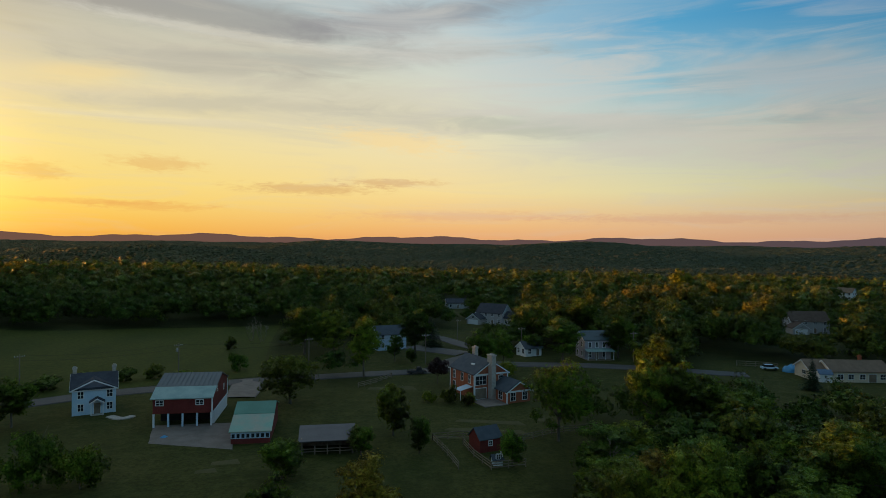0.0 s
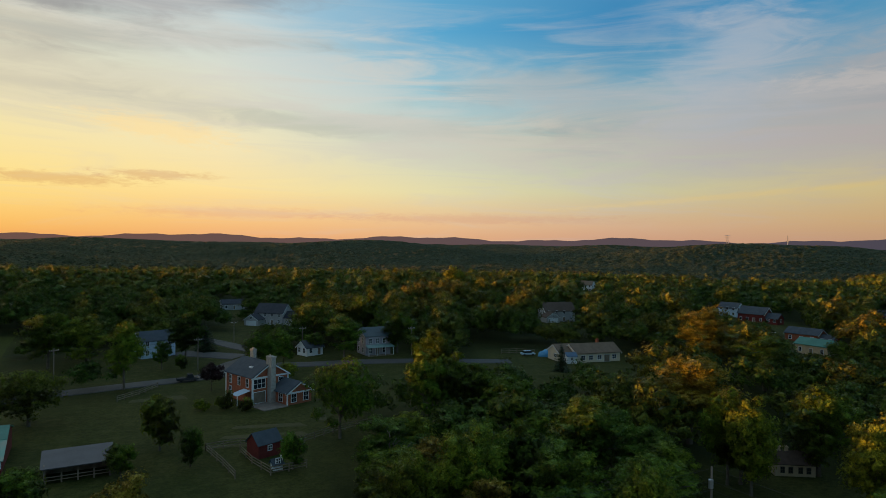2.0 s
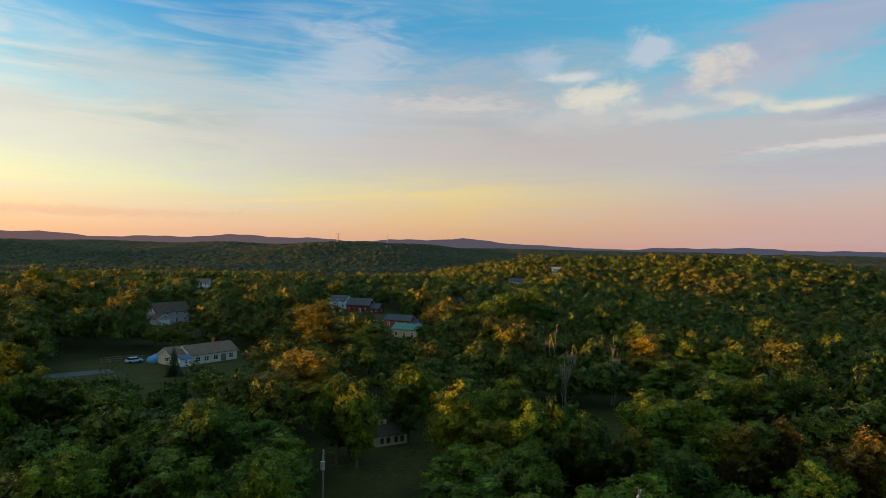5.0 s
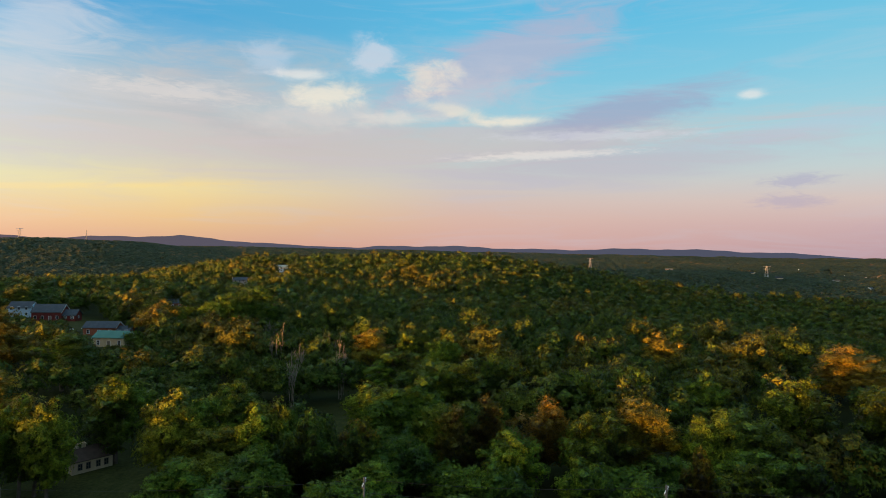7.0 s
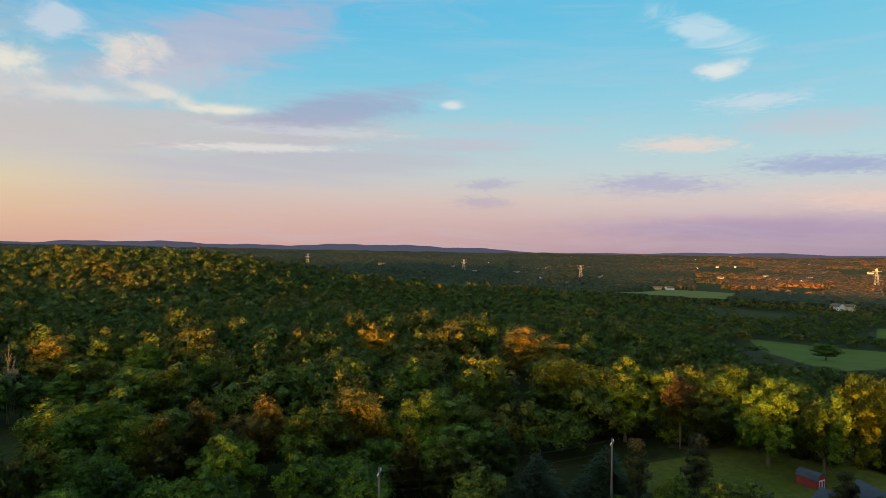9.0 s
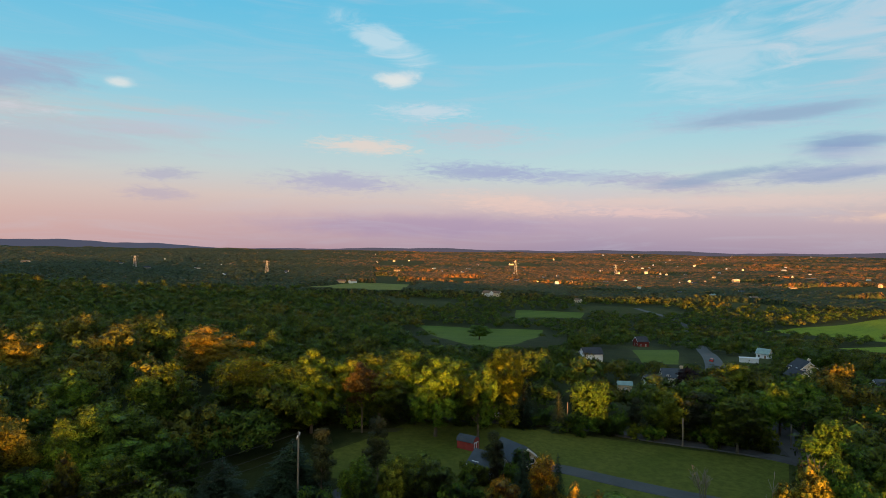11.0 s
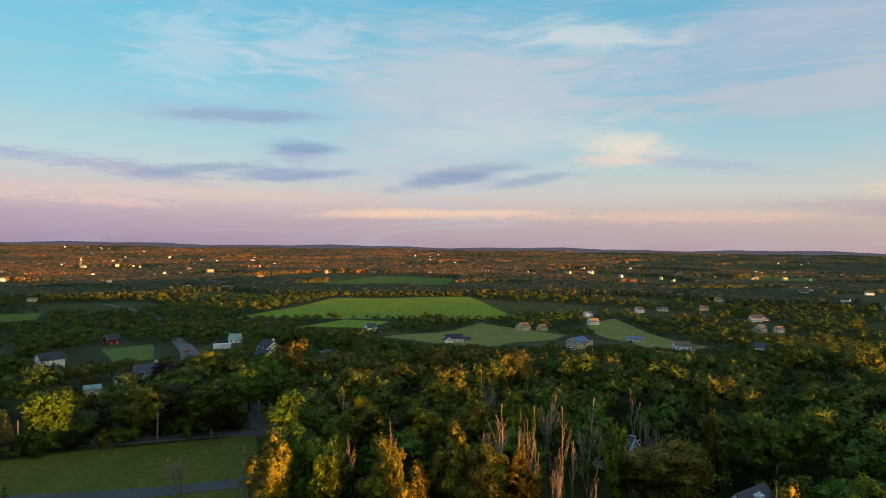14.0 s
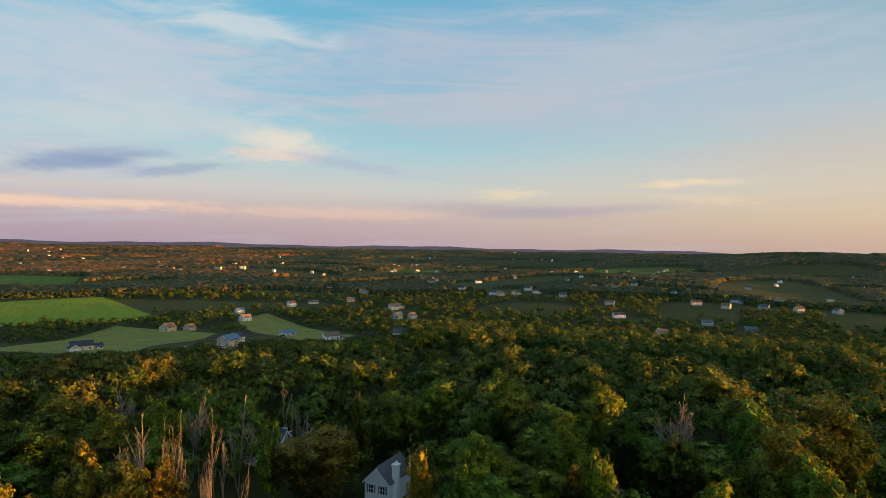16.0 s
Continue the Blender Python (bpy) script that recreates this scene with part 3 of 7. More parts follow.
M_glass = M_shadow_glass
M_straw = surface("dry_grass", (0.060, 0.064, 0.021), (0.090, 0.086, 0.034), 0.6, 0.95, bump=0.4)



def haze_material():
    """The farthest ridge; the haze of the lit air is painted on as emission."""
    m, nt, b = shader("ridge_painted_haze")
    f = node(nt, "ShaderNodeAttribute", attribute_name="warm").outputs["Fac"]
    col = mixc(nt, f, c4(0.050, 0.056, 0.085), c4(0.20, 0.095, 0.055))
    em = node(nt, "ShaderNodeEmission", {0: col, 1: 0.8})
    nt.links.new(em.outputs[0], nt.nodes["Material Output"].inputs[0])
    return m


M_haze = haze_material()
# ---- the ground ----
def part(name, bm, material, parent, label="", flat=True):
    me = bpy.data.meshes.new(name)
    bm.normal_update()
    bm.to_mesh(me)
    bm.free()
    me.materials.append(material)
    if not flat:
        me.shade_smooth()
    ob = new(name, me)
    ob.parent = parent
    if label:
        ob["label"] = label
    return ob


def mesh_of(name, verts, faces, material, smooth_faces=False):
    me = bpy.data.meshes.new(name)
    me.from_pydata([tuple(v) for v in verts], [], [tuple(f) for f in faces])
    me.materials.append(material)
    if smooth_faces:
        me.shade_smooth()
    me.update()
    return me


# open land among the woods: bearing, distance, half width across, half depth along the bearing
def clearing(b, d, across, along):
    OPEN.append((b, d, across, along))


OPEN = []
clearing(0, 16, 30, 24)
clearing(32, 140, 30, 30)
clearing(18, 118, 62, 40)
clearing(-2, 138, 30, 52)
clearing(5, 190, 34, 26)
clearing(-1, 235, 16, 22)
clearing(-4, 280, 18, 16)
clearing(-13.5, 190, 16, 13)
clearing(-32, 186, 38, 26)
clearing(-14, 156, 20, 24)
clearing(-25, 164, 26, 20)
clearing(-25.5, 285, 24, 12)
clearing(-30, 300, 16, 9)
clearing(-49, 103, 14, 9)
clearing(-46, 332, 28, 30)
clearing(-49, 258, 26, 28)
clearing(-57, 240, 15, 12)
clearing(-70, 122, 9, 7)
clearing(-148, 158, 14, 12)
clearing(-162, 130, 9, 9)
clearing(-171, 440, 22, 26)
clearing(178, 300, 34, 26)
clearing(171, 300, 30, 34)
clearing(166, 380, 26, 26)
clearing(155, 365, 14, 14)
clearing(136, 610, 30, 24)
clearing(131, 520, 26, 18)
clearing(124, 780, 70, 34)
clearing(143, 835, 50, 26)
clearing(163, 700, 40, 26)
clearing(156, 640, 26, 22)
clearing(156, 83, 9, 8)
clearing(168.5, 113, 7, 6)


LANDS = []


def land(name, material, label, *corners):
    """A field, as its corners (bearing, distance) in order round it."""
    LANDS.append((name, material, label, corners))


land("field_1", M_pasture, "dim olive hayfield beside the woods", (37, 280), (14.5, 270), (16.5, 171), (36, 164))
land("field_2", M_mown, "wide mown lawn, olive green with dry patches", (-117, 98), (-131, 128), (-161, 118), (-160, 87))
land("field_3", M_green, "green pasture enclosed by trees", (-129.7, 540), (-141, 515), (-139.5, 370), (-136, 262))
land("field_4", M_green, "small green pasture beyond a hedge", (-138.5, 690), (-144.6, 690), (-144.3, 630), (-138.4, 612))
land("field_5", M_green, "green lawn beside the country road", (-148.7, 328), (-152.4, 360), (-152.6, 240), (-149.4, 238))
land("field_6", M_crop, "large bright green crop field with faint rows", (-159, 598), (-167.4, 793), (-179.8, 830), (-184.2, 602))
land("field_7", M_crop, "strip of green crop below the hedge", (-164, 515), (-168.4, 580), (-172.5, 562), (-170, 500))
land("field_8", M_green, "dull green field behind a tree line", (-166, 1060), (-171.7, 1276), (-178.2, 1176), (-177.7, 990))
land("field_9", M_hay, "pale yellow-green cut hay field", (-118.7, 1052), (-123.7, 1217), (-128.9, 1167), (-127.7, 940))
land("field_10", M_hay, "open mown meadow between houses", (-171.8, 375), (-180.8, 561), (-188.6, 460), (-181, 258))
land("field_11", M_hay, "long mown meadow strip between tree lines", (-190.1, 577), (-192.7, 624), (-200.6, 400), (-196.2, 312))
land("field_12", M_green, "far green field on the rise", (-218, 1795), (-224.1, 2190), (-230.6, 2205), (-226.5, 1705))
land("field_13", M_green, "far green field among woods", (-202.1, 1540), (-203.9, 1705), (-208, 1845), (-208, 1585))



def openness(x, y):
    """About 1 on open land, 0 deep in the woods."""
    x, y = np.asarray(x, dtype=float), np.asarray(y, dtype=float)
    best = np.zeros(x.shape)
    wob = 1 + 0.16 * np.sin(x / 13.0) * np.cos(y / 17.0)
    for b, d, across, along in OPEN:
        ux, uy = -math.sin(radians(b)), math.cos(radians(b))
        r = (x * ux + y * uy - d) / along
        s = (x * uy - y * ux) / across
        best = np.maximum(best, np.clip(1.6 - (r * r + s * s) * wob, 0, 1))
    for _, _, _, corners in LANDS:
        q = np.array([at(b, d)[:2] for b, d in corners])
        mid = q.mean(0)
        q = mid + (q - mid) * 1.03
        turn = np.sign(np.cross(q[1] - q[0], q[2] - q[1]))
        inside = np.ones(x.shape, bool)
        for k in range(4):
            e = q[(k + 1) % 4] - q[k]
            inside &= turn * (e[0] * (y - q[k][1]) - e[1] * (x - q[k][0])) > 0
        best = np.where(inside, 1.0, best)
    d = np.hypot(x, y)
    # far mosaic of fields and hedges
    a = np.degrees(np.arctan2(-x, y))
    plain_land = smooth(-0.2, -0.6, np.cos(np.radians(a + 12)))
    r1 = np.sin(x / 61 + 1.9 * np.sin(y / 120)) * np.sin(y / 53 + 1.4 * np.sin(x / 150))
    r2 = np.sin(x / 170 + 1.3 * np.sin(y / 260) + 2) * np.sin(y / 140 + 1.2 * np.sin(x / 310))
    best = np.maximum(best, np.maximum(smooth(0.40, 0.46, r1), smooth(0.46, 0.52, r2)) * plain_land * smooth(560, 700, d))
    return best


def ground():
    n_ring, n_az = 190, 420
    rad = np.concatenate([np.linspace(3, 420, 110), 420 * (4980 / 420) ** np.linspace(0.02, 1, n_ring - 110)])
    az = np.linspace(0, 2 * np.pi, n_az, endpoint=False)
    R, A = np.meshgrid(rad, az, indexing="ij")
    X, Y = -R * np.sin(A), R * np.cos(A)
    V = np.stack([X, Y, ground_z(X, Y)], -1).reshape(-1, 3)
    V = np.vstack([V, [[0, 0, float(ground_z(0.0, 0.0))]]])
    i, j = np.meshgrid(np.arange(n_ring - 1), np.arange(n_az), indexing="ij")
    j2 = (j + 1) % n_az
    F = np.stack([i * n_az + j, i * n_az + j2, (i + 1) * n_az + j2, (i + 1) * n_az + j], -1).reshape(-1, 4)
    faces = [tuple(int(v) for v in f[::-1]) for f in F] + [(len(V) - 1, k, (k + 1) % n_az) for k in range(n_az)]
    me = mesh_of("ground", V, faces, M_ground, True)
    w = me.attributes.new("wooded", "FLOAT", "POINT")
    w.data.foreach_set("value", (1 - openness(V[:, 0], V[:, 1])).astype(np.float32))
    return tagged(new("ground", me), "rolling meadow and woodland floor at dusk", "ground", kind="structure")



def patch(name, corners, material, label, category="field", lift=0.12, step=8.0):
    """A sheet of land draped on the ground; corners are (bearing, distance), in order round it."""
    P = [Vector(at(b, d)[:2]) for b, d in corners]
    n = len(P)
    longest = max((P[i] - P[(i + 1) % n]).length for i in range(n))
    k = int(min(60, max(4, longest / step)))
    a, b_, c, d_ = P[0], P[1], P[2], P[3]
    verts, faces = [], []
    for i in range(k + 1):
        for j in range(k + 1):
            u, v = i / k, j / k
            q = (a * (1 - u) + b_ * u) * (1 - v) + (d_ * (1 - u) + c * u) * v
            edge = min(u, v, 1 - u, 1 - v)
            w = 0.02 * longest * math.sin(9 * u + 5 * v) * (0.3 + edge)
            q = q + Vector((w, -w * 0.6))
            z = float(ground_z(q.x, q.y)) + (lift if edge > 0.001 else lift * 0.3)
            verts.append((q.x, q.y, z))
    for i in range(k):
        for j in range(k):
            o = i * (k + 1) + j
            faces.append((o, o + k + 1, o + k + 2, o + 1))
    me = mesh_of(name, verts, faces, material, True)
    me.flip_normals() if me.polygons[0].normal.z < 0 else None
    return tagged(new(name, me), label, category, kind="structure")


def strip(name, points, width, material, label, category="road", lift=0.18):
    """A road along (bearing, distance) points, smoothed."""
    P = [Vector(at(b, d)[:2]) for b, d in points]
    line = []
    for i in range(len(P) - 1):
        p0, p1, p2, p3 = P[max(i - 1, 0)], P[i], P[i + 1], P[min(i + 2, len(P) - 1)]
        m = max(3, int((p2 - p1).length / 5))
        for k in range(m):
            t = k / m
            line.append(0.5 * ((2 * p1) + (p2 - p0) * t + (2 * p0 - 5 * p1 + 4 * p2 - p3) * t * t + (3 * p1 - p0 - 3 * p2 + p3) * t ** 3))
    line.append(P[-1])
    verts, faces = [], []
    for i, q in enumerate(line):
        d = (line[min(i + 1, len(line) - 1)] - line[max(i - 1, 0)]).normalized()
        side = Vector((-d.y, d.x))
        for s, dz in ((-0.54, -0.25), (-0.5, 0), (-0.17, 0.04), (0.17, 0.04), (0.5, 0), (0.54, -0.25)):
            v = q + side * (s * width)
            verts.append((v.x, v.y, float(ground_z(v.x, v.y)) + lift + dz))
    for i in range(len(line) - 1):
        for k in range(5):
            o = i * 6 + k
            faces.append((o, o + 1, o + 7, o + 6))
    me = mesh_of(name, verts, faces, material)
    me.flip_normals() if me.polygons[2].normal.z < 0 else None
    ob = tagged(new(name, me), label, category, kind="structure")
    return ob, line





def far_ridge(name, b0, b1, d, base_up, crest_up, warm0, warm1, seed):
    """A ridge with painted haze on the skyline between two bearings, crest given in degrees above eye level."""
    n = 160
    verts, faces, warm = [], [], []
    for i in range(n + 1):
        f = i / n
        b = b0 + (b1 - b0) * f
        fade = min(1.0, 8 * f, 8 * (1 - f))
        up = base_up + fade * (crest_up - base_up) * (0.80 + 0.16 * math.sin(b * 0.33 + seed) + 0.09 * math.sin(b * 0.9 + 2 * seed) + 0.04 * math.sin(b * 2.7 + seed))
        x, y = -d * math.sin(radians(b)), d * math.cos(radians(b))
        for k, (dd, h) in enumerate(((-160, EYE - 60), (0, EYE + d * math.tan(radians(up))), (90, EYE - 60))):
            s = (d + dd) / d
            verts.append((x * s, y * s, h))
            # warm runs the painted haze from sunset brown to blue along the ridge
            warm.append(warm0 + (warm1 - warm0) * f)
    for i in range(n):
        for k in range(2):
            o = i * 3 + k
            faces.append((o, o + 3, o + 4, o + 1))
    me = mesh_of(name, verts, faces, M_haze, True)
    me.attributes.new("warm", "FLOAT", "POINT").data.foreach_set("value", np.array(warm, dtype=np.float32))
    return tagged(new(name, me), "distant wooded ridge on the skyline, haze painted as glow", "ridge", kind="structure")


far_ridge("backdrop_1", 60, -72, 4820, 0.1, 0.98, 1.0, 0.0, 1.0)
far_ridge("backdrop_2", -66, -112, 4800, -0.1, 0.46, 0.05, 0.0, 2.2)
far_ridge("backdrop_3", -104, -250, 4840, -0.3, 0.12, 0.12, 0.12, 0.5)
# ---- buildings ----
def box(bm, x0, x1, y0, y1, z0, z1):
    v = [bm.verts.new((x, y, z)) for z in (z0, z1) for y in (y0, y1) for x in (x0, x1)]
    for f in ((0, 2, 3, 1), (4, 5, 7, 6), (0, 1, 5, 4), (2, 6, 7, 3), (0, 4, 6, 2), (1, 3, 7, 5)):
        bm.faces.new([v[i] for i in f])


def boxed(name, dims, material, parent, label="", bevel=0.0):
    bm = bmesh.new()
    box(bm, *dims)
    if bevel:
        bmesh.ops.bevel(bm, geom=list(bm.edges), offset=bevel, segments=1, affect="EDGES")
    return part(name, bm, material, parent, label)


def prism(bm, outline, y0, y1):
    """An outline of (x, z) drawn out along y."""
    a = [bm.verts.new((x, y0, z)) for x, z in outline]
    b = [bm.verts.new((x, y1, z)) for x, z in outline]
    n = len(a)
    bm.faces.new(a)
    bm.faces.new(b[::-1])
    for i in range(n):
        bm.faces.new((a[(i + 1) % n], a[i], b[i], b[(i + 1) % n]))


def gable_body(L, D, eave, rise, material, parent, x0=0.0, y0=0.0, along="x", name="wall", low=-1.2):
    """Walls with gables; the ridge runs along x or y."""
    bm = bmesh.new()
    w, l = (D, L) if along == "x" else (L, D)
    prism(bm, [(-w / 2, low), (w / 2, low), (w / 2, eave), (0, eave + rise), (-w / 2, eave)], -l / 2, l / 2)
    if along == "x":
        bmesh.ops.rotate(bm, verts=bm.verts, matrix=Matrix.Rotation(radians(90), 3, "Z"))
    bmesh.ops.translate(bm, verts=bm.verts, vec=(x0, y0, 0))
    bmesh.ops.recalc_face_normals(bm, faces=bm.faces)
    return part(name, bm, material, parent)


def gable_roof(L, D, eave, rise, material, parent, x0=0.0, y0=0.0, along="x", over=0.4, thick=0.16, label=""):
    bm = bmesh.new()
    w, l = (D, L) if along == "x" else (L, D)
    s = rise / (w / 2)
    e, z0, zt = w / 2 + over, eave - s * over + 0.02, eave + rise + 0.02
    prism(bm, [(-e, z0), (0, zt), (e, z0), (e, z0 + thick), (0, zt + thick * 1.1), (-e, z0 + thick)], -l / 2 - over, l / 2 + over)
    if along == "x":
        bmesh.ops.rotate(bm, verts=bm.verts, matrix=Matrix.Rotation(radians(90), 3, "Z"))
    bmesh.ops.translate(bm, verts=bm.verts, vec=(x0, y0, 0))
    bmesh.ops.recalc_face_normals(bm, faces=bm.faces)
    return part("roof", bm, material, parent, label)


def gable_trim(L, D, eave, rise, parent, x0=0.0, y0=0.0, along="x", over=0.4, tie=False, material=None):
    """White boards under the roof's edge at both gables, with a tie across if asked."""
    w, l = (D, L) if along == "x" else (L, D)
    s = rise / (w / 2)
    e, z0, zt = w / 2 + over, eave - s * over - 0.26, eave + rise - 0.26
    for end in (-1, 1):
        bm = bmesh.new()
        y = end * (l / 2 + over)
        prism(bm, [(-e, z0), (0, zt), (e, z0), (e, z0 + 0.28), (0, zt + 0.28), (-e, z0 + 0.28)], y - 0.05, y + 0.05)
        if along == "x":
            bmesh.ops.rotate(bm, verts=bm.verts, matrix=Matrix.Rotation(radians(90), 3, "Z"))
        bmesh.ops.translate(bm, verts=bm.verts, vec=(x0, y0, 0))
        bmesh.ops.recalc_face_normals(bm, faces=bm.faces)
        part("bargeboard", bm, material or M_white, parent)
        if tie:
            yy = end * (l / 2 + 0.06)
            bm = bmesh.new()
            box(bm, -e, e, yy - 0.07, yy + 0.07, eave - 0.45, eave - 0.1)
            if along == "x":
                bmesh.ops.rotate(bm, verts=bm.verts, matrix=Matrix.Rotation(radians(90), 3, "Z"))
            bmesh.ops.translate(bm, verts=bm.verts, vec=(x0, y0, 0))
            part("tie_board", bm, material or M_white, parent)


def opening(kind, face, u, z, w, h, L, D, parent, frame_mat=None, x0=0.0, y0=0.0, bars=1):
    """A window or door with its frame and pane on one face (f, b, l or r) of a body."""
    t = Matrix.Translation((x0, y0, 0))
    if face == "f":
        m = t @ Matrix.Translation((u, -D / 2, z))
    elif face == "b":
        m = t @ Matrix.Translation((-u, D / 2, z)) @ Matrix.Rotation(math.pi, 4, "Z")
    elif face == "r":
        m = t @ Matrix.Translation((L / 2, u, z)) @ Matrix.Rotation(math.pi / 2, 4, "Z")
    else:
        m = t @ Matrix.Translation((-L / 2, -u, z)) @ Matrix.Rotation(-math.pi / 2, 4, "Z")
    f = 0.13

    def plate(name, dims, material, parent_):
        bm = bmesh.new()
        box(bm, *dims)
        bmesh.ops.transform(bm, matrix=m, verts=bm.verts)
        return part(name, bm, material, parent_)

    fr = plate(kind, (-w / 2 - f, w / 2 + f, -0.07, 0.02, -f, h + f), frame_mat or M_white, parent)
    plate("pane" if kind == "window" else "door_leaf", (-w / 2, w / 2, -0.085, -0.06, 0, h), M_glass if kind == "window" else M_wood, fr)
    if kind == "window" and bars:
        for k in range(bars):
            xb = -w / 2 + w * (k + 1) / (bars + 1)
            plate("glazing_bar", (xb - 0.04, xb + 0.04, -0.10, -0.08, 0, h), frame_mat or M_white, fr)
        plate("glazing_bar", (-w / 2, w / 2, -0.098, -0.08, h * 0.5 - 0.04, h * 0.5 + 0.04), frame_mat or M_white, fr)
    return fr


def chimney(x, y, z0, z1, w, d, material, parent):
    stack = boxed("chimney", (x - w / 2, x + w / 2, y - d / 2, y + d / 2, z0, z1 - 0.25), material, parent)
    boxed("cap", (x - w / 2 - 0.1, x + w / 2 + 0.1, y - d / 2 - 0.1, y + d / 2 + 0.1, z1 - 0.25, z1), material, stack)
    for k in (-0.2, 0.2):
        boxed("flue", (x + k * w - 0.12, x + k * w + 0.12, y - 0.12, y + 0.12, z1, z1 + 0.3), material, stack)
    return stack



DWELLINGS = []


SIZES = {"red brick house with white trim": 0.88, "two-storey house with grey roof among": 0.66, "grey-blue suburban": 0.74, "small white cottage": 0.56, "wooden farmhouse": 0.84, "grey-brown suburban": 0.86}


def stand(name, label, b, d, rel, category="house", sink=0.0):
    x, y, z = at(b, d)
    OPEN.append((b, d - (9 if d < 260 else 16), 8 if d < 260 else 11, 13 if d < 260 else 30))
    if (d > 118 or "tan house" in label) and "glimpsed" not in label:
        DWELLINGS.append((x, y, z + (5.4 if -130 > b > -170 and d < 240 else 1.0 if d < 360 else 2.4), 11.0 if -54 < b < -43 else 5.0))
    root = tagged(new(name), label, category)
    far_side = d > 150 and (b < -140 or b > 110)
    size = next((v for k, v in SIZES.items() if k in label), 0.0)
    root.matrix_basis = pose(x, y, z - sink, 0, 0, b + rel) @ Matrix.Scale(size or 0.74 if far_side else 0.82 if "gambrel" in label else 0.64 if "small tan house" in label and d < 118 else 1.0, 4)
    return root


def plain_house(label, b, d, rel, L, D, eave, rise, wall, roof, storeys=2, stack=None, wing=0.0, garage=False, trim=None):
    """A gabled dwelling: body, roof, rows of windows on all faces, door, chimney, lower wing."""
    root = stand("house", label, b, d, rel)
    gable_body(L, D, eave, rise, wall, root)
    gable_roof(L, D, eave, rise, roof, root)
    gable_trim(L, D, eave, rise, root, material=trim)
    n = max(2, int(L / 3.2))
    for s in range(storeys if d < 900 else 0):
        z = 0.95 + s * 2.75
        for face, length, m in (("f", L, n), ("b", L, n), ("l", D, 2), ("r", D, 2)):
            for k in range(m):
                u = (k + 0.5) / m * length - length / 2
                if s == 0 and face == "f" and k == m // 2:
                    opening("door", "f", u, 0.15, 1.0, 2.05, L, D, root)
                else:
                    opening("window", face, u, z, 0.95, 1.35, L, D, root, bars=1 if d < 320 else 0)
    if wing and d < 900:
        gable_body(wing, D * 0.75, eave * 0.62, rise * 0.7, wall, root, L / 2 + wing / 2 - 0.02, 0.0)
        gable_roof(wing, D * 0.75, eave * 0.62, rise * 0.7, roof, root, L / 2 + wing / 2, 0.0)
        for k in range(2):
            opening("window", "f", -wing / 4 + k * wing / 2, 0.9, 1.1, 1.2, wing, D * 0.75, root, x0=L / 2 + wing / 2)
        opening("window", "r", 0.0, 0.9, 1.1, 1.2, wing, D * 0.75, root, x0=L / 2 + wing / 2)
    if garage:
        gable_body(6.5, 6.5, 2.7, 2.2, wall, root, -L / 2 + 1.5, -D / 2 - 2.4, "y")
        gable_roof(6.5, 6.5, 2.7, 2.2, roof, root, -L / 2 + 1.5, -D / 2 - 2.4, "y")
        gable_trim(6.5, 6.5, 2.7, 2.2, root, -L / 2 + 1.5, -D / 2 - 2.4, "y", material=trim)
        opening("window", "f", 0.0, 2.9, 0.8, 1.0, 6.5, 6.5, root, x0=-L / 2 + 1.5, y0=-D / 2 - 2.4)
        boxed("garage_door", (-L / 2 - 0.9, -L / 2 + 3.9, -D / 2 - 5.76, -D / 2 - 5.6, 0.05, 2.3), M_white, root)
    if stack:
        chimney(stack[0] * L / 2, 0.6, 0 if abs(stack[0]) > 0.95 else eave, eave + rise + 0.9, 1.0, 0.8, stack[1], root)
    return root


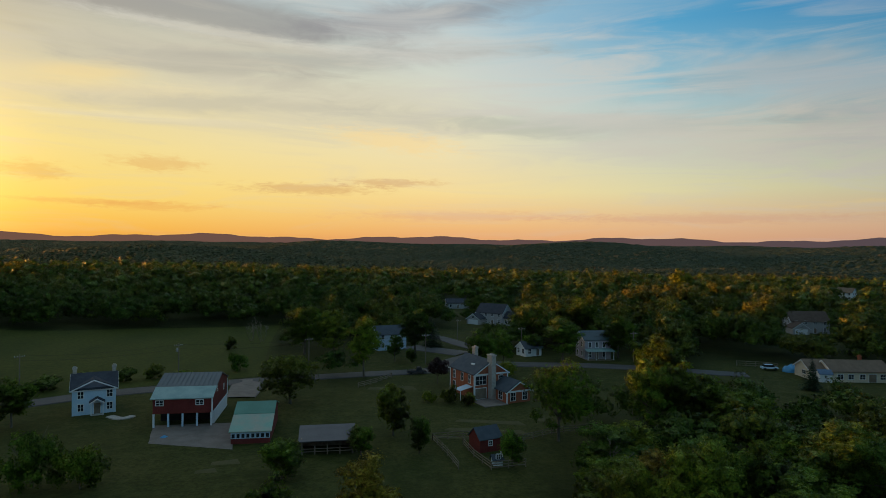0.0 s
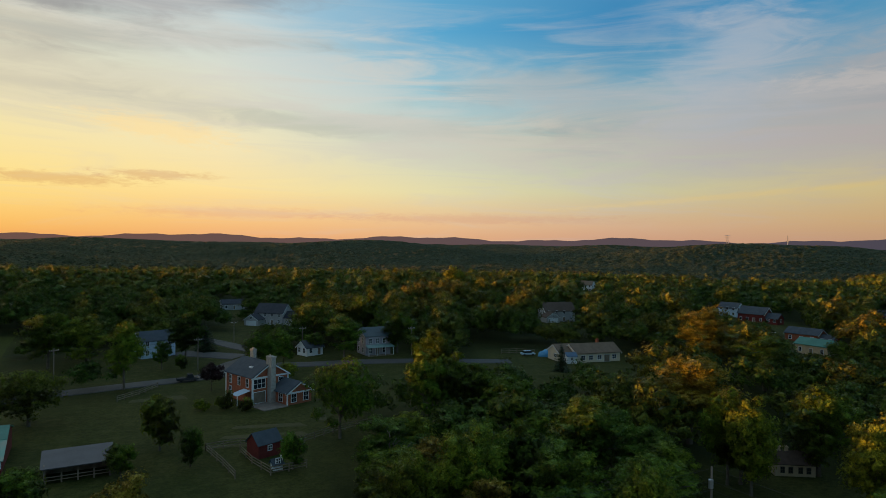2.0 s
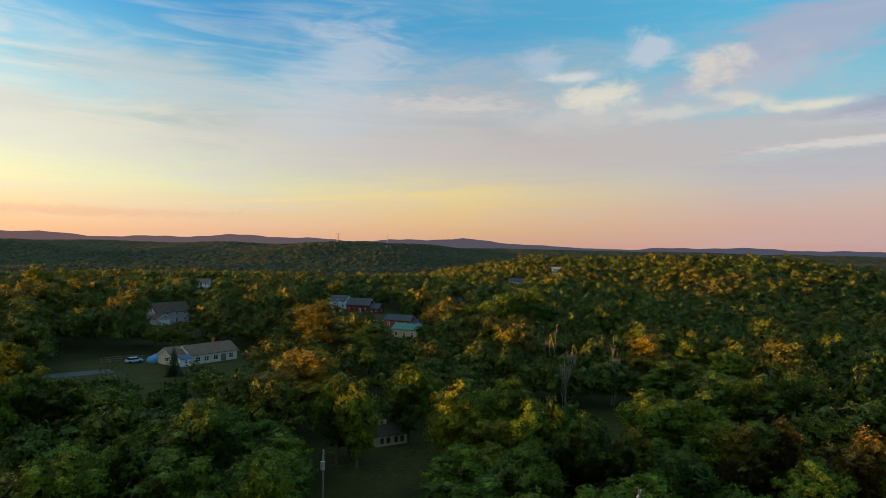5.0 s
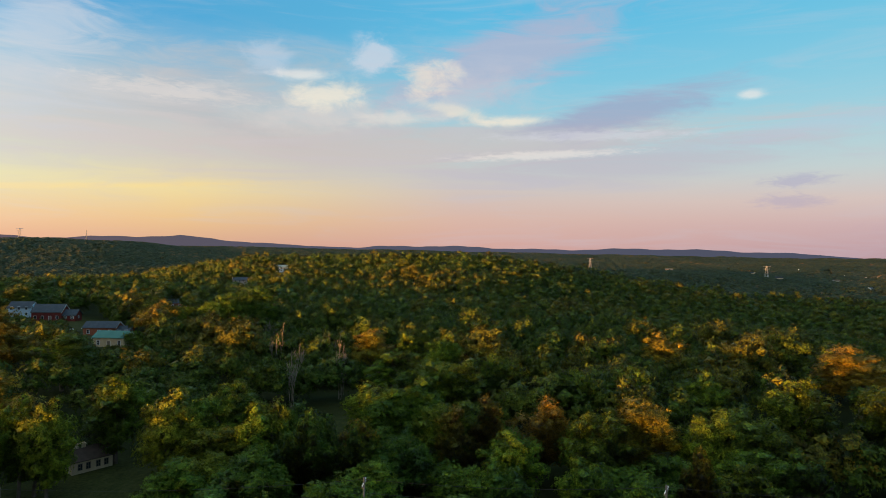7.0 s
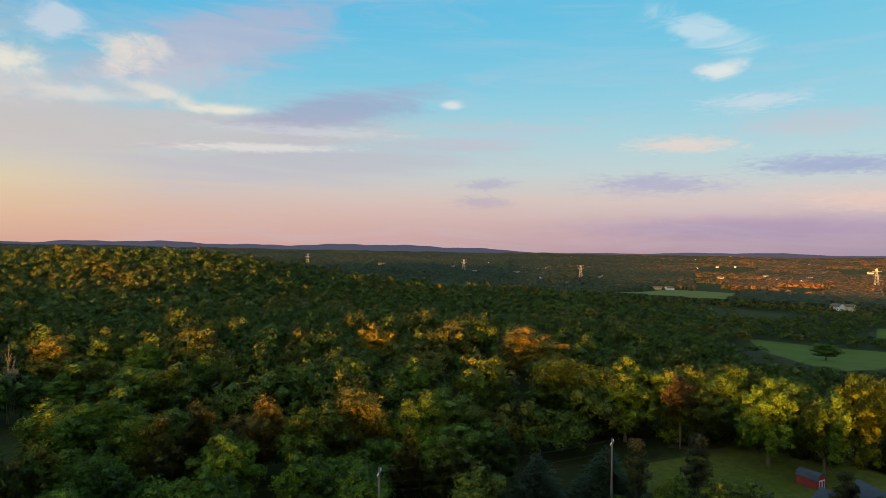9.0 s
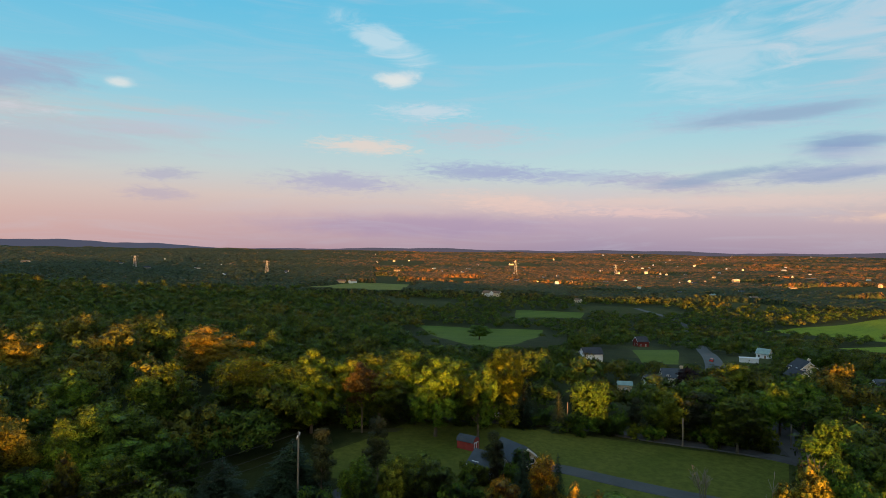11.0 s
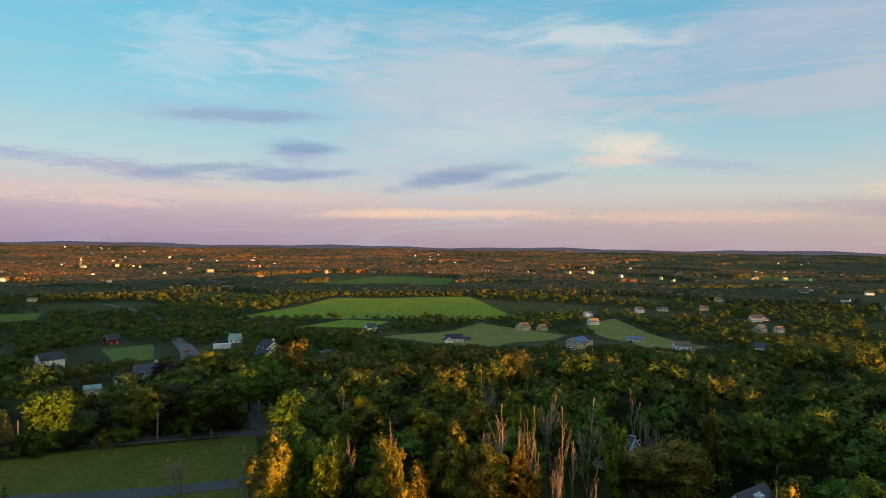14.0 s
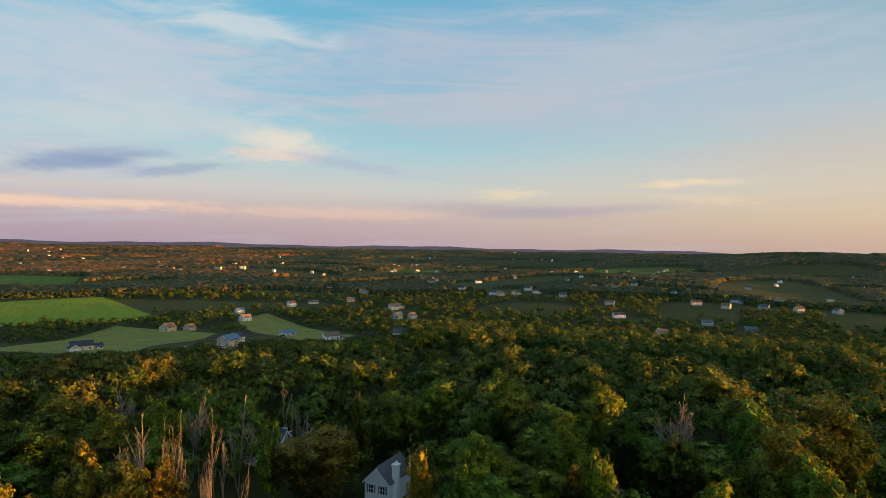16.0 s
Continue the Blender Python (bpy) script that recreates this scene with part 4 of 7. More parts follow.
def brick_house():
    root = stand("house", "red brick house with white trim, grey roof and two stone chimneys", -3.35, 146.8, -58.6)
    L, D, eave, rise = 11.0, 8.8, 5.7, 2.7
    gable_body(L, D, eave, rise, M_brick, root)
    gable_roof(L, D, eave, rise, M_roof, root)
    gable_trim(L, D, eave, rise, root, tie=True)
    for x, y in ((-L / 2, -D / 2), (L / 2, -D / 2), (L / 2, D / 2)):
        boxed("corner_board", (x - 0.14, x + 0.14, y - 0.14, y + 0.14, -0.5, eave), M_white, root)
    for u, z in ((-3.6, 0.9), (-3.6, 3.4), (0.0, 3.4), (3.4, 3.4)):
        opening("window", "f", u, z, 0.9, 1.7, L, D, root)
    opening("window", "r", -2.75, 3.25, 2.7, 1.9, L, D, root, bars=2)
    opening("door", "r", -2.75, 0.1, 2.8, 2.3, L, D, root)
    opening("window", "r", 2.6, 3.4, 1.0, 1.5, L, D, root)
    boxed("skylight", (0.9, 2.1, -2.6, -2.1, eave + 1.2, eave + 1.62), M_white, root)
    chimney(L / 2 + 0.55, -0.25, -0.6, eave + rise + 1.5, 2.0, 1.1, M_stone, root)
    chimney(-L / 2 + 2.4, 0.9, eave, eave + rise + 1.9, 1.2, 0.9, M_stone, root)
    # low wing in front of the gable
    wl, wd = 6.0, 6.2
    wx, wy = L / 2 + wl / 2, 3.4
    gable_body(wl, wd, 2.7, 1.9, M_brick, root, wx, wy)
    gable_roof(wl, wd, 2.7, 1.9, M_roof, root, wx, wy, over=0.5)
    gable_trim(wl, wd, 2.7, 1.9, root, wx, wy, over=0.5, tie=True)
    for u in (-1.5, 1.6):
        opening("window", "r", u, 0.5, 1.15, 1.7, wl, wd, root, x0=wx, y0=wy)
    opening("window", "f", 0.5, 0.5, 1.3, 1.7, wl, wd, root, x0=wx, y0=wy)
    boxed("corner_board", (wx + wl / 2 - 0.12, wx + wl / 2 + 0.12, wy - wd / 2 - 0.12, wy - wd / 2 + 0.12, -0.5, 2.5), M_white, root)
    # awning, terrace
    bm = bmesh.new()
    prism(bm, [(-1.6, 2.1), (1.6, 2.75), (1.6, 2.83), (-1.6, 2.18)], -1.4, 1.4)
    bmesh.ops.rotate(bm, verts=bm.verts, matrix=Matrix.Rotation(radians(90), 3, "Z"))
    bmesh.ops.translate(bm, verts=bm.verts, vec=(3.4, -D / 2 - 1.6, 0))
    bmesh.ops.recalc_face_normals(bm, faces=bm.faces)
    part("awning", bm, M_blue_white, root, "pale fabric awning")
    for x in (2.2, 4.6):
        boxed("awning_post", (x - 0.06, x + 0.06, -D / 2 - 3.1, -D / 2 - 2.98, -0.4, 2.15), M_white, root)
    boxed("terrace", (L / 2 + 0.2, L / 2 + 6.6, -D / 2 - 1.2, 0.3, -0.6, 0.05), M_gravel, root, "grey stone terrace", 0.03)
    return root


def white_house():
    root = stand("house", "pale blue-white stucco farmhouse with grey roof and front gable", 29.0, 147.0, -1.0)
    L, D, eave, rise = 7.7, 8.4, 5.2, 2.3
    gable_body(L, D, eave, rise, M_blue_white, root)
    gable_roof(L, D, eave, rise, M_roof_dark, root)
    gable_trim(L, D, eave, rise, root)
    # front pediment across the whole front
    gable_body(L - 0.1, 3.0, eave, 1.75, M_slate_blue, root, 0, -D / 2 + 1.45, "y", "pediment", low=eave - 0.05)
    gable_roof(L - 0.1, 3.2, eave, 1.75, M_roof_dark, root, 0, -D / 2 + 1.5, "y", over=0.35)
    gable_trim(L - 0.1, 3.2, eave, 1.75, root, 0, -D / 2 + 1.5, "y", over=0.35, tie=True)
    for u in (-2.35, 2.75):
        for z in (0.85, 3.35):
            opening("window", "f", u, z, 0.95, 1.3, L, D, root)
    opening("door", "f", 0.55, 0.1, 1.1, 2.1, L, D, root)
    gable_roof(2.4, 1.5, 2.65, 0.75, M_roof_dark, root, 0.55, -D / 2 - 0.7, "y", over=0.2, label="small gabled door hood")
    gable_trim(2.4, 1.5, 2.65, 0.75, root, 0.55, -D / 2 - 0.7, "y", over=0.2)
    for x in (-0.5, 1.6):
        boxed("porch_post", (x - 0.09, x + 0.09, -D / 2 - 1.4, -D / 2 - 1.22, -0.4, 2.65), M_white, root)
    boxed("doorstep", (-0.6, 1.7, -D / 2 - 1.5, -D / 2, -0.6, 0.12), M_stone, root, "", 0.03)
    for x in (-L / 2 + 0.3, L / 2 - 0.3):
        chimney(x, 0.2, eave, eave + rise + 1.3, 0.7, 0.8, M_stone, root)
    for u in (-2, 2):
        opening("window", "r", u, 3.35, 0.9, 1.3, L, D, root)
        opening("window", "l", u, 3.35, 0.9, 1.3, L, D, root)
    return root


def big_barn():
    root = stand("barn", "dark red bank barn with grey metal roof and open lower bay", 21.7, 132.8, -12.2, "barn")
    L, D, eave, rise = 10.4, 16.0, 6.1, 2.1
    # upper storey over the open bay
    bm = bmesh.new()
    prism(bm, [(-D / 2, 2.6), (D / 2, 2.6), (D / 2, eave), (1.0, eave + rise), (-D / 2, eave - 0.4)], -L / 2, L / 2)
    bmesh.ops.rotate(bm, verts=bm.verts, matrix=Matrix.Rotation(radians(90), 3, "Z"))
    bmesh.ops.scale(bm, verts=bm.verts, vec=(-1, 1, 1))
    bmesh.ops.recalc_face_normals(bm, faces=bm.faces)
    part("wall", bm, M_red, root)
    # the near-black wall colour stands for the deep shade in the bay
    boxed("back_wall", (-L / 2 + 0.1, L / 2 - 0.1, -D / 2 + 5.0, D / 2 - 0.1, -1.2, 2.6), M_dark, root, "dark inner wall of the open bay")
    boxed("side_wall", (L / 2 - 0.3, L / 2 + 0.05, -D / 2 + 1.5, D / 2, -1.0, 2.6), M_white, root, "white-washed stone side wall")
    # boards
    for k in range(24):
        x = -L / 2 + (k + 0.5) * L / 24
        boxed("board", (x - 0.19, x + 0.19, -D / 2 - 0.05, -D / 2 + 0.02, 2.62, eave - 0.45), M_red, root)
    for k in range(5):
        x = -L / 2 + 0.15 + k * (L - 0.3) / 4
        if k != 2 or True:
            boxed("post", (x - 0.16, x + 0.16, -D / 2, -D / 2 + 0.32, -1.0, 2.6), M_white if k in (0, 4) else M_blue_white, root, "white post")
    # roof: long upper slope and a paler lower slope towards the yard
    for name_, mat_, pts in (("roof", M_roof_steel, [(-0.62 * D / 2, eave + 0.65), (1.0, eave + rise + 0.02), (1.0, eave + rise + 0.2), (-0.62 * D / 2, eave + 0.83)]),
                             ("roof", M_roof_steel, [(1.0, eave + rise + 0.02), (D / 2 + 0.5, eave - 0.25), (D / 2 + 0.5, eave - 0.07), (1.0, eave + rise + 0.2)]),
                             ("lean_to_roof", M_pale_roof, [(-D / 2 - 0.6, eave - 0.75), (-0.62 * D / 2, eave + 0.65), (-0.62 * D / 2, eave + 0.83), (-D / 2 - 0.6, eave - 0.57)])):
        bm = bmesh.new()
        prism(bm, pts, -L / 2 - 0.3, L / 2 + 0.3)
        bmesh.ops.rotate(bm, verts=bm.verts, matrix=Matrix.Rotation(radians(90), 3, "Z"))
        bmesh.ops.scale(bm, verts=bm.verts, vec=(-1, 1, 1))
        bmesh.ops.recalc_face_normals(bm, faces=bm.faces)
        part(name_, bm, mat_, root)
    for k in range(14):
        x = -L / 2 - 0.2 + k * (L + 0.4) / 13
        bm = bmesh.new()
        prism(bm, [(-0.62 * D / 2, eave + 0.83), (1.0, eave + rise + 0.2), (1.0, eave + rise + 0.27), (-0.62 * D / 2, eave + 0.90)], x - 0.03, x + 0.03)
        bmesh.ops.rotate(bm, verts=bm.verts, matrix=Matrix.Rotation(radians(90), 3, "Z"))
        bmesh.ops.scale(bm, verts=bm.verts, vec=(-1, 1, 1))
        bmesh.ops.recalc_face_normals(bm, faces=bm.faces)
        part("roof_seam", bm, M_roof_steel, root)
    for u in (-4.0, 3.0):
        opening("window", "f", u, 4.2, 1.2, 0.8, L, D + 0.1, root)
    opening("window", "r", -3, 5.6, 0.8, 0.7, L, D, root)
    opening("window", "r", 4, 4.4, 0.8, 0.9, L, D, root)
    for y in (-D / 2 + 0.05, D / 2 - 0.05):
        boxed("corner_board", (L / 2 - 0.1, L / 2 + 0.12, y - 0.12, y + 0.12, 2.4, eave - 0.4), M_white, root)
    return root


def coop():
    root = stand("coop", "low red shed with long green metal roof and window band", 16.5, 118.1, -6.7, "shed")
    L, D = 6.4, 15.0
    bm = bmesh.new()
    prism(bm, [(-D / 2, -1), (D / 2, -1), (D / 2, 3.2), (1.5, 4.9), (-D / 2, 2.2)], -L / 2, L / 2)
    bmesh.ops.rotate(bm, verts=bm.verts, matrix=Matrix.Rotation(radians(90), 3, "Z"))
    bmesh.ops.scale(bm, verts=bm.verts, vec=(-1, 1, 1))
    bmesh.ops.recalc_face_normals(bm, faces=bm.faces)
    part("wall", bm, M_red, root)
    for name_, mat_, pts in (("roof", M_roof_green, [(-2.6, 3.72), (1.5, 4.93), (1.5, 5.07), (-2.6, 3.86)]), ("roof", M_roof_green, [(1.5, 4.93), (D / 2 + 0.4, 3.1), (D / 2 + 0.4, 3.24), (1.5, 5.07)]),
                             ("lower_roof", M_pale_green, [(-D / 2 - 0.5, 2.1), (-2.6, 3.66), (-2.6, 3.8), (-D / 2 - 0.5, 2.24)])):
        bm = bmesh.new()
        prism(bm, pts, -L / 2 - 0.3, L / 2 + 0.3)
        bmesh.ops.rotate(bm, verts=bm.verts, matrix=Matrix.Rotation(radians(90), 3, "Z"))
        bmesh.ops.scale(bm, verts=bm.verts, vec=(-1, 1, 1))
        bmesh.ops.recalc_face_normals(bm, faces=bm.faces)
        part(name_, bm, mat_, root)
    boxed("window_band", (-L / 2, L / 2, -D / 2 - 0.08, -D / 2, 0.95, 1.95), M_blue_white, root, "white-painted window band")
    for k in range(8):
        x = -L / 2 + (k + 0.5) * L / 8
        boxed("pane", (x - 0.24, x + 0.24, -D / 2 - 0.12, -D / 2 - 0.07, 1.1, 1.75), M_glass, root)
    return root


M_pale_green = surface("rusty_green_metal_roof", (0.20, 0.38, 0.32), (0.34, 0.36, 0.30), 0.5, 0.55, 0.0, bump=0.1)


def open_shed():
    root = stand("shed", "open-fronted timber animal shed with dark metal roof", 10.3, 105.2, 0.0, "shed")
    L, D = 8.4, 4.6
    boxed("back_wall", (-L / 2, L / 2, D / 2 - 0.15, D / 2, -0.6, 3.0), M_wood, root)
    for x in (-L / 2, L / 2 - 0.15):
        boxed("side_wall", (x, x + 0.15, -D / 2, D / 2, -0.6, 2.6), M_wood, root)
    for k in range(5):
        x = -L / 2 + 0.2 + k * (L - 0.4) / 4
        boxed("post", (x - 0.1, x + 0.1, -D / 2, -D / 2 + 0.2, -0.6, 2.3), M_wood, root)
    for z in (0.45, 0.9):
        boxed("rail", (-L / 2, L / 2, -D / 2 - 0.06, -D / 2, z, z + 0.12), M_wood, root)
    bm = bmesh.new()
    prism(bm, [(-D / 2 - 0.7, 2.25), (D / 2 + 0.4, 3.3), (D / 2 + 0.4, 3.42), (-D / 2 - 0.7, 2.37)], -L / 2 - 0.4, L / 2 + 0.4)
    bmesh.ops.rotate(bm, verts=bm.verts, matrix=Matrix.Rotation(radians(90), 3, "Z"))
    bmesh.ops.scale(bm, verts=bm.verts, vec=(-1, 1, 1))
    bmesh.ops.recalc_face_normals(bm, faces=bm.faces)
    part("roof", bm, M_roof_steel_dark, root)
    return root


M_roof_steel_dark = surface("dark_metal_roof", (0.060, 0.066, 0.080), (0.085, 0.090, 0.105), 0.4, 0.45, bump=0.1)


def small_shed(label, b, d, rel, L, D, eave, rise, wall, roof, along="x", barn_door=False):
    root = stand("shed", label, b, d, rel, "shed")
    gable_body(L, D, eave, rise, wall, root, along=along, low=-0.5)
    gable_roof(L, D, eave, rise, roof, root, along=along, over=0.25, thick=0.1)
    opening("door" if barn_door else "window", "r", 0.0, 0.1 if barn_door else 1.1, 1.1 if barn_door else 0.6, 1.7 if barn_door else 0.7, L, D, root)
    opening("window", "f", 0.0, 1.1, 0.6, 0.7, L, D, root)
    return root


def gambrel_shed():
    root = stand("shed", "small red garden shed with grey gambrel roof and white doors", -134.3, 107.0, -32.0, "shed")
    L, D = 3.9, 2.6
    prof = [(-D / 2, 1.7), (-D / 2 * 0.72, 2.45), (0, 2.85), (D / 2 * 0.72, 2.45), (D / 2, 1.7)]
    bm = bmesh.new()
    prism(bm, [(-D / 2, -0.3)] + prof + [(D / 2, -0.3)], -L / 2, L / 2)
    bmesh.ops.rotate(bm, verts=bm.verts, matrix=Matrix.Rotation(radians(90), 3, "Z"))
    bmesh.ops.recalc_face_normals(bm, faces=bm.faces)
    part("wall", bm, M_shed_red, root)
    bm = bmesh.new()
    out = [(x * 1.09, z + 0.08) for x, z in prof]
    prism(bm, [(x * 1.02, z + 0.01) for x, z in prof][::-1] + out, -L / 2 - 0.12, L / 2 + 0.12)
    bmesh.ops.rotate(bm, verts=bm.verts, matrix=Matrix.Rotation(radians(90), 3, "Z"))
    bmesh.ops.recalc_face_normals(bm, faces=bm.faces)
    part("roof", bm, M_roof, root)
    for s in (-1, 1):
        boxed("door", (L / 2, L / 2 + 0.05, s * 0.42 - 0.38, s * 0.42 + 0.38, 0.0, 1.75), M_white, root, "white double door")
        boxed("door_panel", (L / 2 + 0.05, L / 2 + 0.07, s * 0.42 - 0.26, s * 0.42 + 0.26, 0.15, 1.55), M_shed_red, root)
    return root


M_shed_red = surface("bright_red_boards", (0.26, 0.035, 0.03), (0.32, 0.05, 0.04), 1.0, 0.7, bump=0.2)


def porch_house():
    """The grey farmhouse with a porch along its front."""
    root = stand("house", "grey-lilac wooden farmhouse with blue-grey roof and front porch", -13.55, 199.0, 24.0)
    L, D, eave, rise = 8.4, 7.0, 5.9, 2.2
    gable_body(L, D, eave, rise, M_grey_lilac, root)
    gable_roof(L, D, eave, rise, M_roof_steel, root)
    gable_trim(L, D, eave, rise, root)
    for k in range(3):
        u = -2.6 + k * 2.3
        opening("window", "f", u, 3.6, 0.85, 1.5, L, D, root)
        if k != 1:
            opening("window", "f", u, 0.7, 0.85, 1.6, L, D, root)
    opening("door", "f", -0.3, 0.1, 1.0, 2.1, L, D, root)
    for u in (-1.8, 1.5):
        for z in (0.8, 3.6):
            opening("window", "l", u, z, 0.8, 1.5, L, D, root)
    bm = bmesh.new()
    prism(bm, [(-D / 2 - 2.3, 2.5), (-D / 2 + 0.1, 3.15), (-D / 2 + 0.1, 3.27), (-D / 2 - 2.3, 2.62)], -L / 2 - 0.1, L / 2 + 0.4)
    bmesh.ops.rotate(bm, verts=bm.verts, matrix=Matrix.Rotation(radians(90), 3, "Z"))
    bmesh.ops.scale(bm, verts=bm.verts, vec=(-1, 1, 1))
    bmesh.ops.recalc_face_normals(bm, faces=bm.faces)
    part("porch_roof", bm, M_pale_roof, root)
    for k in range(4):
        x = -L / 2 + 0.2 + k * (L - 0.2) / 3
        boxed("porch_post", (x - 0.07, x + 0.07, -D / 2 - 2.2, -D / 2 - 2.06, -0.6, 2.5), M_white, root)
    boxed("porch_floor", (-L / 2, L / 2 + 0.2, -D / 2 - 2.3, -D / 2, -0.8, 0.05), M_wood, root)
    return root


M_grey_lilac = surface("grey_lilac_boards", (0.33, 0.32, 0.38), (0.40, 0.39, 0.45), 0.7, 0.7, bump=0.1)


def ranch():
    root = stand("house", "long low cream ranch house with brown roof", -33.2, 200.0, 32.0)
    gable_body(15, 8.5, 2.9, 2.2, M_cream, root)
    gable_roof(15, 8.5, 2.9, 2.2, M_roof_brown, root)
    gable_trim(15, 8.5, 2.9, 2.2, root)
    gable_body(6.5, 7.5, 2.8, 2.0, M_cream, root, -8.5, 2.4)
    gable_roof(6.5, 7.5, 2.8, 2.0, M_roof_brown, root, -8.5, 2.4)
    gable_trim(6.5, 7.5, 2.8, 2.0, root, -8.5, 2.4)
    for u in (-5.5, -2.8, 0.2, 5.4):
        opening("window", "f", u, 0.9, 1.3, 1.2, 15, 8.5, root)
    opening("door", "f", 2.8, 0.1, 1.9, 2.1, 15, 8.5, root)
    opening("window", "l", 1.0, 1.2, 1.5, 0.9, 6.5, 7.5, root, x0=-8.5, y0=2.4)
    opening("window", "l", 2.4, 1.2, 1.5, 0.9, 15, 8.5, root)
    opening("door", "f", -0.6, 0.1, 1.0, 2.0, 6.5, 7.5, root, x0=-8.5, y0=2.4)
    chimney(2.2, 0.3, 4.6, 6.3, 0.7, 0.7, M_brick, root)
    return root


def tan_house():
    root = stand("house", "small tan house with dark brown roof and two chimneys", -48.9, 110.0, 22.0)
    gable_body(9, 6.5, 3.0, 2.0, M_tan, root)
    gable_roof(9, 6.5, 3.0, 2.0, M_roof_brown_dark, root, over=0.5)
    gable_trim(9, 6.5, 3.0, 2.0, root, over=0.5, material=M_wood)
    chimney(-2.6, 0.1, 4.2, 6.1, 1.1, 0.8, M_tan, root)
    chimney(-0.9, 0.1, 4.2, 6.0, 1.0, 0.8, M_tan, root)
    for u in (-2.8, -1.0, 1.2, 3.0):
        opening("window", "f", u, 0.8, 0.8, 1.3, 9, 6.5, root, M_wood)
    opening("window", "l", 0.6, 0.8, 0.8, 1.3, 9, 6.5, root, M_wood)
    return root


M_roof_brown_dark = surface("dark_brown_shingles", (0.075, 0.055, 0.045), (0.105, 0.08, 0.065), 0.8, 0.9, bump=0.35, bump_scale=14)


def gable_cottage():
    root = stand("house", "white gabled house with dark roof, shuttered windows and white chimney", 156.4, 94.0, 62.0, sink=1.6)
    OPEN.pop()
    L, D, eave, rise = 7.0, 4.0, 5.4, 2.0
    gable_body(L, D, eave, rise, M_white, root)
    gable_roof(L, D, eave, rise, M_roof_steel_dark, root, over=0.25)
    gable_trim(L, D, eave, rise, root, over=0.25)
    for u in (-0.95, 0.95):
        opening("window", "l", u, 3.7, 0.7, 1.1, L, D, root)
        for s in (-0.55, 0.55):
            boxed("shutter", (-L / 2 - 0.06, -L / 2 + 0.02, -u + s - 0.16, -u + s + 0.16, 3.65, 4.85), M_slate_blue, root)
    chimney(-L / 2 + 1.6, -D / 2 - 0.2, 0, eave + rise + 0.4, 0.9, 0.8, M_white, root)
    return root


brick_house()
white_house()
big_barn()
coop()
open_shed()
gambrel_shed()
porch_house()
ranch()
tan_house()
small_shed("small dark red shed with grey shingled roof", -4.0, 106.5, 33.0, 4.2, 3.4, 2.3, 1.5, M_red, M_roof, "x")
small_shed("small white dog kennel beside the red shed", -5.1, 99.0, 20.0, 1.5, 1.2, 1.0, 0.6, M_white, M_roof)
plain_house("white two-storey house with grey roof among trees", 4.9, 212, 20, 10, 7.5, 5.2, 2.4, M_blue_white, M_roof, 2)
plain_house("grey-blue suburban house with steep gables and white trim", -4.7, 285, -28, 13, 9, 5.2, 3.6, M_grey, M_roof_dark, 2, None, 6.0, True)
plain_house("low dark house under trees", -1.3, 346, 10, 12, 8, 3.0, 2.0, M_grey, M_roof_dark, 1)
plain_house("small white cottage with grey roof", -7.9, 198, 35, 6, 5, 2.6, 1.8, M_white, M_roof, 1)
plain_house("grey-brown suburban house with white-edged gables", -30.1, 303, 24, 15, 9, 5.0, 3.6, M_grey, M_roof_brown_dark, 2, None, 0.0, True)
plain_house("white house high among the woods", -32.8, 520, -20, 10, 8, 5.4, 3, M_white, M_roof_brown, 2)
plain_house("red barn-like house with grey roof and white trim", -46.3, 352, -25, 13, 9, 4.2, 3.2, M_red, M_roof, 1, None, 6.0)
plain_house("pale blue house beside a red barn", -44.5, 370, -25, 10, 8, 4.6, 2.6, M_blue_white, M_roof, 2)
plain_house("red brick bungalow with grey roof", -49.9, 284, -22, 12, 8, 3.2, 2.0, M_brick, M_roof, 1, None, 5.0)
plain_house("long shed with green metal roof and tan walls", -50.7, 246, -30, 11, 7, 3.4, 1.8, M_tan, M_roof_green, 1)
plain_house("pale house on the wooded hillside", -60.4, 583, 10, 13, 8, 5.0, 2.4, M_grey, M_roof, 2)
plain_house("white-roofed house near the hilltop", -63.9, 700, 15, 14, 9, 5.0, 2.4, M_white, M_pale_roof, 2)
plain_house("long red brick house among trees", -55.2, 420, 5, 15, 8, 3.2, 2.2, M_brick, M_roof, 1)
small_shed("yellow wooden garden building with pale metal roof", -148.1, 162, 6, 4.6, 3.2, 2.6, 0.9, M_tan, M_pale_roof)
plain_house("white house with glazed sun room and blue-grey roof", -150.6, 167, 12, 6.5, 6, 3.4, 2.0, M_white, M_roof, 1)
plain_house("yellow house with stone chimney behind a spruce", -152.0, 174, 10, 7, 6, 4.4, 2.4, M_cream, M_roof, 2, (0.9, M_tan))
small_shed("small tan shed with brown roof", -137.2, 125.5, -30, 3.0, 2.4, 2.0, 1.0, M_tan, M_roof_brown)
plain_house("pale house with blue-grey roof half hidden by trees", -138.5, 98, -50, 5.5, 4.6, 2.5, 1.7, M_cream, M_roof, 1)
plain_house("pale grey garage behind a cedar", -136.1, 95, -35, 4.0, 3.6, 2.2, 1.3, M_blue_white, M_roof, 1)
plain_house("white farmhouse glimpsed between trees", -145.2, 226, 20, 9, 6.5, 4.6, 2.4, M_white, M_roof_dark, 1)
plain_house("small red barn with dark roof", -149.4, 380, 30, 9, 8, 4.2, 3.4, M_red, M_roof_dark, 1)
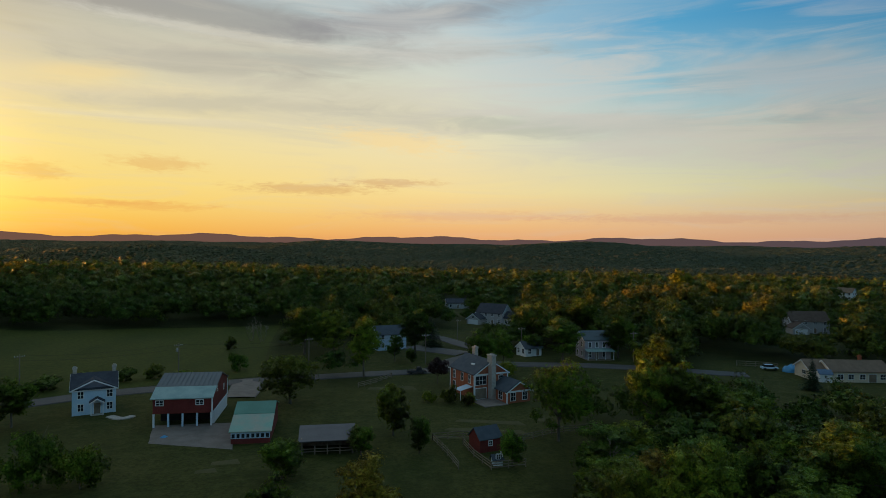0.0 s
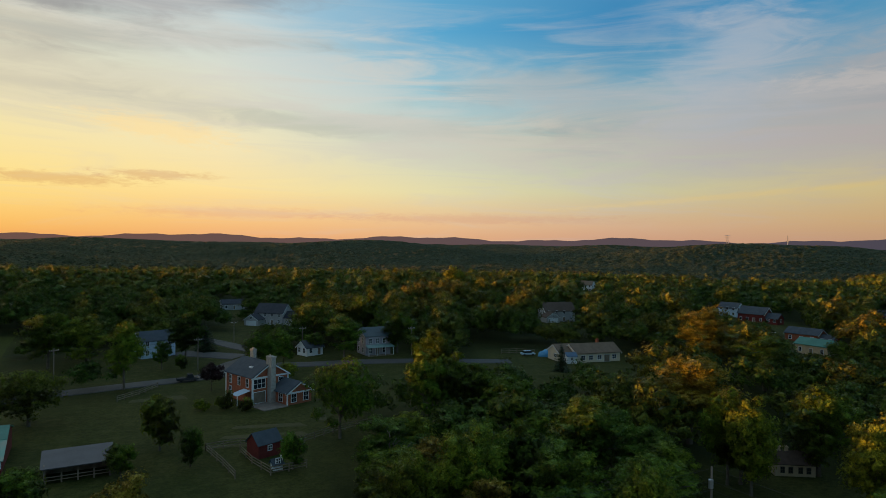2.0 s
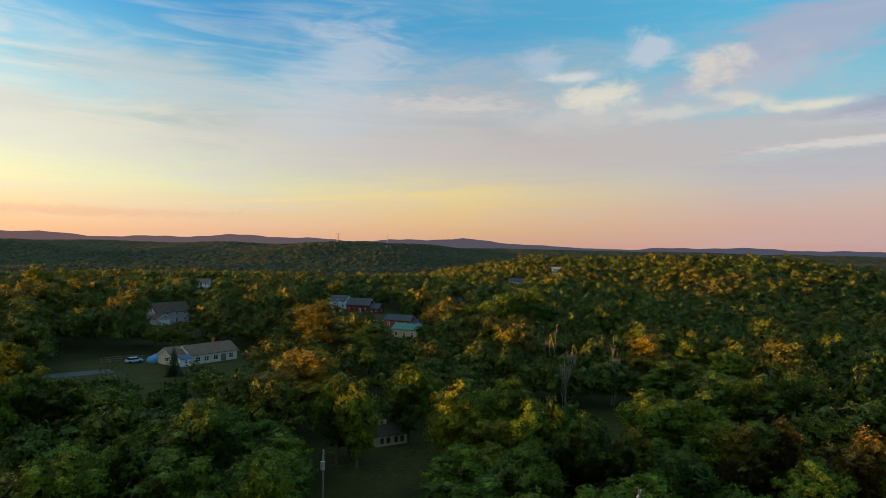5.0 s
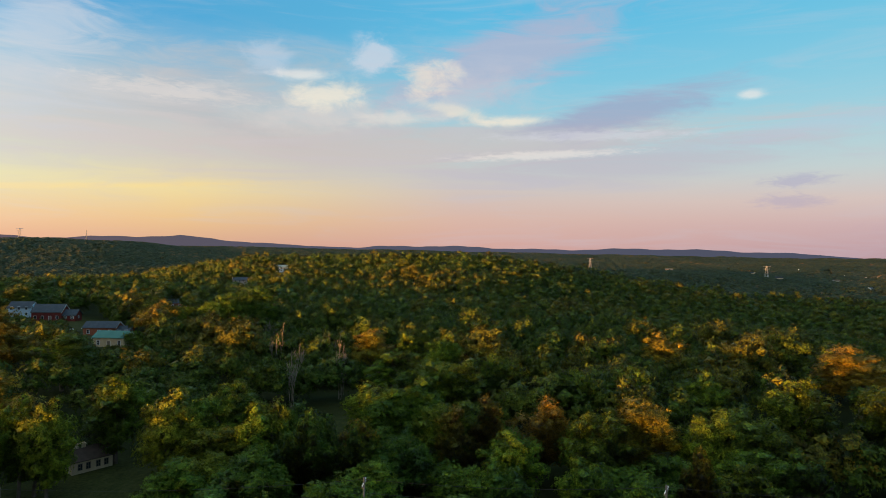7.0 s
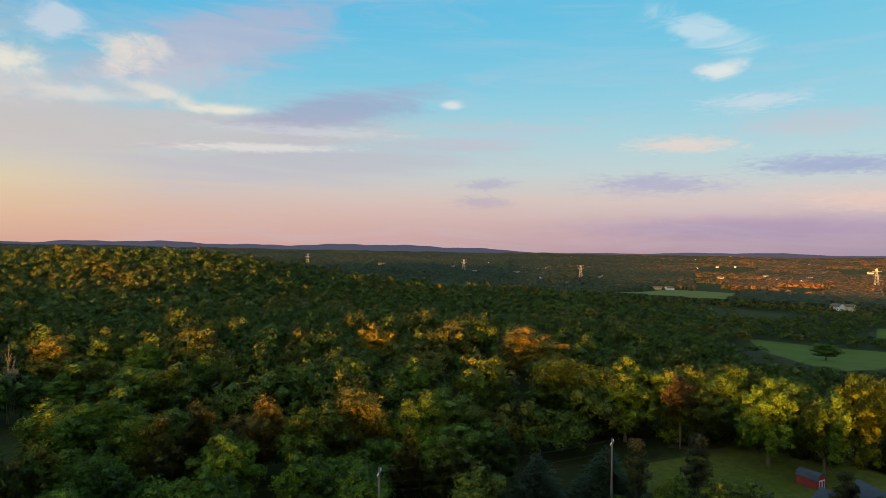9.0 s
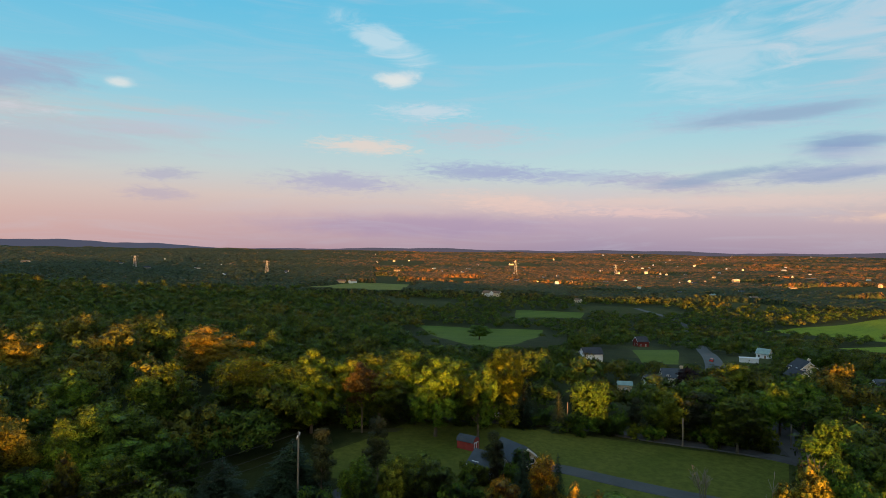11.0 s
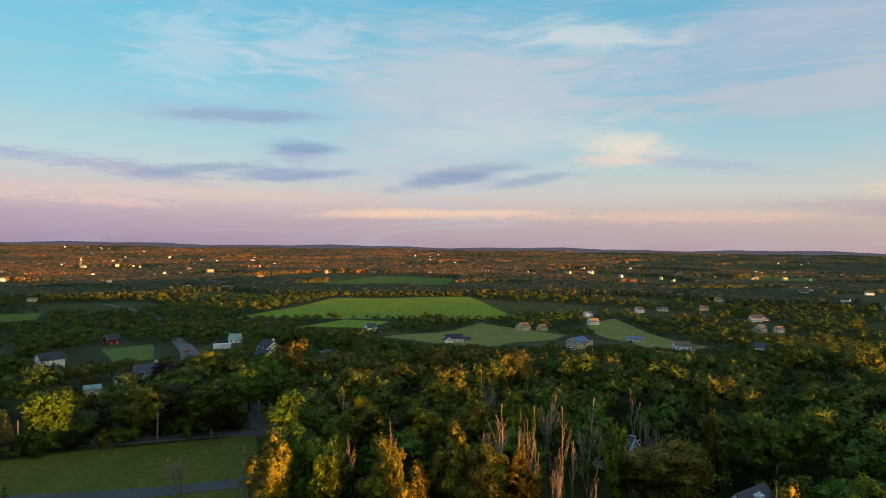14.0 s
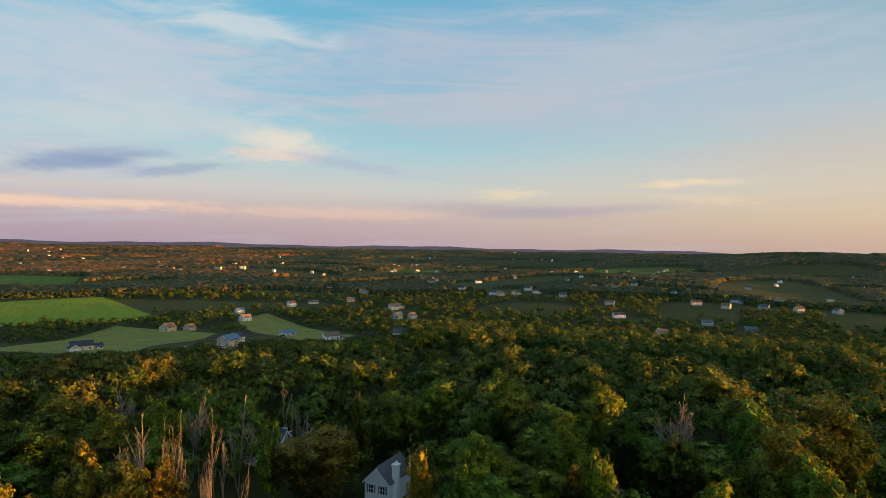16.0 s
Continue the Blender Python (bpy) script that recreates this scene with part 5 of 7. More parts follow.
small_shed("low white trailer shed beside the road", -157.9, 272, 8, 9, 3, 2.6, 0.3, M_white, M_white)
plain_house("small white house with rounded grey roof", -159, 312, -20, 7, 6, 3.2, 2.6, M_white, M_pale_roof, 1)
plain_house("cream gabled house with dark roof and chimney", -161.8, 222, -62, 9, 8, 4.6, 3.2, M_cream, M_roof_dark, 2, (0.6, M_cream))
plain_house("cream gabled wing house with dark roof", -161.4, 196, -60, 8, 7, 3.6, 3.0, M_cream, M_roof_dark, 1)
plain_house("small pale house with grey roof in the trees", -167.1, 198, 30, 7, 6, 3.0, 2.4, M_cream, M_roof, 1)
plain_house("white house with tall gable and chimney", -170.7, 465, 35, 10, 8, 4.4, 3.4, M_white, M_roof, 2, (0.5, M_white))
plain_house("cream ranch house with dark roof and front gable", -178.3, 310, 10, 12, 7.5, 3.2, 2.4, M_cream, M_roof_dark, 1, None, 5.0, True)
plain_house("tan gabled house with brown roof", -184.6, 492, 55, 13, 10, 4.2, 4.2, M_tan, M_roof_brown, 2)
plain_house("small tan gabled house beside hedge", -186.3, 498, 52, 10, 8, 3.4, 3.4, M_tan, M_roof_brown, 1)
plain_house("tan house with blue metal roof", -189.5, 277, 48, 10, 9, 4.2, 2.6, M_tan, M_roof_blue, 2)
plain_house("cream house with dark roof", -190.1, 322, 50, 8, 7, 3.6, 2.8, M_cream, M_roof_dark, 1)
plain_house("white house with steep gables", -190.8, 567, 30, 12, 8, 4.2, 3.4, M_white, M_roof_brown, 2)
plain_house("white house with blue roof", -190.3, 630, 30, 10, 8, 4.0, 3.0, M_white, M_roof_blue, 1)
plain_house("low house with blue roof and parked cars", -194.4, 394, 15, 12, 7, 3.0, 1.6, M_grey, M_roof_blue, 1)
plain_house("grey-roofed pale house at the meadow's end", -198.2, 338, 20, 11, 7, 3.4, 2.4, M_white, M_roof_brown, 1, None, 4.0)
plain_house("white house with grey roof in the woods", -204.3, 370, -15, 9, 7, 4.2, 2.8, M_cream, M_roof, 1)
plain_house("white house with steep gable and dark roof", -194.7, 690, 30, 11, 8, 4.6, 3.4, M_white, M_roof_dark, 2)
plain_house("long cream house behind trees", -196.6, 720, 10, 15, 8, 3.4, 2.2, M_cream, M_roof, 1)
plain_house("brown house behind trees", -199.9, 755, 15, 12, 8, 4.4, 2.6, M_tan, M_roof_brown, 2)
plain_house("large white house with dark roof", -203.8, 655, 25, 13, 9, 5.0, 3.2, M_white, M_roof_dark, 2)
plain_house("pale grey house with tall gable", -204.2, 578, 45, 10, 8, 5.2, 3.4, M_grey, M_roof, 2)
plain_house("cream house with gable among yellowing trees", -205.5, 582, 40, 9, 7, 4.4, 3.0, M_cream, M_roof_brown, 2)
plain_house("bright white house far off on the rise", -207.2, 1136, 20, 16, 10, 5.4, 4.0, M_white, M_roof_dark, 2)
plain_house("long dark-roofed white house with gabled end", -224, 628, 20, 15, 9, 4.2, 3.0, M_white, M_roof_dark, 2)
plain_house("white house with tall pale chimney and grey roof", -227.6, 512, 25, 11, 8, 3.6, 3.0, M_cream, M_roof_brown, 1, (-0.7, M_white))
plain_house("blue-grey house with many gables", -231.2, 606, 15, 12, 8, 4.2, 3.0, M_grey, M_roof_steel, 2)
plain_house("low house with blue siding", -234.5, 577, 12, 12, 8, 3.4, 2.0, M_slate_blue, M_roof_steel, 1)

M_ROW = [M_white, M_cream, M_tan, M_grey, M_cream]
R_ROW = [M_roof, M_roof_dark, M_roof_brown]
house_pick = random.Random(8)
for b, d in ((-212.9, 840), (-214.9, 838), (-216.7, 865), (-219.1, 822), (-223.2, 748), (-223.6, 958), (-221.8, 980), (-225.2, 1060), (-230.3, 790), (-232.6, 766),
             (-233.3, 860), (-235.4, 788), (-237.9, 778), (-240.5, 780), (-231.7, 1135), (-207.6, 1215), (-204, 668), (-213.5, 826), (-216, 905), (-210, 930),
             (-201, 880), (-198, 960), (-228.5, 905), (-236.5, 905), (-240, 1010), (-234.2, 1230), (-219.5, 1180), (-211.5, 1120)):
    plain_house("pale two-storey suburban house on the valley slope", b, d, house_pick.uniform(-60, 60), house_pick.uniform(11, 15), house_pick.uniform(8, 9.5), 5.2, house_pick.uniform(2.6, 3.6), house_pick.choice(M_ROW), house_pick.choice(R_ROW), 2, None, house_pick.choice((0.0, 5.0)))
for b, d in ((-122.6, 1215), (-123.6, 1198), (-135.9, 874), (-136.6, 880), (-144, 825), (-152.5, 1120), (-155.1, 1040), (-158.2, 1008), (-153.7, 1440), (-157.3, 1180),
             (-149.2, 1250), (-146.4, 1420), (-141, 1500), (-138.5, 1350), (-133.6, 1600), (-150.8, 1640), (-161, 1300), (-163.4, 1500), (-166, 1700), (-171, 1420),
             (-176.5, 1650), (-181.2, 1500), (-185.5, 1380), (-190.4, 1600), (-147.4, 1900), (-155.6, 1950), (-131, 1850), (-127.6, 1650), (-143, 2150), (-159.5, 2150),
             (-112.6, 1500), (-110.4, 1750), (-117.8, 1620), (-106.5, 1650), (-104.6, 1900), (-168.5, 2300), (-174, 2100), (-180, 2300), (-150, 2400), (-138, 2400)):
    plain_house("far pale building catching the last sun", b, d, house_pick.uniform(-60, 60), house_pick.uniform(9, 17), house_pick.uniform(8, 10), house_pick.uniform(3.5, 5), house_pick.uniform(2, 3.4), house_pick.choice([M_white, M_cream, M_white, M_tan]), house_pick.choice(R_ROW + [M_pale_roof]), 1)


def far_settlement():
    """Hundreds of small gabled houses and sheds strewn over the plain, too far and too many to count."""
    rng = random.Random(31)
    verts, faces, mats = [], [], []
    walls = [M_white, M_cream, M_tan, M_grey, M_roof, M_roof_brown]
    for k in range(380):
        b = rng.uniform(-243, -96)
        d = 1000 * 4.4 ** rng.uniform(0.15, 1.0)
        if rng.random() < 0.45:
            b = rng.choice((-108, -134, -143, -151, -157, -176, -192, -205, -226)) + rng.gauss(0, 2.2)
        x, y, z = at(b, d)
        big = rng.random() < 0.08
        L, D, e, r = rng.uniform(5, 9) * (2.4 if big else 1), rng.uniform(4.5, 6.5), rng.uniform(3.2, 5.4), rng.uniform(1.6, 3.2)
        w = radians(rng.uniform(0, 180))
        c, sn = math.cos(w), math.sin(w)
        z += rng.uniform(-0.5, 2.0)
        o = len(verts)
        for px, py, pz in ((-L, -D, -9), (L, -D, -9), (L, D, -9), (-L, D, -9), (-L, -D, e), (L, -D, e), (L, D, e), (-L, D, e), (-L, 0, e + r), (L, 0, e + r)):
            px, py = px / 2, py / 2
            verts.append((x + px * c - py * sn, y + px * sn + py * c, z + pz))
        faces += [(o, o + 1, o + 5, o + 4), (o + 2, o + 3, o + 7, o + 6), (o + 1, o + 2, o + 6, o + 9, o + 5), (o + 3, o, o + 4, o + 8, o + 7), (o + 4, o + 5, o + 9, o + 8), (o + 6, o + 7, o + 8, o + 9)]
        wall, roof = rng.choice((0, 1, 1, 2, 2, 3)), rng.choice((4, 4, 5, 3))
        mats += [wall] * 4 + [roof] * 2
    me = mesh_of("far_houses", verts, faces, walls[0])
    for m in walls[1:]:
        me.materials.append(m)
    me.polygons.foreach_set("material_index", np.array(mats, dtype=np.int32))
    return tagged(new("far_houses", me), "far pale houses and barns scattered over the plain", "houses", kind="stuff")


far_settlement()
gable_cottage()
plain_house("white house with grey roof hidden behind yellow trees", 167.4, 112, -35, 8, 6, 3.0, 2.8, M_white, M_roof, 2)
OPEN.pop()


ground()
for n, m, l, c in LANDS:
    patch(n, c, m, l)
strip("road_1", [(44, 156), (33, 159), (27.7, 161), (22.2, 161.5), (16.7, 164.5), (7.3, 168.5), (1.1, 172), (-4.2, 182), (-7.6, 181.5), (-13.1, 184), (-18.5, 186), (-26, 190)], 6.2, M_asphalt, "narrow asphalt country road")
strip("road_2", [(1.0, 172), (-1.2, 188), (-3.7, 203), (-1.7, 219), (0.1, 233), (1.8, 244), (4.5, 262)], 5.6, M_asphalt, "asphalt side road with a bend")
strip("road_3", [(-149, 760), (-152.5, 640), (-153.2, 549), (-154, 453), (-155.2, 268), (-155.6, 199), (-158, 160), (-163, 118)], 6.4, M_asphalt, "asphalt road running down into the valley")
strip("driveway_1", [(-141.0, 100), (-143.2, 99.5), (-148.3, 96.5), (-155.7, 94.5), (-163, 96)], 3.6, M_asphalt, "dark asphalt driveway across the lawn")
strip("driveway_2", [(-130, 124), (-134.4, 124), (-143.1, 124), (-150.2, 121), (-157.5, 120.5), (-163, 118)], 3.2, M_asphalt, "dark asphalt lane below the trees")
strip("driveway_3", [(17.2, 166), (17.4, 155), (18.0, 146)], 7.0, M_gravel, "gravel farm drive off the road")
strip("driveway_4", [(-2.0, 199), (0.8, 207), (3.2, 214)], 8.0, M_asphalt, "wide asphalt drive before a white house")
strip("road_4", [(-20, 66), (-33, 62), (-43.5, 68), (-56, 62), (-71, 60), (-86, 60), (-98, 63), (-112, 70), (-124, 88)], 5.4, M_asphalt, "shaded asphalt lane under the trees")
strip("path_1", [(27.9, 139), (27.1, 136), (26.2, 137)], 1.6, M_stone, "pale curved garden path", "path")
patch("yard", [(25.1, 116.5), (24.7, 128), (18.6, 125), (18.4, 108)], M_gravel, "trodden gravel farmyard", "yard", 0.10, 2.0)
patch("court", [(-160.6, 131), (-162.4, 131), (-162.2, 121), (-160.2, 122)], M_asphalt, "parking court of dark asphalt", "pavement", 0.16, 2.0)
for b, d, w, l_ in ((-4.5, 123, 7, 1.3), (-4.2, 117, 8, 1.4), (-1.5, 112, 5, 1.0), (19.0, 102, 2.2, 1.2), (20.6, 99, 1.6, 1.0), (4.5, 151, 6, 2.0), (-9.0, 127, 1.0, 2.0), (-127, 117, 7, 1.6), (-146, 113, 9, 1.3)):
    k = math.degrees(w / d)
    patch("bare_patch", [(b - k, d - l_), (b + k, d - l_ * 0.6), (b + k * 0.9, d + l_ * 0.7), (b - k * 0.8, d + l_)], M_straw, "worn dry patch in the grass", "ground", 0.05, 1.0)


# ---- trees ----
def unit(rng, n):
    v = rng.normal(size=(n, 3))
    return v / np.linalg.norm(v, axis=1)[:, None]


def leaf_tris(rng, centres, normals, size):
    """One small three-cornered leaf spray at each centre, facing about along its normal."""
    n = len(centres)
    t = np.cross(normals, unit(rng, n))
    t /= np.linalg.norm(t, axis=1)[:, None] + 1e-9
    b = np.cross(normals, t)
    s = size * rng.uniform(0.65, 1.3, (n, 1))
    q = np.stack([centres + t * s, centres - t * s * 0.6 + b * s * 0.8 - normals * s * 0.2, centres - t * s * 0.6 - b * s * 0.8 - normals * s * 0.2], 1)
    return q.reshape(-1, 3)


def crown_points(rng, lobes, per, shape, lobe_r, droop=-0.35):
    """Leaf places on the outsides of many lobes that fill an egg of the given half sizes (centre at 0)."""
    d = unit(rng, lobes * 3 + 12)
    d = d[d[:, 2] > droop][:lobes]
    reach = rng.uniform(0.45, 0.86, (len(d), 1))
    reach[: max(2, len(d) // 6)] *= 0.45
    C = d * reach * np.array(shape)
    R = lobe_r * rng.uniform(0.7, 1.25, len(d)) * min(shape[0], shape[1])
    pts, nrm, puf = [], [], []
    for c, r in zip(C, R):
        u = unit(rng, per)
        u = u[u[:, 2] > -0.6]
        p = c + u * (r * rng.uniform(0.62, 1.16, (len(u), 1))) * np.array([1, 1, 0.85])
        inside = np.zeros(len(p), bool)
        for c2, r2 in zip(C, R):
            if c2 is not c:
                inside |= (((p - c2) / np.array([1, 1, 0.85])) ** 2).sum(1) < (0.66 * r2) ** 2
        pts.append(p[~inside])
        nrm.append((u + unit(rng, len(u)) * 0.75 + np.array([0, 0, 0.15]))[~inside])
        puf.append((0.8 * u + 0.7 * p / np.array(shape) + np.array([0, 0, 0.15]))[~inside])
    return np.vstack(pts), unit_of(np.vstack(nrm)), unit_of(np.vstack(puf)), C, R


def unit_of(v):
    return v / (np.linalg.norm(v, axis=1)[:, None] + 1e-9)


# a rough eight-faced block, the dense inside of a lobe
LOBE_V = np.array([(1, 0, 0), (-1, 0, 0), (0, 1, 0), (0, -1, 0), (0, 0, 1), (0, 0, -1)], float)
LOBE_F = np.array([(0, 2, 4), (2, 1, 4), (1, 3, 4), (3, 0, 4), (2, 0, 5), (1, 2, 5), (3, 1, 5), (0, 3, 5)])


def cores(rng, C, R, shape, fill=0.74):
    """The dense, uneven inside of each lobe, with the direction that each corner faces."""
    out, puf = [], []
    for c, r in zip(C, R):
        m = np.array(Euler(rng.uniform(0, 6.3, 3)).to_matrix())
        u = LOBE_V @ m.T
        v = u * rng.uniform(0.7, 1.25, (6, 1)) * (fill * r) * np.array([1, 1, 0.85]) + c
        out.append(v[LOBE_F].reshape(-1, 3))
        puf.append((0.8 * u + 0.7 * v / np.array(shape) + np.array([0, 0, 0.15]))[LOBE_F].reshape(-1, 3))
    return np.vstack(out), unit_of(np.vstack(puf))


def tri_mesh(name, q, material, tint=None, inside=None, puff=None):
    n = len(q) // 3
    me = bpy.data.meshes.new(name)
    me.vertices.add(len(q))
    me.vertices.foreach_set("co", q.astype(np.float32).ravel())
    me.loops.add(len(q))
    me.loops.foreach_set("vertex_index", np.arange(len(q), dtype=np.int32))
    me.polygons.add(n)
    me.polygons.foreach_set("loop_start", np.arange(0, len(q), 3, dtype=np.int32))
    me.update(calc_edges=True)
    for m in material:
        me.materials.append(m)
    if inside is not None:
        me.polygons.foreach_set("material_index", inside.astype(np.int32))
    if puff is not None:
        me.attributes.new("puff", "FLOAT_VECTOR", "POINT").data.foreach_set("vector", puff.astype(np.float32).ravel())
    if tint is not None:
        me.attributes.new("tint", "FLOAT", "POINT").data.foreach_set("value", tint.astype(np.float32))
    return me


def crown_mesh(sprays, puff, inner, inner_puff, material):
    inside = np.concatenate([np.zeros(len(sprays) // 3), np.ones(len(inner) // 3)])
    return tri_mesh("crown", np.vstack([sprays, inner]), material, None, inside, np.vstack([np.repeat(puff, 3, 0), inner_puff]))


def limb(verts, faces, a, b, ra, rb, sides=6, bend=(0, 0, 0), steps=3):
    """A tapering, bent limb from a to b."""
    a, b, bend = Vector(a), Vector(b), Vector(bend)
    o = len(verts)
    for i in range(steps + 1):
        t = i / steps
        p = a.lerp(b, t) + bend * math.sin(t * math.pi)
        d = (b - a).normalized()
        u = d.orthogonal().normalized()
        v = d.cross(u)
        r = ra + (rb - ra) * t
        for k in range(sides):
            w = 2 * math.pi * k / sides
            q = p + (u * math.cos(w) + v * math.sin(w)) * r
            verts.append((q.x, q.y, q.z))
    for i in range(steps):
        for k in range(sides):
            k2 = (k + 1) % sides
            faces.append((o + i * sides + k, o + i * sides + k2, o + (i + 1) * sides + k2, o + (i + 1) * sides + k))
    faces.append(tuple(o + steps * sides + k for k in range(sides)))


def trunk_mesh(rng, h, r, crown_lo, spread, limbs, material=None):
    verts, faces = [], []
    lean = Vector((rng.uniform(-0.03, 0.03) * h, rng.uniform(-0.03, 0.03) * h, 0))
    top = Vector((0, 0, h * 0.8)) + lean
    limb(verts, faces, (0, 0, -0.5), top, r, r * 0.25, 8, (0, 0, 0), 5)
    for k in range(limbs):
        z = rng.uniform(crown_lo * 0.7, h * 0.62)
        w = 2 * math.pi * (k + rng.uniform(-0.3, 0.3)) / limbs
        reach = spread * rng.uniform(0.45, 0.8)
        a = Vector((0, 0, z)) + lean * (z / h)
        b = a + Vector((math.cos(w) * reach, math.sin(w) * reach, reach * rng.uniform(0.5, 1.1)))
        limb(verts, faces, a, b, r * 0.42, r * 0.1, 5, (0, 0, reach * 0.12), 3)
    return mesh_of("trunk", verts, faces, material or M_bark, True)


def make_tree(name, label, seed, h, shape, lobes, per, leaf, lobe_r, material, trunk_r, lo=None, droop=-0.35, limbs=6, category="tree", dense=True):
    """A broadleaf tree h high at the origin: trunk with limbs, crown of leaf sprays."""
    rng = np.random.default_rng(seed)
    pts, nrm, puf, C, R = crown_points(rng, lobes, per, shape, lobe_r, droop)
    core, core_puf = cores(rng, C, R, shape, 0.62 if dense else 0.3)
    centre = h - shape[2] * 0.98
    lift = np.array([0, 0, centre])
    pts = pts + lift
    root = new(name)
    tagged(root, label, category)
    crown = new("crown", crown_mesh(leaf_tris(rng, pts, nrm, leaf), puf, core + lift, core_puf, material))
    crown.parent = root
    t = new("trunk", trunk_mesh(rng, centre + shape[2] * 0.3, trunk_r, lo or centre - shape[2] * 0.6, shape[0], limbs))
    t.parent = root
    return root


def make_conifer(name, label, seed, h, r, tiers, per, leaf, material, lo=0.08):
    rng = np.random.default_rng(seed)
    pts, nrm = [], []
    for i in range(tiers):
        f = i / (tiers - 1)
        z = h * (lo + (0.97 - lo) * f)
        rr = r * (1 - f) ** 0.8 + 0.15
        arms = max(4, int(9 * (1 - f) + 4))
        for k in range(arms):
            w = 2 * math.pi * (k + rng.uniform(-0.3, 0.3)) / arms + i * 0.7
            m = max(3, int(per * (rr / r) + 2))
            s = rng.uniform(0.15, 1.0, m) * rr * rng.uniform(0.75, 1.12)
            p = np.stack([np.cos(w) * s, np.sin(w) * s, z - s * 0.22 + rng.normal(0, 0.12, m)], -1)
            p[:, :2] += rng.normal(0, 0.16 * rr ** 0.5, (m, 2))
            pts.append(p)
            nn = np.stack([np.cos(w) * np.full(m, 0.45), np.sin(w) * np.full(m, 0.45), np.full(m, 0.9)], -1) + unit(rng, m) * 0.55
            nrm.append(nn)
    pts, nrm = np.vstack(pts), np.vstack(nrm)
    nrm /= np.linalg.norm(nrm, axis=1)[:, None]
    root = tagged(new(name), label, "tree")
    new("crown", tri_mesh("crown", leaf_tris(rng, pts, nrm, leaf), material, None, None, np.repeat(unit_of(nrm * np.array([1.6, 1.6, 0.8])), 3, 0))).parent = root
    verts, faces = [], []
    limb(verts, faces, (0, 0, -0.5), (0, 0, h * 0.95), r * 0.09 + 0.05, 0.04, 7, (0, 0, 0), 4)
    new("trunk", mesh_of("trunk", verts, faces, M_bark, True)).parent = root
    return root


def make_bare(name, label, seed, h, stems, material, spread=0.35):
    rng = np.random.default_rng(seed)
    root = tagged(new(name), label, "tree")
    for s in range(stems):
        verts, faces = [], []
        w = rng.uniform(0, 2 * math.pi)
        a = Vector((rng.normal(0, 0.5), rng.normal(0, 0.5), -0.4))
        hh = h * rng.uniform(0.7, 1.0)
        b = a + Vector((math.cos(w) * hh * spread * 0.5, math.sin(w) * hh * spread * 0.5, hh))
        r = 0.12 * rng.uniform(0.7, 1.2)
        limb(verts, faces, a, b, r, 0.04, 6, (rng.normal(0, 0.4), rng.normal(0, 0.4), 0), 5)
        for k in range(11):
            f = rng.uniform(0.4, 0.95)
            p = a.lerp(b, f)
            ww = rng.uniform(0, 2 * math.pi)
            ln = hh * (1.05 - f) * rng.uniform(0.3, 0.6)
            q = p + Vector((math.cos(ww) * ln * 0.6, math.sin(ww) * ln * 0.6, ln))
            limb(verts, faces, p, q, r * 0.4, 0.03, 4, (0, 0, ln * 0.08), 2)
            for j in range(2):
                p2 = p.lerp(q, rng.uniform(0.4, 0.9))
                q2 = p2 + Vector((rng.normal(0, 0.5), rng.normal(0, 0.5), rng.uniform(0.4, 1.2))) * (ln * 0.35)
                limb(verts, faces, p2, q2, 0.04, 0.015, 3, (0, 0, 0), 1)
        new("stem", mesh_of("stem", verts, faces, material, True)).parent = root
    return root


KINDS = {}
LIME = leaves("lime_leaves", (0.20, 0.25, 0.03), (0.22, 0.27, 0.03), (0.24, 0.28, 0.035))
CEDAR = leaves("cedar_leaves", (0.045, 0.060, 0.022), (0.055, 0.066, 0.024), (0.070, 0.072, 0.026))
RUST = leaves("rust_leaves", (0.085, 0.072, 0.020), (0.095, 0.076, 0.020), (0.105, 0.08, 0.022))
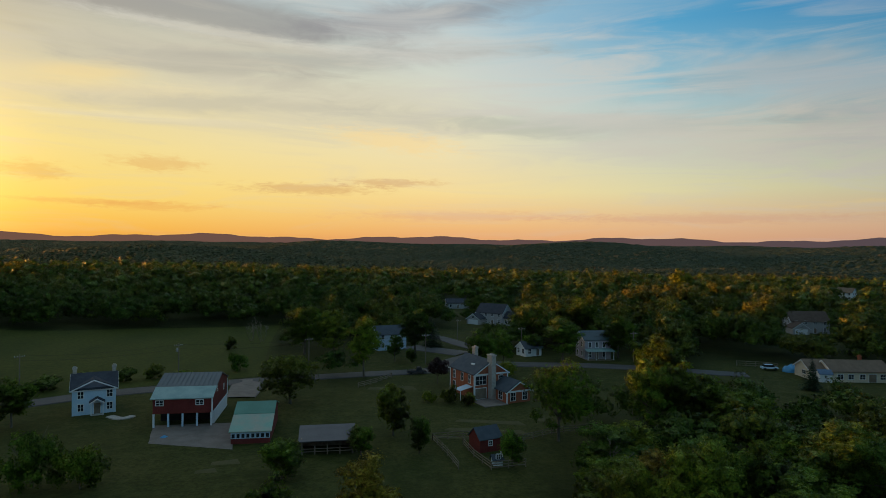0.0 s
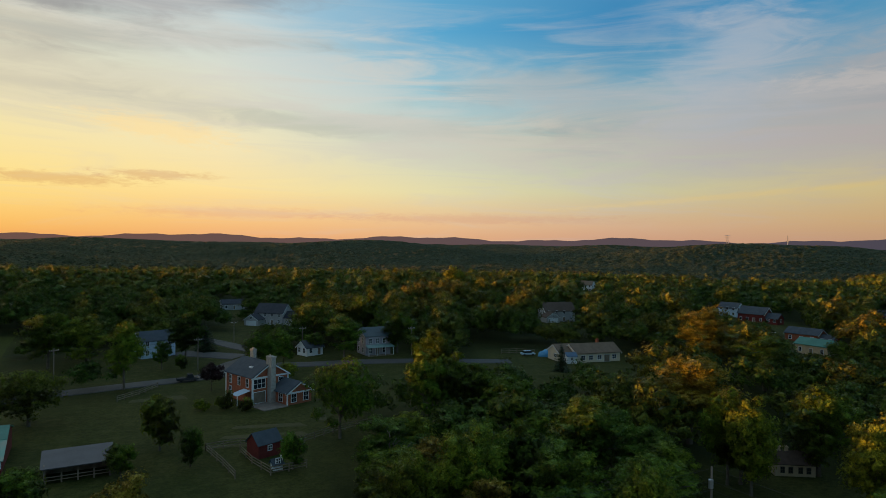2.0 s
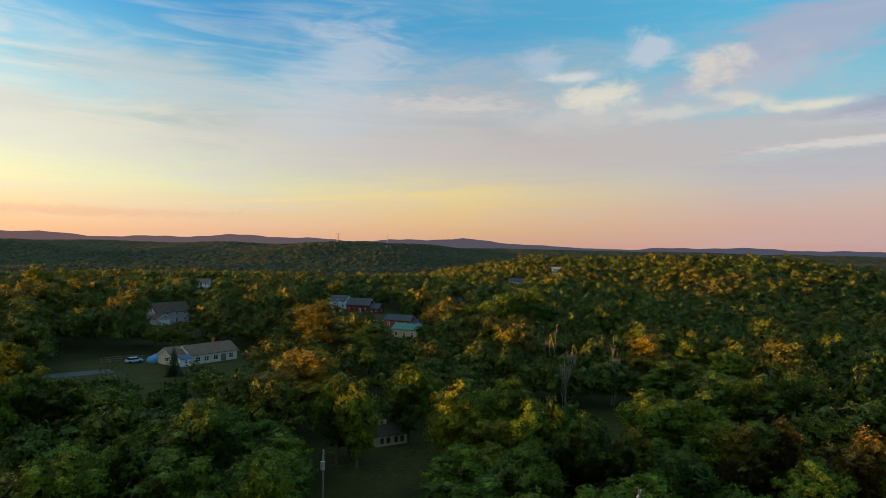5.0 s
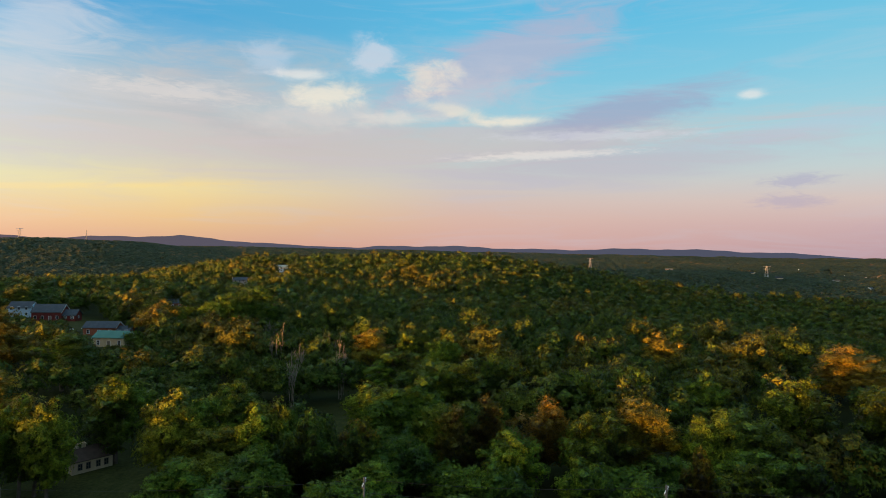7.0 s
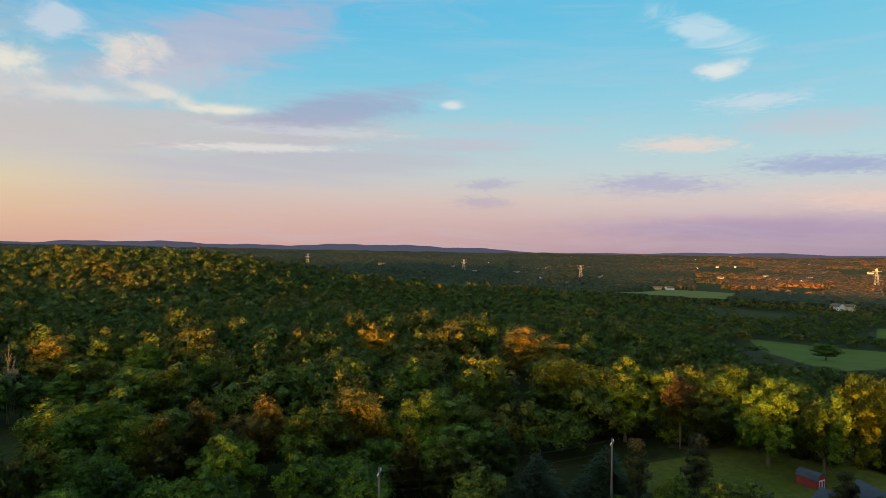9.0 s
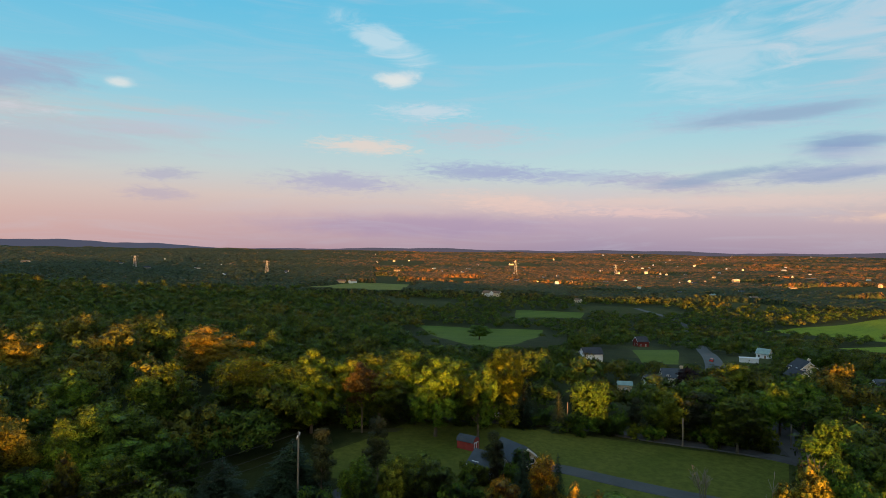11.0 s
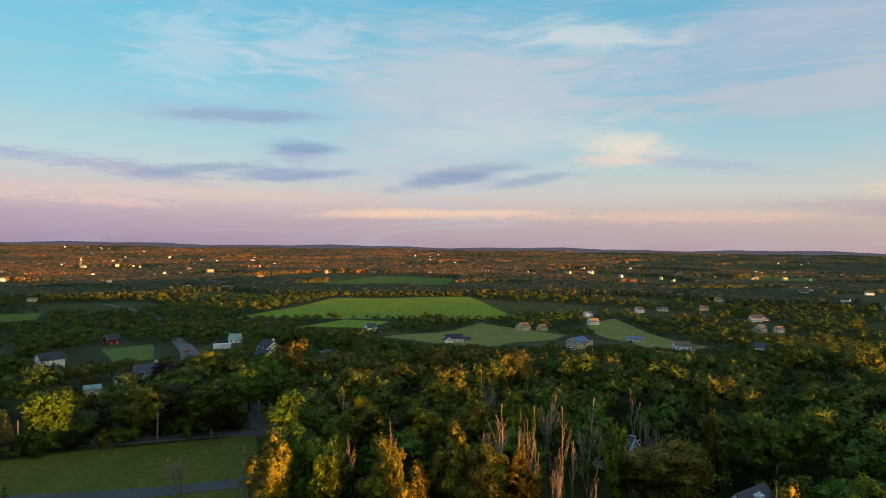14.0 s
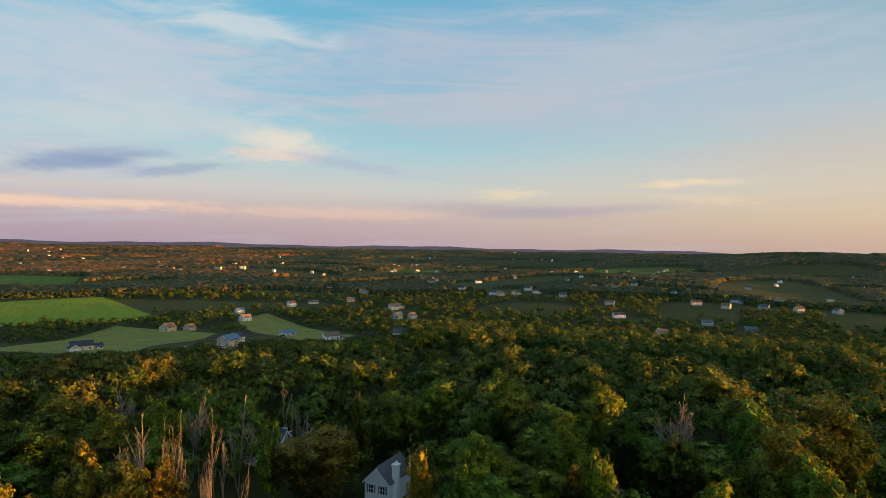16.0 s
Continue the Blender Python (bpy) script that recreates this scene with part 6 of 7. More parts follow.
# near trees carry more and smaller sprays than those beyond a hundred metres
for far, few, big in (("", 3.0, 0.78), ("_far", 1.5, 1.05)):
    def n_of(n):
        return max(6, int(n * few))

    for k, seed in enumerate((1, 2, 3)):
        KINDS["oak" + far, k] = make_tree("tree", "broad green oak with a lobed rounded crown", seed, 15, (6.0, 5.7, 6.7), 66, n_of(46), 0.46 * big, 0.27, M_leaf, 0.36, droop=-0.96)
    for k, seed in enumerate((4, 5, 6)):
        KINDS["ash" + far, k] = make_tree("tree", "tall green ash with a narrow uneven crown", seed, 17, (4.4, 4.6, 7.8), 62, n_of(44), 0.42 * big, 0.31, M_leaf, 0.28, droop=-0.97)
    for k, seed in enumerate((7, 8)):
        KINDS["gold" + far, k] = make_tree("tree", "golden maple with dense lobed foliage", seed, 16, (5.0, 4.8, 7.0), 62, n_of(46), 0.42 * big, 0.29, M_leaf_gold, 0.32, droop=-0.97)
    for k, seed in enumerate((27, 28)):
        KINDS["gold_green" + far, k] = make_tree("tree", "olive-yellow maple with dense lobed foliage", seed, 16, (5.0, 4.8, 7.0), 62, n_of(46), 0.42 * big, 0.29, M_leaf_olive, 0.32, droop=-0.97)
    KINDS["round" + far, 0] = make_tree("tree", "dark green dense round-headed shade tree", 9, 10, (4.6, 4.6, 4.7), 50, n_of(48), 0.40 * big, 0.32, M_leaf, 0.26, droop=-0.98)
    KINDS["willow" + far, 0] = make_tree("tree", "wide olive-green tree with loose airy foliage", 11, 12, (6.6, 6.2, 5.8), 72, n_of(48), 0.44 * big, 0.26, M_leaf, 0.34, droop=-0.9, limbs=9, dense=False)
    KINDS["cedar" + far, 0] = make_tree("tree", "narrow olive-green upright cedar", 17, 8, (1.7, 1.7, 3.9), 36, n_of(40), 0.24 * big, 0.42, CEDAR, 0.14, droop=-0.95)
    KINDS["spruce" + far, 0] = make_conifer("tree", "dark green spruce with layered branches", 15, 14, 3.6, 17, n_of(22), 0.34 * big, M_leaf_needle)
    KINDS["bare" + far, 0] = make_bare("tree", "leafless pale dead tree with forked stems", 19, 14, 3, M_dead)
    KINDS["bare" + far, 1] = make_bare("tree", "leafless pale dead tree with forked stems", 20, 13, 5, M_dead, 0.5)
    KINDS["hedge" + far, 0] = make_tree("shrub", "low dark overgrown hedge bush", 14, 3.6, (3.4, 2.6, 1.9), 26, n_of(36), 0.32 * big, 0.34, M_leaf, 0.10, droop=-0.9, limbs=5, category="shrub")
    KINDS["shrub" + far, 0] = make_tree("shrub", "dark green rounded garden shrub", 12, 2.6, (1.7, 1.6, 1.4), 18, n_of(36), 0.22 * big, 0.42, M_leaf, 0.08, droop=-0.9, limbs=4, category="shrub")
KINDS["purple_far", 0] = make_tree("tree", "dark purple-leaved plum tree", 10, 9, (4.6, 4.3, 3.8), 40, 60, 0.45, 0.32, M_leaf_purple, 0.22, droop=-0.5)
KINDS["pale_far", 0] = make_tree("shrub", "bright yellow-green garden shrub", 13, 2.8, (2.0, 1.9, 1.5), 20, 60, 0.25, 0.40, LIME, 0.08, droop=-0.9, limbs=4, category="shrub")
KINDS["rust_far", 0] = make_tree("tree", "rust-brown tree with dying leaves", 18, 14, (3.2, 3.2, 5.6), 40, 70, 0.40, 0.34, RUST, 0.22, droop=-0.8)
HEIGHT = {"gold_green": 16, "oak": 15, "ash": 17, "gold": 16, "round": 10, "purple": 9, "willow": 12, "shrub": 2.6, "pale": 2.8, "hedge": 3.6, "spruce": 14, "cedar": 8, "rust": 14, "bare": 13.5}
WIDTH = {"gold_green": 5, "oak": 6, "ash": 4.4, "gold": 5, "round": 4.8, "purple": 4.6, "willow": 6.6, "shrub": 1.7, "pale": 2, "hedge": 3.4, "spruce": 3.6, "cedar": 1.7, "rust": 3.4, "bare": 3}
pick = random.Random(5)
PLANTED = []
_used = set()


def plant(kind, b, d, h, r, group=""):
    """A tree of a kind at a bearing and distance, h high, with a crown r in radius."""
    full = kind + "_far" if d > 104 or (kind, 0) not in KINDS else kind
    key = pick.choice([k for k in KINDS if k[0] == full])
    x, y, z = at(b, d)
    s, w = h / HEIGHT[kind], r / WIDTH[kind]
    m = pose(x, y, z, 0, 0, pick.uniform(0, 360)) @ Matrix.Diagonal((w, w, s, 1))
    if key in _used:
        ob = copy_thing(KINDS[key], m)
        ob.matrix_basis = m
    else:
        _used.add(key)
        ob = KINDS[key]
        ob.matrix_basis = m
    PLANTED.append((x, y, r))
    return ob


plant("willow", 13.6, 138.0, 11.2, 7.5)
plant("round", 4.4, 112.5, 9.2, 3.7)
plant("round", 2.0, 103.0, 6.0, 2.2)
plant("round", 7.3, 101.5, 5.1, 2.5)
plant("round", 14.2, 93.0, 5.7, 3.7)
plant("gold", 6.7, 66.5, 12.0, 4.2)
plant("oak", 15.2, 65.5, 11.0, 3.1)
plant("hedge", 33.1, 103.0, 7.3, 4.7)
plant("hedge", 30.0, 99.0, 5.9, 4.2)
plant("oak", 34.5, 140.5, 9.6, 4.4)
plant("oak", 12.4, 203.0, 15.7, 7.2)
plant("ash", 9.8, 197.5, 15.3, 5.6)
plant("ash", 7.1, 165.0, 17.1, 4.7)
plant("oak", 2.5, 199.0, 14.8, 5.7)
plant("spruce", 0.9, 214.0, 10.0, 3.9)
plant("ash", 4.3, 187.5, 8.4, 2.7)
plant("hedge", 18.6, 213.5, 4.2, 2.4)
plant("hedge", 18.1, 179.0, 4.9, 3.1)
plant("bare", 17.0, 230.0, 7.9, 2.8)
plant("bare", 16.1, 229.5, 8.9, 2.8)
plant("hedge", 32.3, 171.0, 3.1, 4.6)
plant("hedge", 29.3, 174.0, 2.6, 4.4)
plant("hedge", 26.8, 173.0, 3.3, 3.5)
plant("hedge", 24.6, 174.0, 3.5, 3.1)
plant("hedge", 22.4, 173.5, 1.9, 2.9)
plant("purple", 0.4, 155.5, 6.6, 3.1)
plant("shrub", -0.7, 136.5, 4.2, 2.0)
plant("pale", -2.5, 135.0, 2.9, 1.7)
plant("shrub", 1.1, 137.5, 2.7, 1.5)
plant("willow", -10.6, 113.5, 15.0, 6.6)
plant("round", -6.5, 98.5, 5.9, 2.2)
plant("round", 2.8, 183.5, 4.6, 2.0)
plant("round", -5.8, 162.0, 4.6, 3.2)
plant("round", -8.1, 199.0, 6.7, 4.4)
plant("spruce", -30.6, 177.5, 7.8, 2.6)
plant("round", -52.2, 221.0, 8.2, 4.6)
plant("bare", -58.4, 218.0, 9.0, 4.0)
plant("bare", -62.8, 229.5, 10.4, 4.8)
plant("bare", -65.4, 158.0, 14.0, 2.0)
plant("bare", -68.4, 168.5, 15.0, 1.8)
plant("bare", -69.3, 148.0, 15.0, 1.6)
plant("bare", -60.1, 222.5, 10.0, 2.9)
plant("bare", -65.0, 134.5, 15.0, 1.9)
plant("bare", -69.2, 143.5, 15.0, 2.0)
plant("bare", -63.5, 171.0, 15.0, 2.1)
plant("purple", -153.3, 163.0, 7.0, 4.3)
plant("oak", -18.9, 135.0, 17.4, 6.6)
plant("oak", -18.6, 120.0, 15.1, 5.4)
plant("oak", -20.9, 121.0, 14.4, 5.9)
plant("oak", -23.0, 119.0, 13.1, 5.9)
plant("oak", -26.1, 114.0, 11.4, 6.5)
plant("oak", -12.5, 225.0, 17.0, 6.7)
plant("oak", -15.7, 200.0, 13.8, 6.2)
plant("oak", -8.2, 220.0, 15.1, 8.0)
plant("ash", -10.9, 190.0, 13.4, 5.6)
plant("oak", -20.8, 420.0, 22.2, 8.6)
plant("oak", -3.6, 172.0, 11.5, 5.2)
plant("ash", -5.6, 176.0, 11.5, 3.2)
plant("oak", -33.1, 92.0, 13.9, 8.5)
plant("oak", -22.3, 74.0, 13.9, 5.7)
plant("oak", -26.8, 76.5, 14.0, 4.7)
plant("oak", -16.6, 65.5, 12.9, 3.9)
plant("oak", -38.1, 69.5, 11.9, 4.0)
plant("oak", -30.9, 72.5, 11.9, 6.2)
plant("gold", -41.4, 118.0, 15.4, 9.6)
plant("gold", -42.8, 180.0, 19.0, 9.6)
plant("ash", -47.1, 170.0, 14.3, 7.2)
plant("oak", -50.9, 110.0, 14.4, 6.5)
plant("oak", -45.4, 101.0, 11.7, 5.2)
plant("oak", -62.7, 89.5, 12.9, 4.9)
plant("oak", -65.9, 82.5, 12.0, 5.3)
plant("oak", -61.5, 79.0, 9.9, 5.3)
plant("oak", -59.2, 236.0, 19.9, 9.9)
plant("oak", -61.3, 245.0, 21.9, 11.2)
plant("gold", -54.7, 260.0, 16.3, 6.3)
plant("round", -56.4, 250.0, 13.6, 4.7)
plant("gold", -51.7, 330.0, 17.0, 7.0)
plant("gold_green", -53.4, 325.0, 16.0, 6.5)
plant("gold_green", -44.2, 385.0, 16.0, 7.0)
plant("oak", -37.9, 350.0, 15.6, 8.8)
plant("oak", -55.0, 96.0, 14.0, 5.0)
plant("oak", -59.7, 98.5, 14.4, 6.4)
plant("oak", -63.8, 89.5, 13.5, 3.8)
plant("oak", -65.8, 80.5, 12.9, 2.9)
plant("oak", -71.1, 79.5, 12.9, 3.5)
plant("oak", -61.8, 75.5, 11.0, 5.9)
plant("oak", -44.4, 100.0, 14.4, 4.5)
plant("oak", -46.2, 97.0, 14.1, 4.5)
plant("gold", -72.1, 170.0, 12.9, 7.3)
plant("ash", -73.6, 142.0, 11.6, 6.0)
plant("oak", -77.2, 128.0, 12.3, 8.3)
plant("oak", -74.7, 102.0, 12.2, 7.4)
plant("oak", -67.1, 88.0, 11.9, 4.0)
plant("oak", -74.2, 78.0, 10.9, 4.9)
plant("oak", -79.3, 95.0, 11.9, 5.9)
plant("gold", -71.8, 165.5, 13.0, 6.0)
plant("ash", -75.0, 168.0, 13.0, 4.1)
plant("oak", -78.5, 159.5, 13.0, 6.2)
plant("oak", -80.1, 122.0, 13.0, 5.7)
plant("willow", -83.8, 129.5, 13.5, 5.6)
plant("oak", -75.3, 137.0, 12.5, 5.2)
plant("oak", -72.4, 107.0, 11.9, 6.6)
plant("gold", -79.5, 87.5, 12.4, 3.4)
plant("gold", -82.6, 92.5, 13.0, 3.2)
plant("gold", -87.1, 93.5, 13.5, 5.2)
plant("gold", -96.1, 93.5, 13.9, 6.7)
plant("gold", -100.5, 77.5, 12.4, 2.2)
plant("gold", -71.1, 84.0, 11.9, 3.4)
plant("oak", -101.9, 94.0, 13.4, 5.4)
plant("oak", -89.8, 118.0, 13.0, 5.8)
plant("oak", -94.7, 125.0, 13.0, 5.3)
plant("gold", -97.8, 175.0, 14.8, 6.4)
plant("oak", -101.1, 130.0, 12.0, 4.8)
plant("oak", -108.1, 114.0, 15.3, 6.5)
plant("gold", -112.1, 160.0, 16.7, 9.6)
plant("oak", -114.6, 116.0, 15.2, 6.9)
plant("oak", -120.1, 126.0, 14.5, 6.2)
plant("oak", -120.1, 117.0, 12.9, 6.2)
plant("rust", -124.6, 116.0, 14.1, 3.4)
plant("oak", -126.2, 118.0, 11.1, 6.3)
plant("oak", -131.3, 113.0, 14.9, 6.4)
plant("oak", -135.2, 112.0, 13.4, 4.5)
plant("oak", -137.7, 125.0, 14.5, 4.9)
plant("oak", -104.9, 98.0, 12.5, 6.7)
plant("oak", -108.6, 86.0, 10.9, 3.9)
plant("spruce", -112.6, 84.0, 7.5, 4.9)
plant("spruce", -118.5, 88.0, 8.0, 5.6)
plant("cedar", -121.2, 93.0, 7.7, 1.5)
plant("cedar", -126.1, 92.0, 9.4, 2.2)
plant("gold_green", -107.6, 70.5, 10.0, 3.8)
plant("gold_green", -127.6, 78.5, 8.9, 2.2)
plant("gold_green", -129.9, 79.5, 8.4, 3.1)
plant("oak", -76.1, 104.0, 13.0, 5.7)
plant("oak", -92.5, 88.0, 12.5, 5.4)
plant("oak", -84.8, 82.5, 11.4, 4.9)
plant("oak", -75.3, 82.0, 10.9, 4.5)
plant("oak", -91.5, 74.0, 10.5, 4.3)
plant("oak", -96.5, 71.0, 9.9, 4.5)
plant("oak", -104.2, 78.5, 10.9, 4.1)
plant("oak", -83.9, 72.0, 9.9, 4.4)
plant("oak", -135.2, 372.0, 9.0, 8.0)
plant("spruce", -139.3, 121.0, 8.3, 2.7)
plant("spruce", -142.4, 120.0, 7.6, 2.2)
plant("oak", -136.9, 126.0, 11.5, 5.5)
plant("willow", -145.2, 123.0, 10.3, 5.6)
plant("cedar", -149.0, 121.0, 7.4, 1.8)
plant("oak", -151.3, 121.0, 9.3, 4.3)
plant("cedar", -154.3, 122.0, 9.2, 3.4)
plant("oak", -157.1, 119.0, 10.4, 4.9)
plant("cedar", -121.0, 86.0, 9.8, 1.7)
plant("gold", -141.3, 70.0, 11.4, 2.6)
plant("gold", -137.4, 64.5, 10.8, 3.0)
plant("gold", -144.3, 66.5, 10.5, 1.8)
plant("gold", -146.0, 65.5, 10.4, 2.1)
plant("gold_green", -131.2, 74.5, 9.9, 3.0)
plant("gold_green", -127.3, 76.5, 9.4, 2.0)
plant("spruce", -139.3, 86.0, 7.8, 2.2)
plant("cedar", -137.0, 88.0, 7.4, 1.1)
plant("spruce", -142.4, 85.0, 7.4, 1.4)
plant("oak", -150.8, 68.0, 9.0, 2.9)
plant("oak", -124.3, 76.0, 9.0, 3.1)
plant("oak", -134.1, 70.0, 9.0, 2.8)
plant("gold", -161.8, 76.0, 13.0, 3.1)
plant("gold", -172.0, 71.0, 12.9, 3.1)
plant("gold", -174.6, 66.0, 12.0, 2.4)
plant("gold", -178.1, 76.0, 13.5, 2.5)
plant("gold", 178.7, 72.0, 12.0, 3.5)
plant("gold", 175.4, 73.0, 12.0, 1.7)
plant("oak", -164.5, 79.5, 13.0, 4.3)
plant("oak", -167.6, 73.0, 12.4, 3.0)
plant("ash", -164.1, 96.0, 13.4, 4.1)
plant("oak", -170.0, 90.5, 13.5, 5.0)
plant("ash", -175.5, 88.5, 12.9, 4.3)
plant("ash", 179.8, 92.0, 12.9, 4.3)
plant("oak", 176.2, 99.5, 13.5, 4.5)
plant("bare", -154.8, 92.0, 7.4, 1.9)
plant("bare", -160.0, 80.0, 9.3, 2.1)
plant("bare", -169.1, 79.0, 13.9, 1.0)
plant("bare", -173.2, 74.5, 13.9, 0.9)
plant("bare", -179.1, 120.0, 10.7, 2.2)
plant("bare", 178.3, 118.0, 12.0, 2.1)
plant("bare", 175.6, 75.5, 14.9, 0.7)
plant("bare", 174.2, 75.0, 15.0, 1.0)
plant("bare", 172.2, 76.5, 13.9, 0.8)
plant("gold", -178.3, 77.5, 12.9, 2.7)
plant("gold", 178.7, 71.0, 12.5, 2.9)
plant("gold", 175.1, 69.5, 12.4, 2.2)
plant("gold", 163.2, 88.5, 13.9, 6.9)
plant("oak", 166.9, 88.0, 14.0, 1.9)
plant("gold", 159.3, 99.5, 15.0, 2.0)
plant("gold", 153.1, 70.5, 13.4, 2.4)
plant("bare", 175.6, 76.0, 15.0, 0.9)
plant("bare", 174.4, 78.0, 15.9, 0.9)
plant("bare", 172.2, 70.5, 14.9, 1.1)
plant("bare", 171.0, 81.5, 15.9, 1.3)
plant("bare", 169.2, 66.5, 13.0, 0.7)
plant("bare", 154.5, 68.5, 14.9, 0.3)
plant("bare", 165.1, 110.0, 15.0, 1.8)
plant("bare", -179.1, 120.0, 11.1, 1.9)
plant("bare", 178.4, 118.0, 12.0, 2.3)
plant("gold_green", 120.3, 92.0, 17.1, 6.2)
plant("gold_green", 123.2, 82.0, 15.3, 4.7)
plant("gold_green", 127.7, 122.0, 15.1, 5.7)
plant("gold_green", 139.6, 69.0, 11.9, 1.9)
plant("oak", 131.0, 78.0, 13.0, 3.9)
plant("oak", 137.3, 105.0, 13.4, 4.1)
plant("oak", 145.7, 98.0, 13.4, 5.3)
plant("oak", 146.1, 118.0, 12.9, 5.0)
plant("oak", 135.3, 85.0, 13.5, 3.7)
plant("oak", 125.3, 98.0, 13.9, 4.0)
plant("oak", 140.8, 81.5, 13.4, 4.4)
plant("oak", 137.5, 70.5, 12.5, 2.6)
plant("oak", 127.8, 68.0, 11.9, 2.4)
plant("oak", 117.6, 74.5, 11.9, 2.9)
plant("oak", 148.1, 76.0, 13.0, 4.0)
plant("oak", 150.1, 66.0, 12.0, 3.1)
plant("oak", 120.9, 80.0, 12.4, 3.6)
plant("bare", 131.9, 100.0, 13.4, 3.5)
plant("bare", 130.6, 100.0, 12.8, 2.6)
plant("oak", -174.5, 90.5, 13.0, 3.5)
plant("ash", -176.7, 100.0, 13.5, 3.9)
plant("oak", 173.0, 110.0, 12.0, 4.8)
plant("oak", 169.3, 108.0, 12.1, 4.8)
plant("oak", 155.9, 108.0, 13.2, 5.6)
plant("oak", 151.8, 112.0, 13.2, 5.8)


# shrubs and young trees along the near side of the lawn
edge = random.Random(21)
for k in range(9):
    b = -117 - k * 4.1 + edge.uniform(-0.5, 0.5)
    kind = edge.choice(["oak", "round", "oak", "round", "cedar", "willow", "gold"])
    plant(kind, b, edge.uniform(62, 72), edge.uniform(7.0, 8.8), 1.5 if kind == "cedar" else edge.uniform(2.3, 3.4))
for k in range(30):
    plant(edge.choice(["hedge", "hedge", "shrub"]), -118 - k * 1.4 + edge.uniform(-0.5, 0.5), edge.uniform(119, 124), edge.uniform(2.6, 4.4), edge.uniform(2.2, 3.4))
for b, d, h, r in ((-160.2, 134, 10.5, 5.0), (-158.4, 127, 10.0, 4.6), (-161.8, 141, 11, 5.0), (-157.2, 150, 11, 5.2), (-156.2, 126, 9.5, 4.2), (-163.4, 126, 10.5, 4.6), (-154.8, 128, 9.5, 3.8)):
    plant("oak", b, d, h, r)
for k in range(8):
    plant("bare", -164 - k * 4.6 + edge.uniform(-0.9, 0.9), edge.uniform(62, 112), edge.uniform(12.5, 15.5), edge.uniform(2.2, 3.2))
for k in range(9):
    plant(edge.choice(["oak", "oak", "round"]), -117.5 - k * 1.9 + edge.uniform(-0.4, 0.4), edge.uniform(119, 131), edge.uniform(11, 13.2), edge.uniform(5.2, 6.4))
for kind, b, d, h, r in (("cedar", -136.6, 94, 7.0, 1.5), ("cedar", -137.1, 93, 5.6, 1.2), ("round", -139.2, 93, 5.2, 1.7), ("hedge", -137.9, 91, 3.2, 2.4), ("shrub", -140.6, 92, 4.4, 1.6), ("hedge", -135.4, 91, 3.0, 2.2), ("shrub", -134.3, 92, 3.0, 1.6)):
    plant(kind, b, d, h, r)


def free_of(x, y, room):
    return all((x - px) ** 2 + (y - py) ** 2 > (room + 0.55 * pr) ** 2 for px, py, pr in PLANTED)


SIGHTS = DWELLINGS[:]
for _, _, _, corners in LANDS:
    q = np.array([at(b, d)[:2] for b, d in corners])
    wide = max(np.linalg.norm(q[0] - q[1]), np.linalg.norm(q[1] - q[2]), np.linalg.norm(q[0] - q[2]))
    for u in (0.15, 0.5, 0.85):
        for v in (0.15, 0.5, 0.85):
            x, y = (q[0] * (1 - u) + q[1] * u) * (1 - v) + (q[3] * (1 - u) + q[2] * u) * v
            SIGHTS.append((x, y, float(ground_z(x, y)), min(0.2 * wide, 30)))


def headroom(x, y):
    """How high trees may grow: low scrub below the open views of houses and fields."""
    x, y = np.asarray(x, dtype=float), np.asarray(y, dtype=float)
    room = np.full(x.shape, 40.0)
    g = ground_z(x, y)
    for sx, sy, sz, half in SIGHTS:
        d = math.hypot(sx, sy)
        ux, uy = sx / d, sy / d
        along, across = x * ux + y * uy, np.abs(x * uy - y * ux)
        under = (along > 60) & (along < d - 3) & (across < half * along / d + 1.5)
        room = np.where(under, np.minimum(room, EYE + (sz - EYE) * along / d - g), room)
    return room


# the near wood: single trees between the roads
rng = np.random.default_rng(3)
near_wood, tries = 0, 0
while near_wood < 105 and tries < 9000:
    tries += 1
    b, d = rng.uniform(-252, 48), 54 + 46 * rng.uniform() ** 0.8
    x, y = -d * math.sin(radians(b)), d * math.cos(radians(b))
    if float(openness(x, y)) > 0.15 or not free_of(x, y, 3.0) or b > -15 or (-54 < b < -41 and d < 112) or (-121 < b < -106) or (-166 < b < -117 and 76 < d < 130) or (-211 < b < -185 and d < 100):
        continue
    kind = rng.choice(["oak", "ash", "oak", "ash", "gold", "willow", "bare"], p=[0.32, 0.26, 0.16, 0.14, 0.04, 0.04, 0.04])
    h = rng.uniform(7.0, 11.0) * (0.75 if d < 66 else 1)
    if -168 < b < -117 and d < 80:
        h *= 0.6
    h = min(h, float(headroom(x, y)))
    if h < 5:
        continue
    plant(str(kind), b, d, h, WIDTH[str(kind)] * rng.uniform(0.8, 1.1))
    near_wood += 1


for key, ob in KINDS.items():
    if key not in _used:
        for o in list(ob.children) + [ob]:
            bpy.data.objects.remove(o)


def east_of(a):
    """1 over the valley, 0 over the village and the wooded hill."""
    return smooth(-0.15, -0.5, np.cos(np.radians(a + 15)))


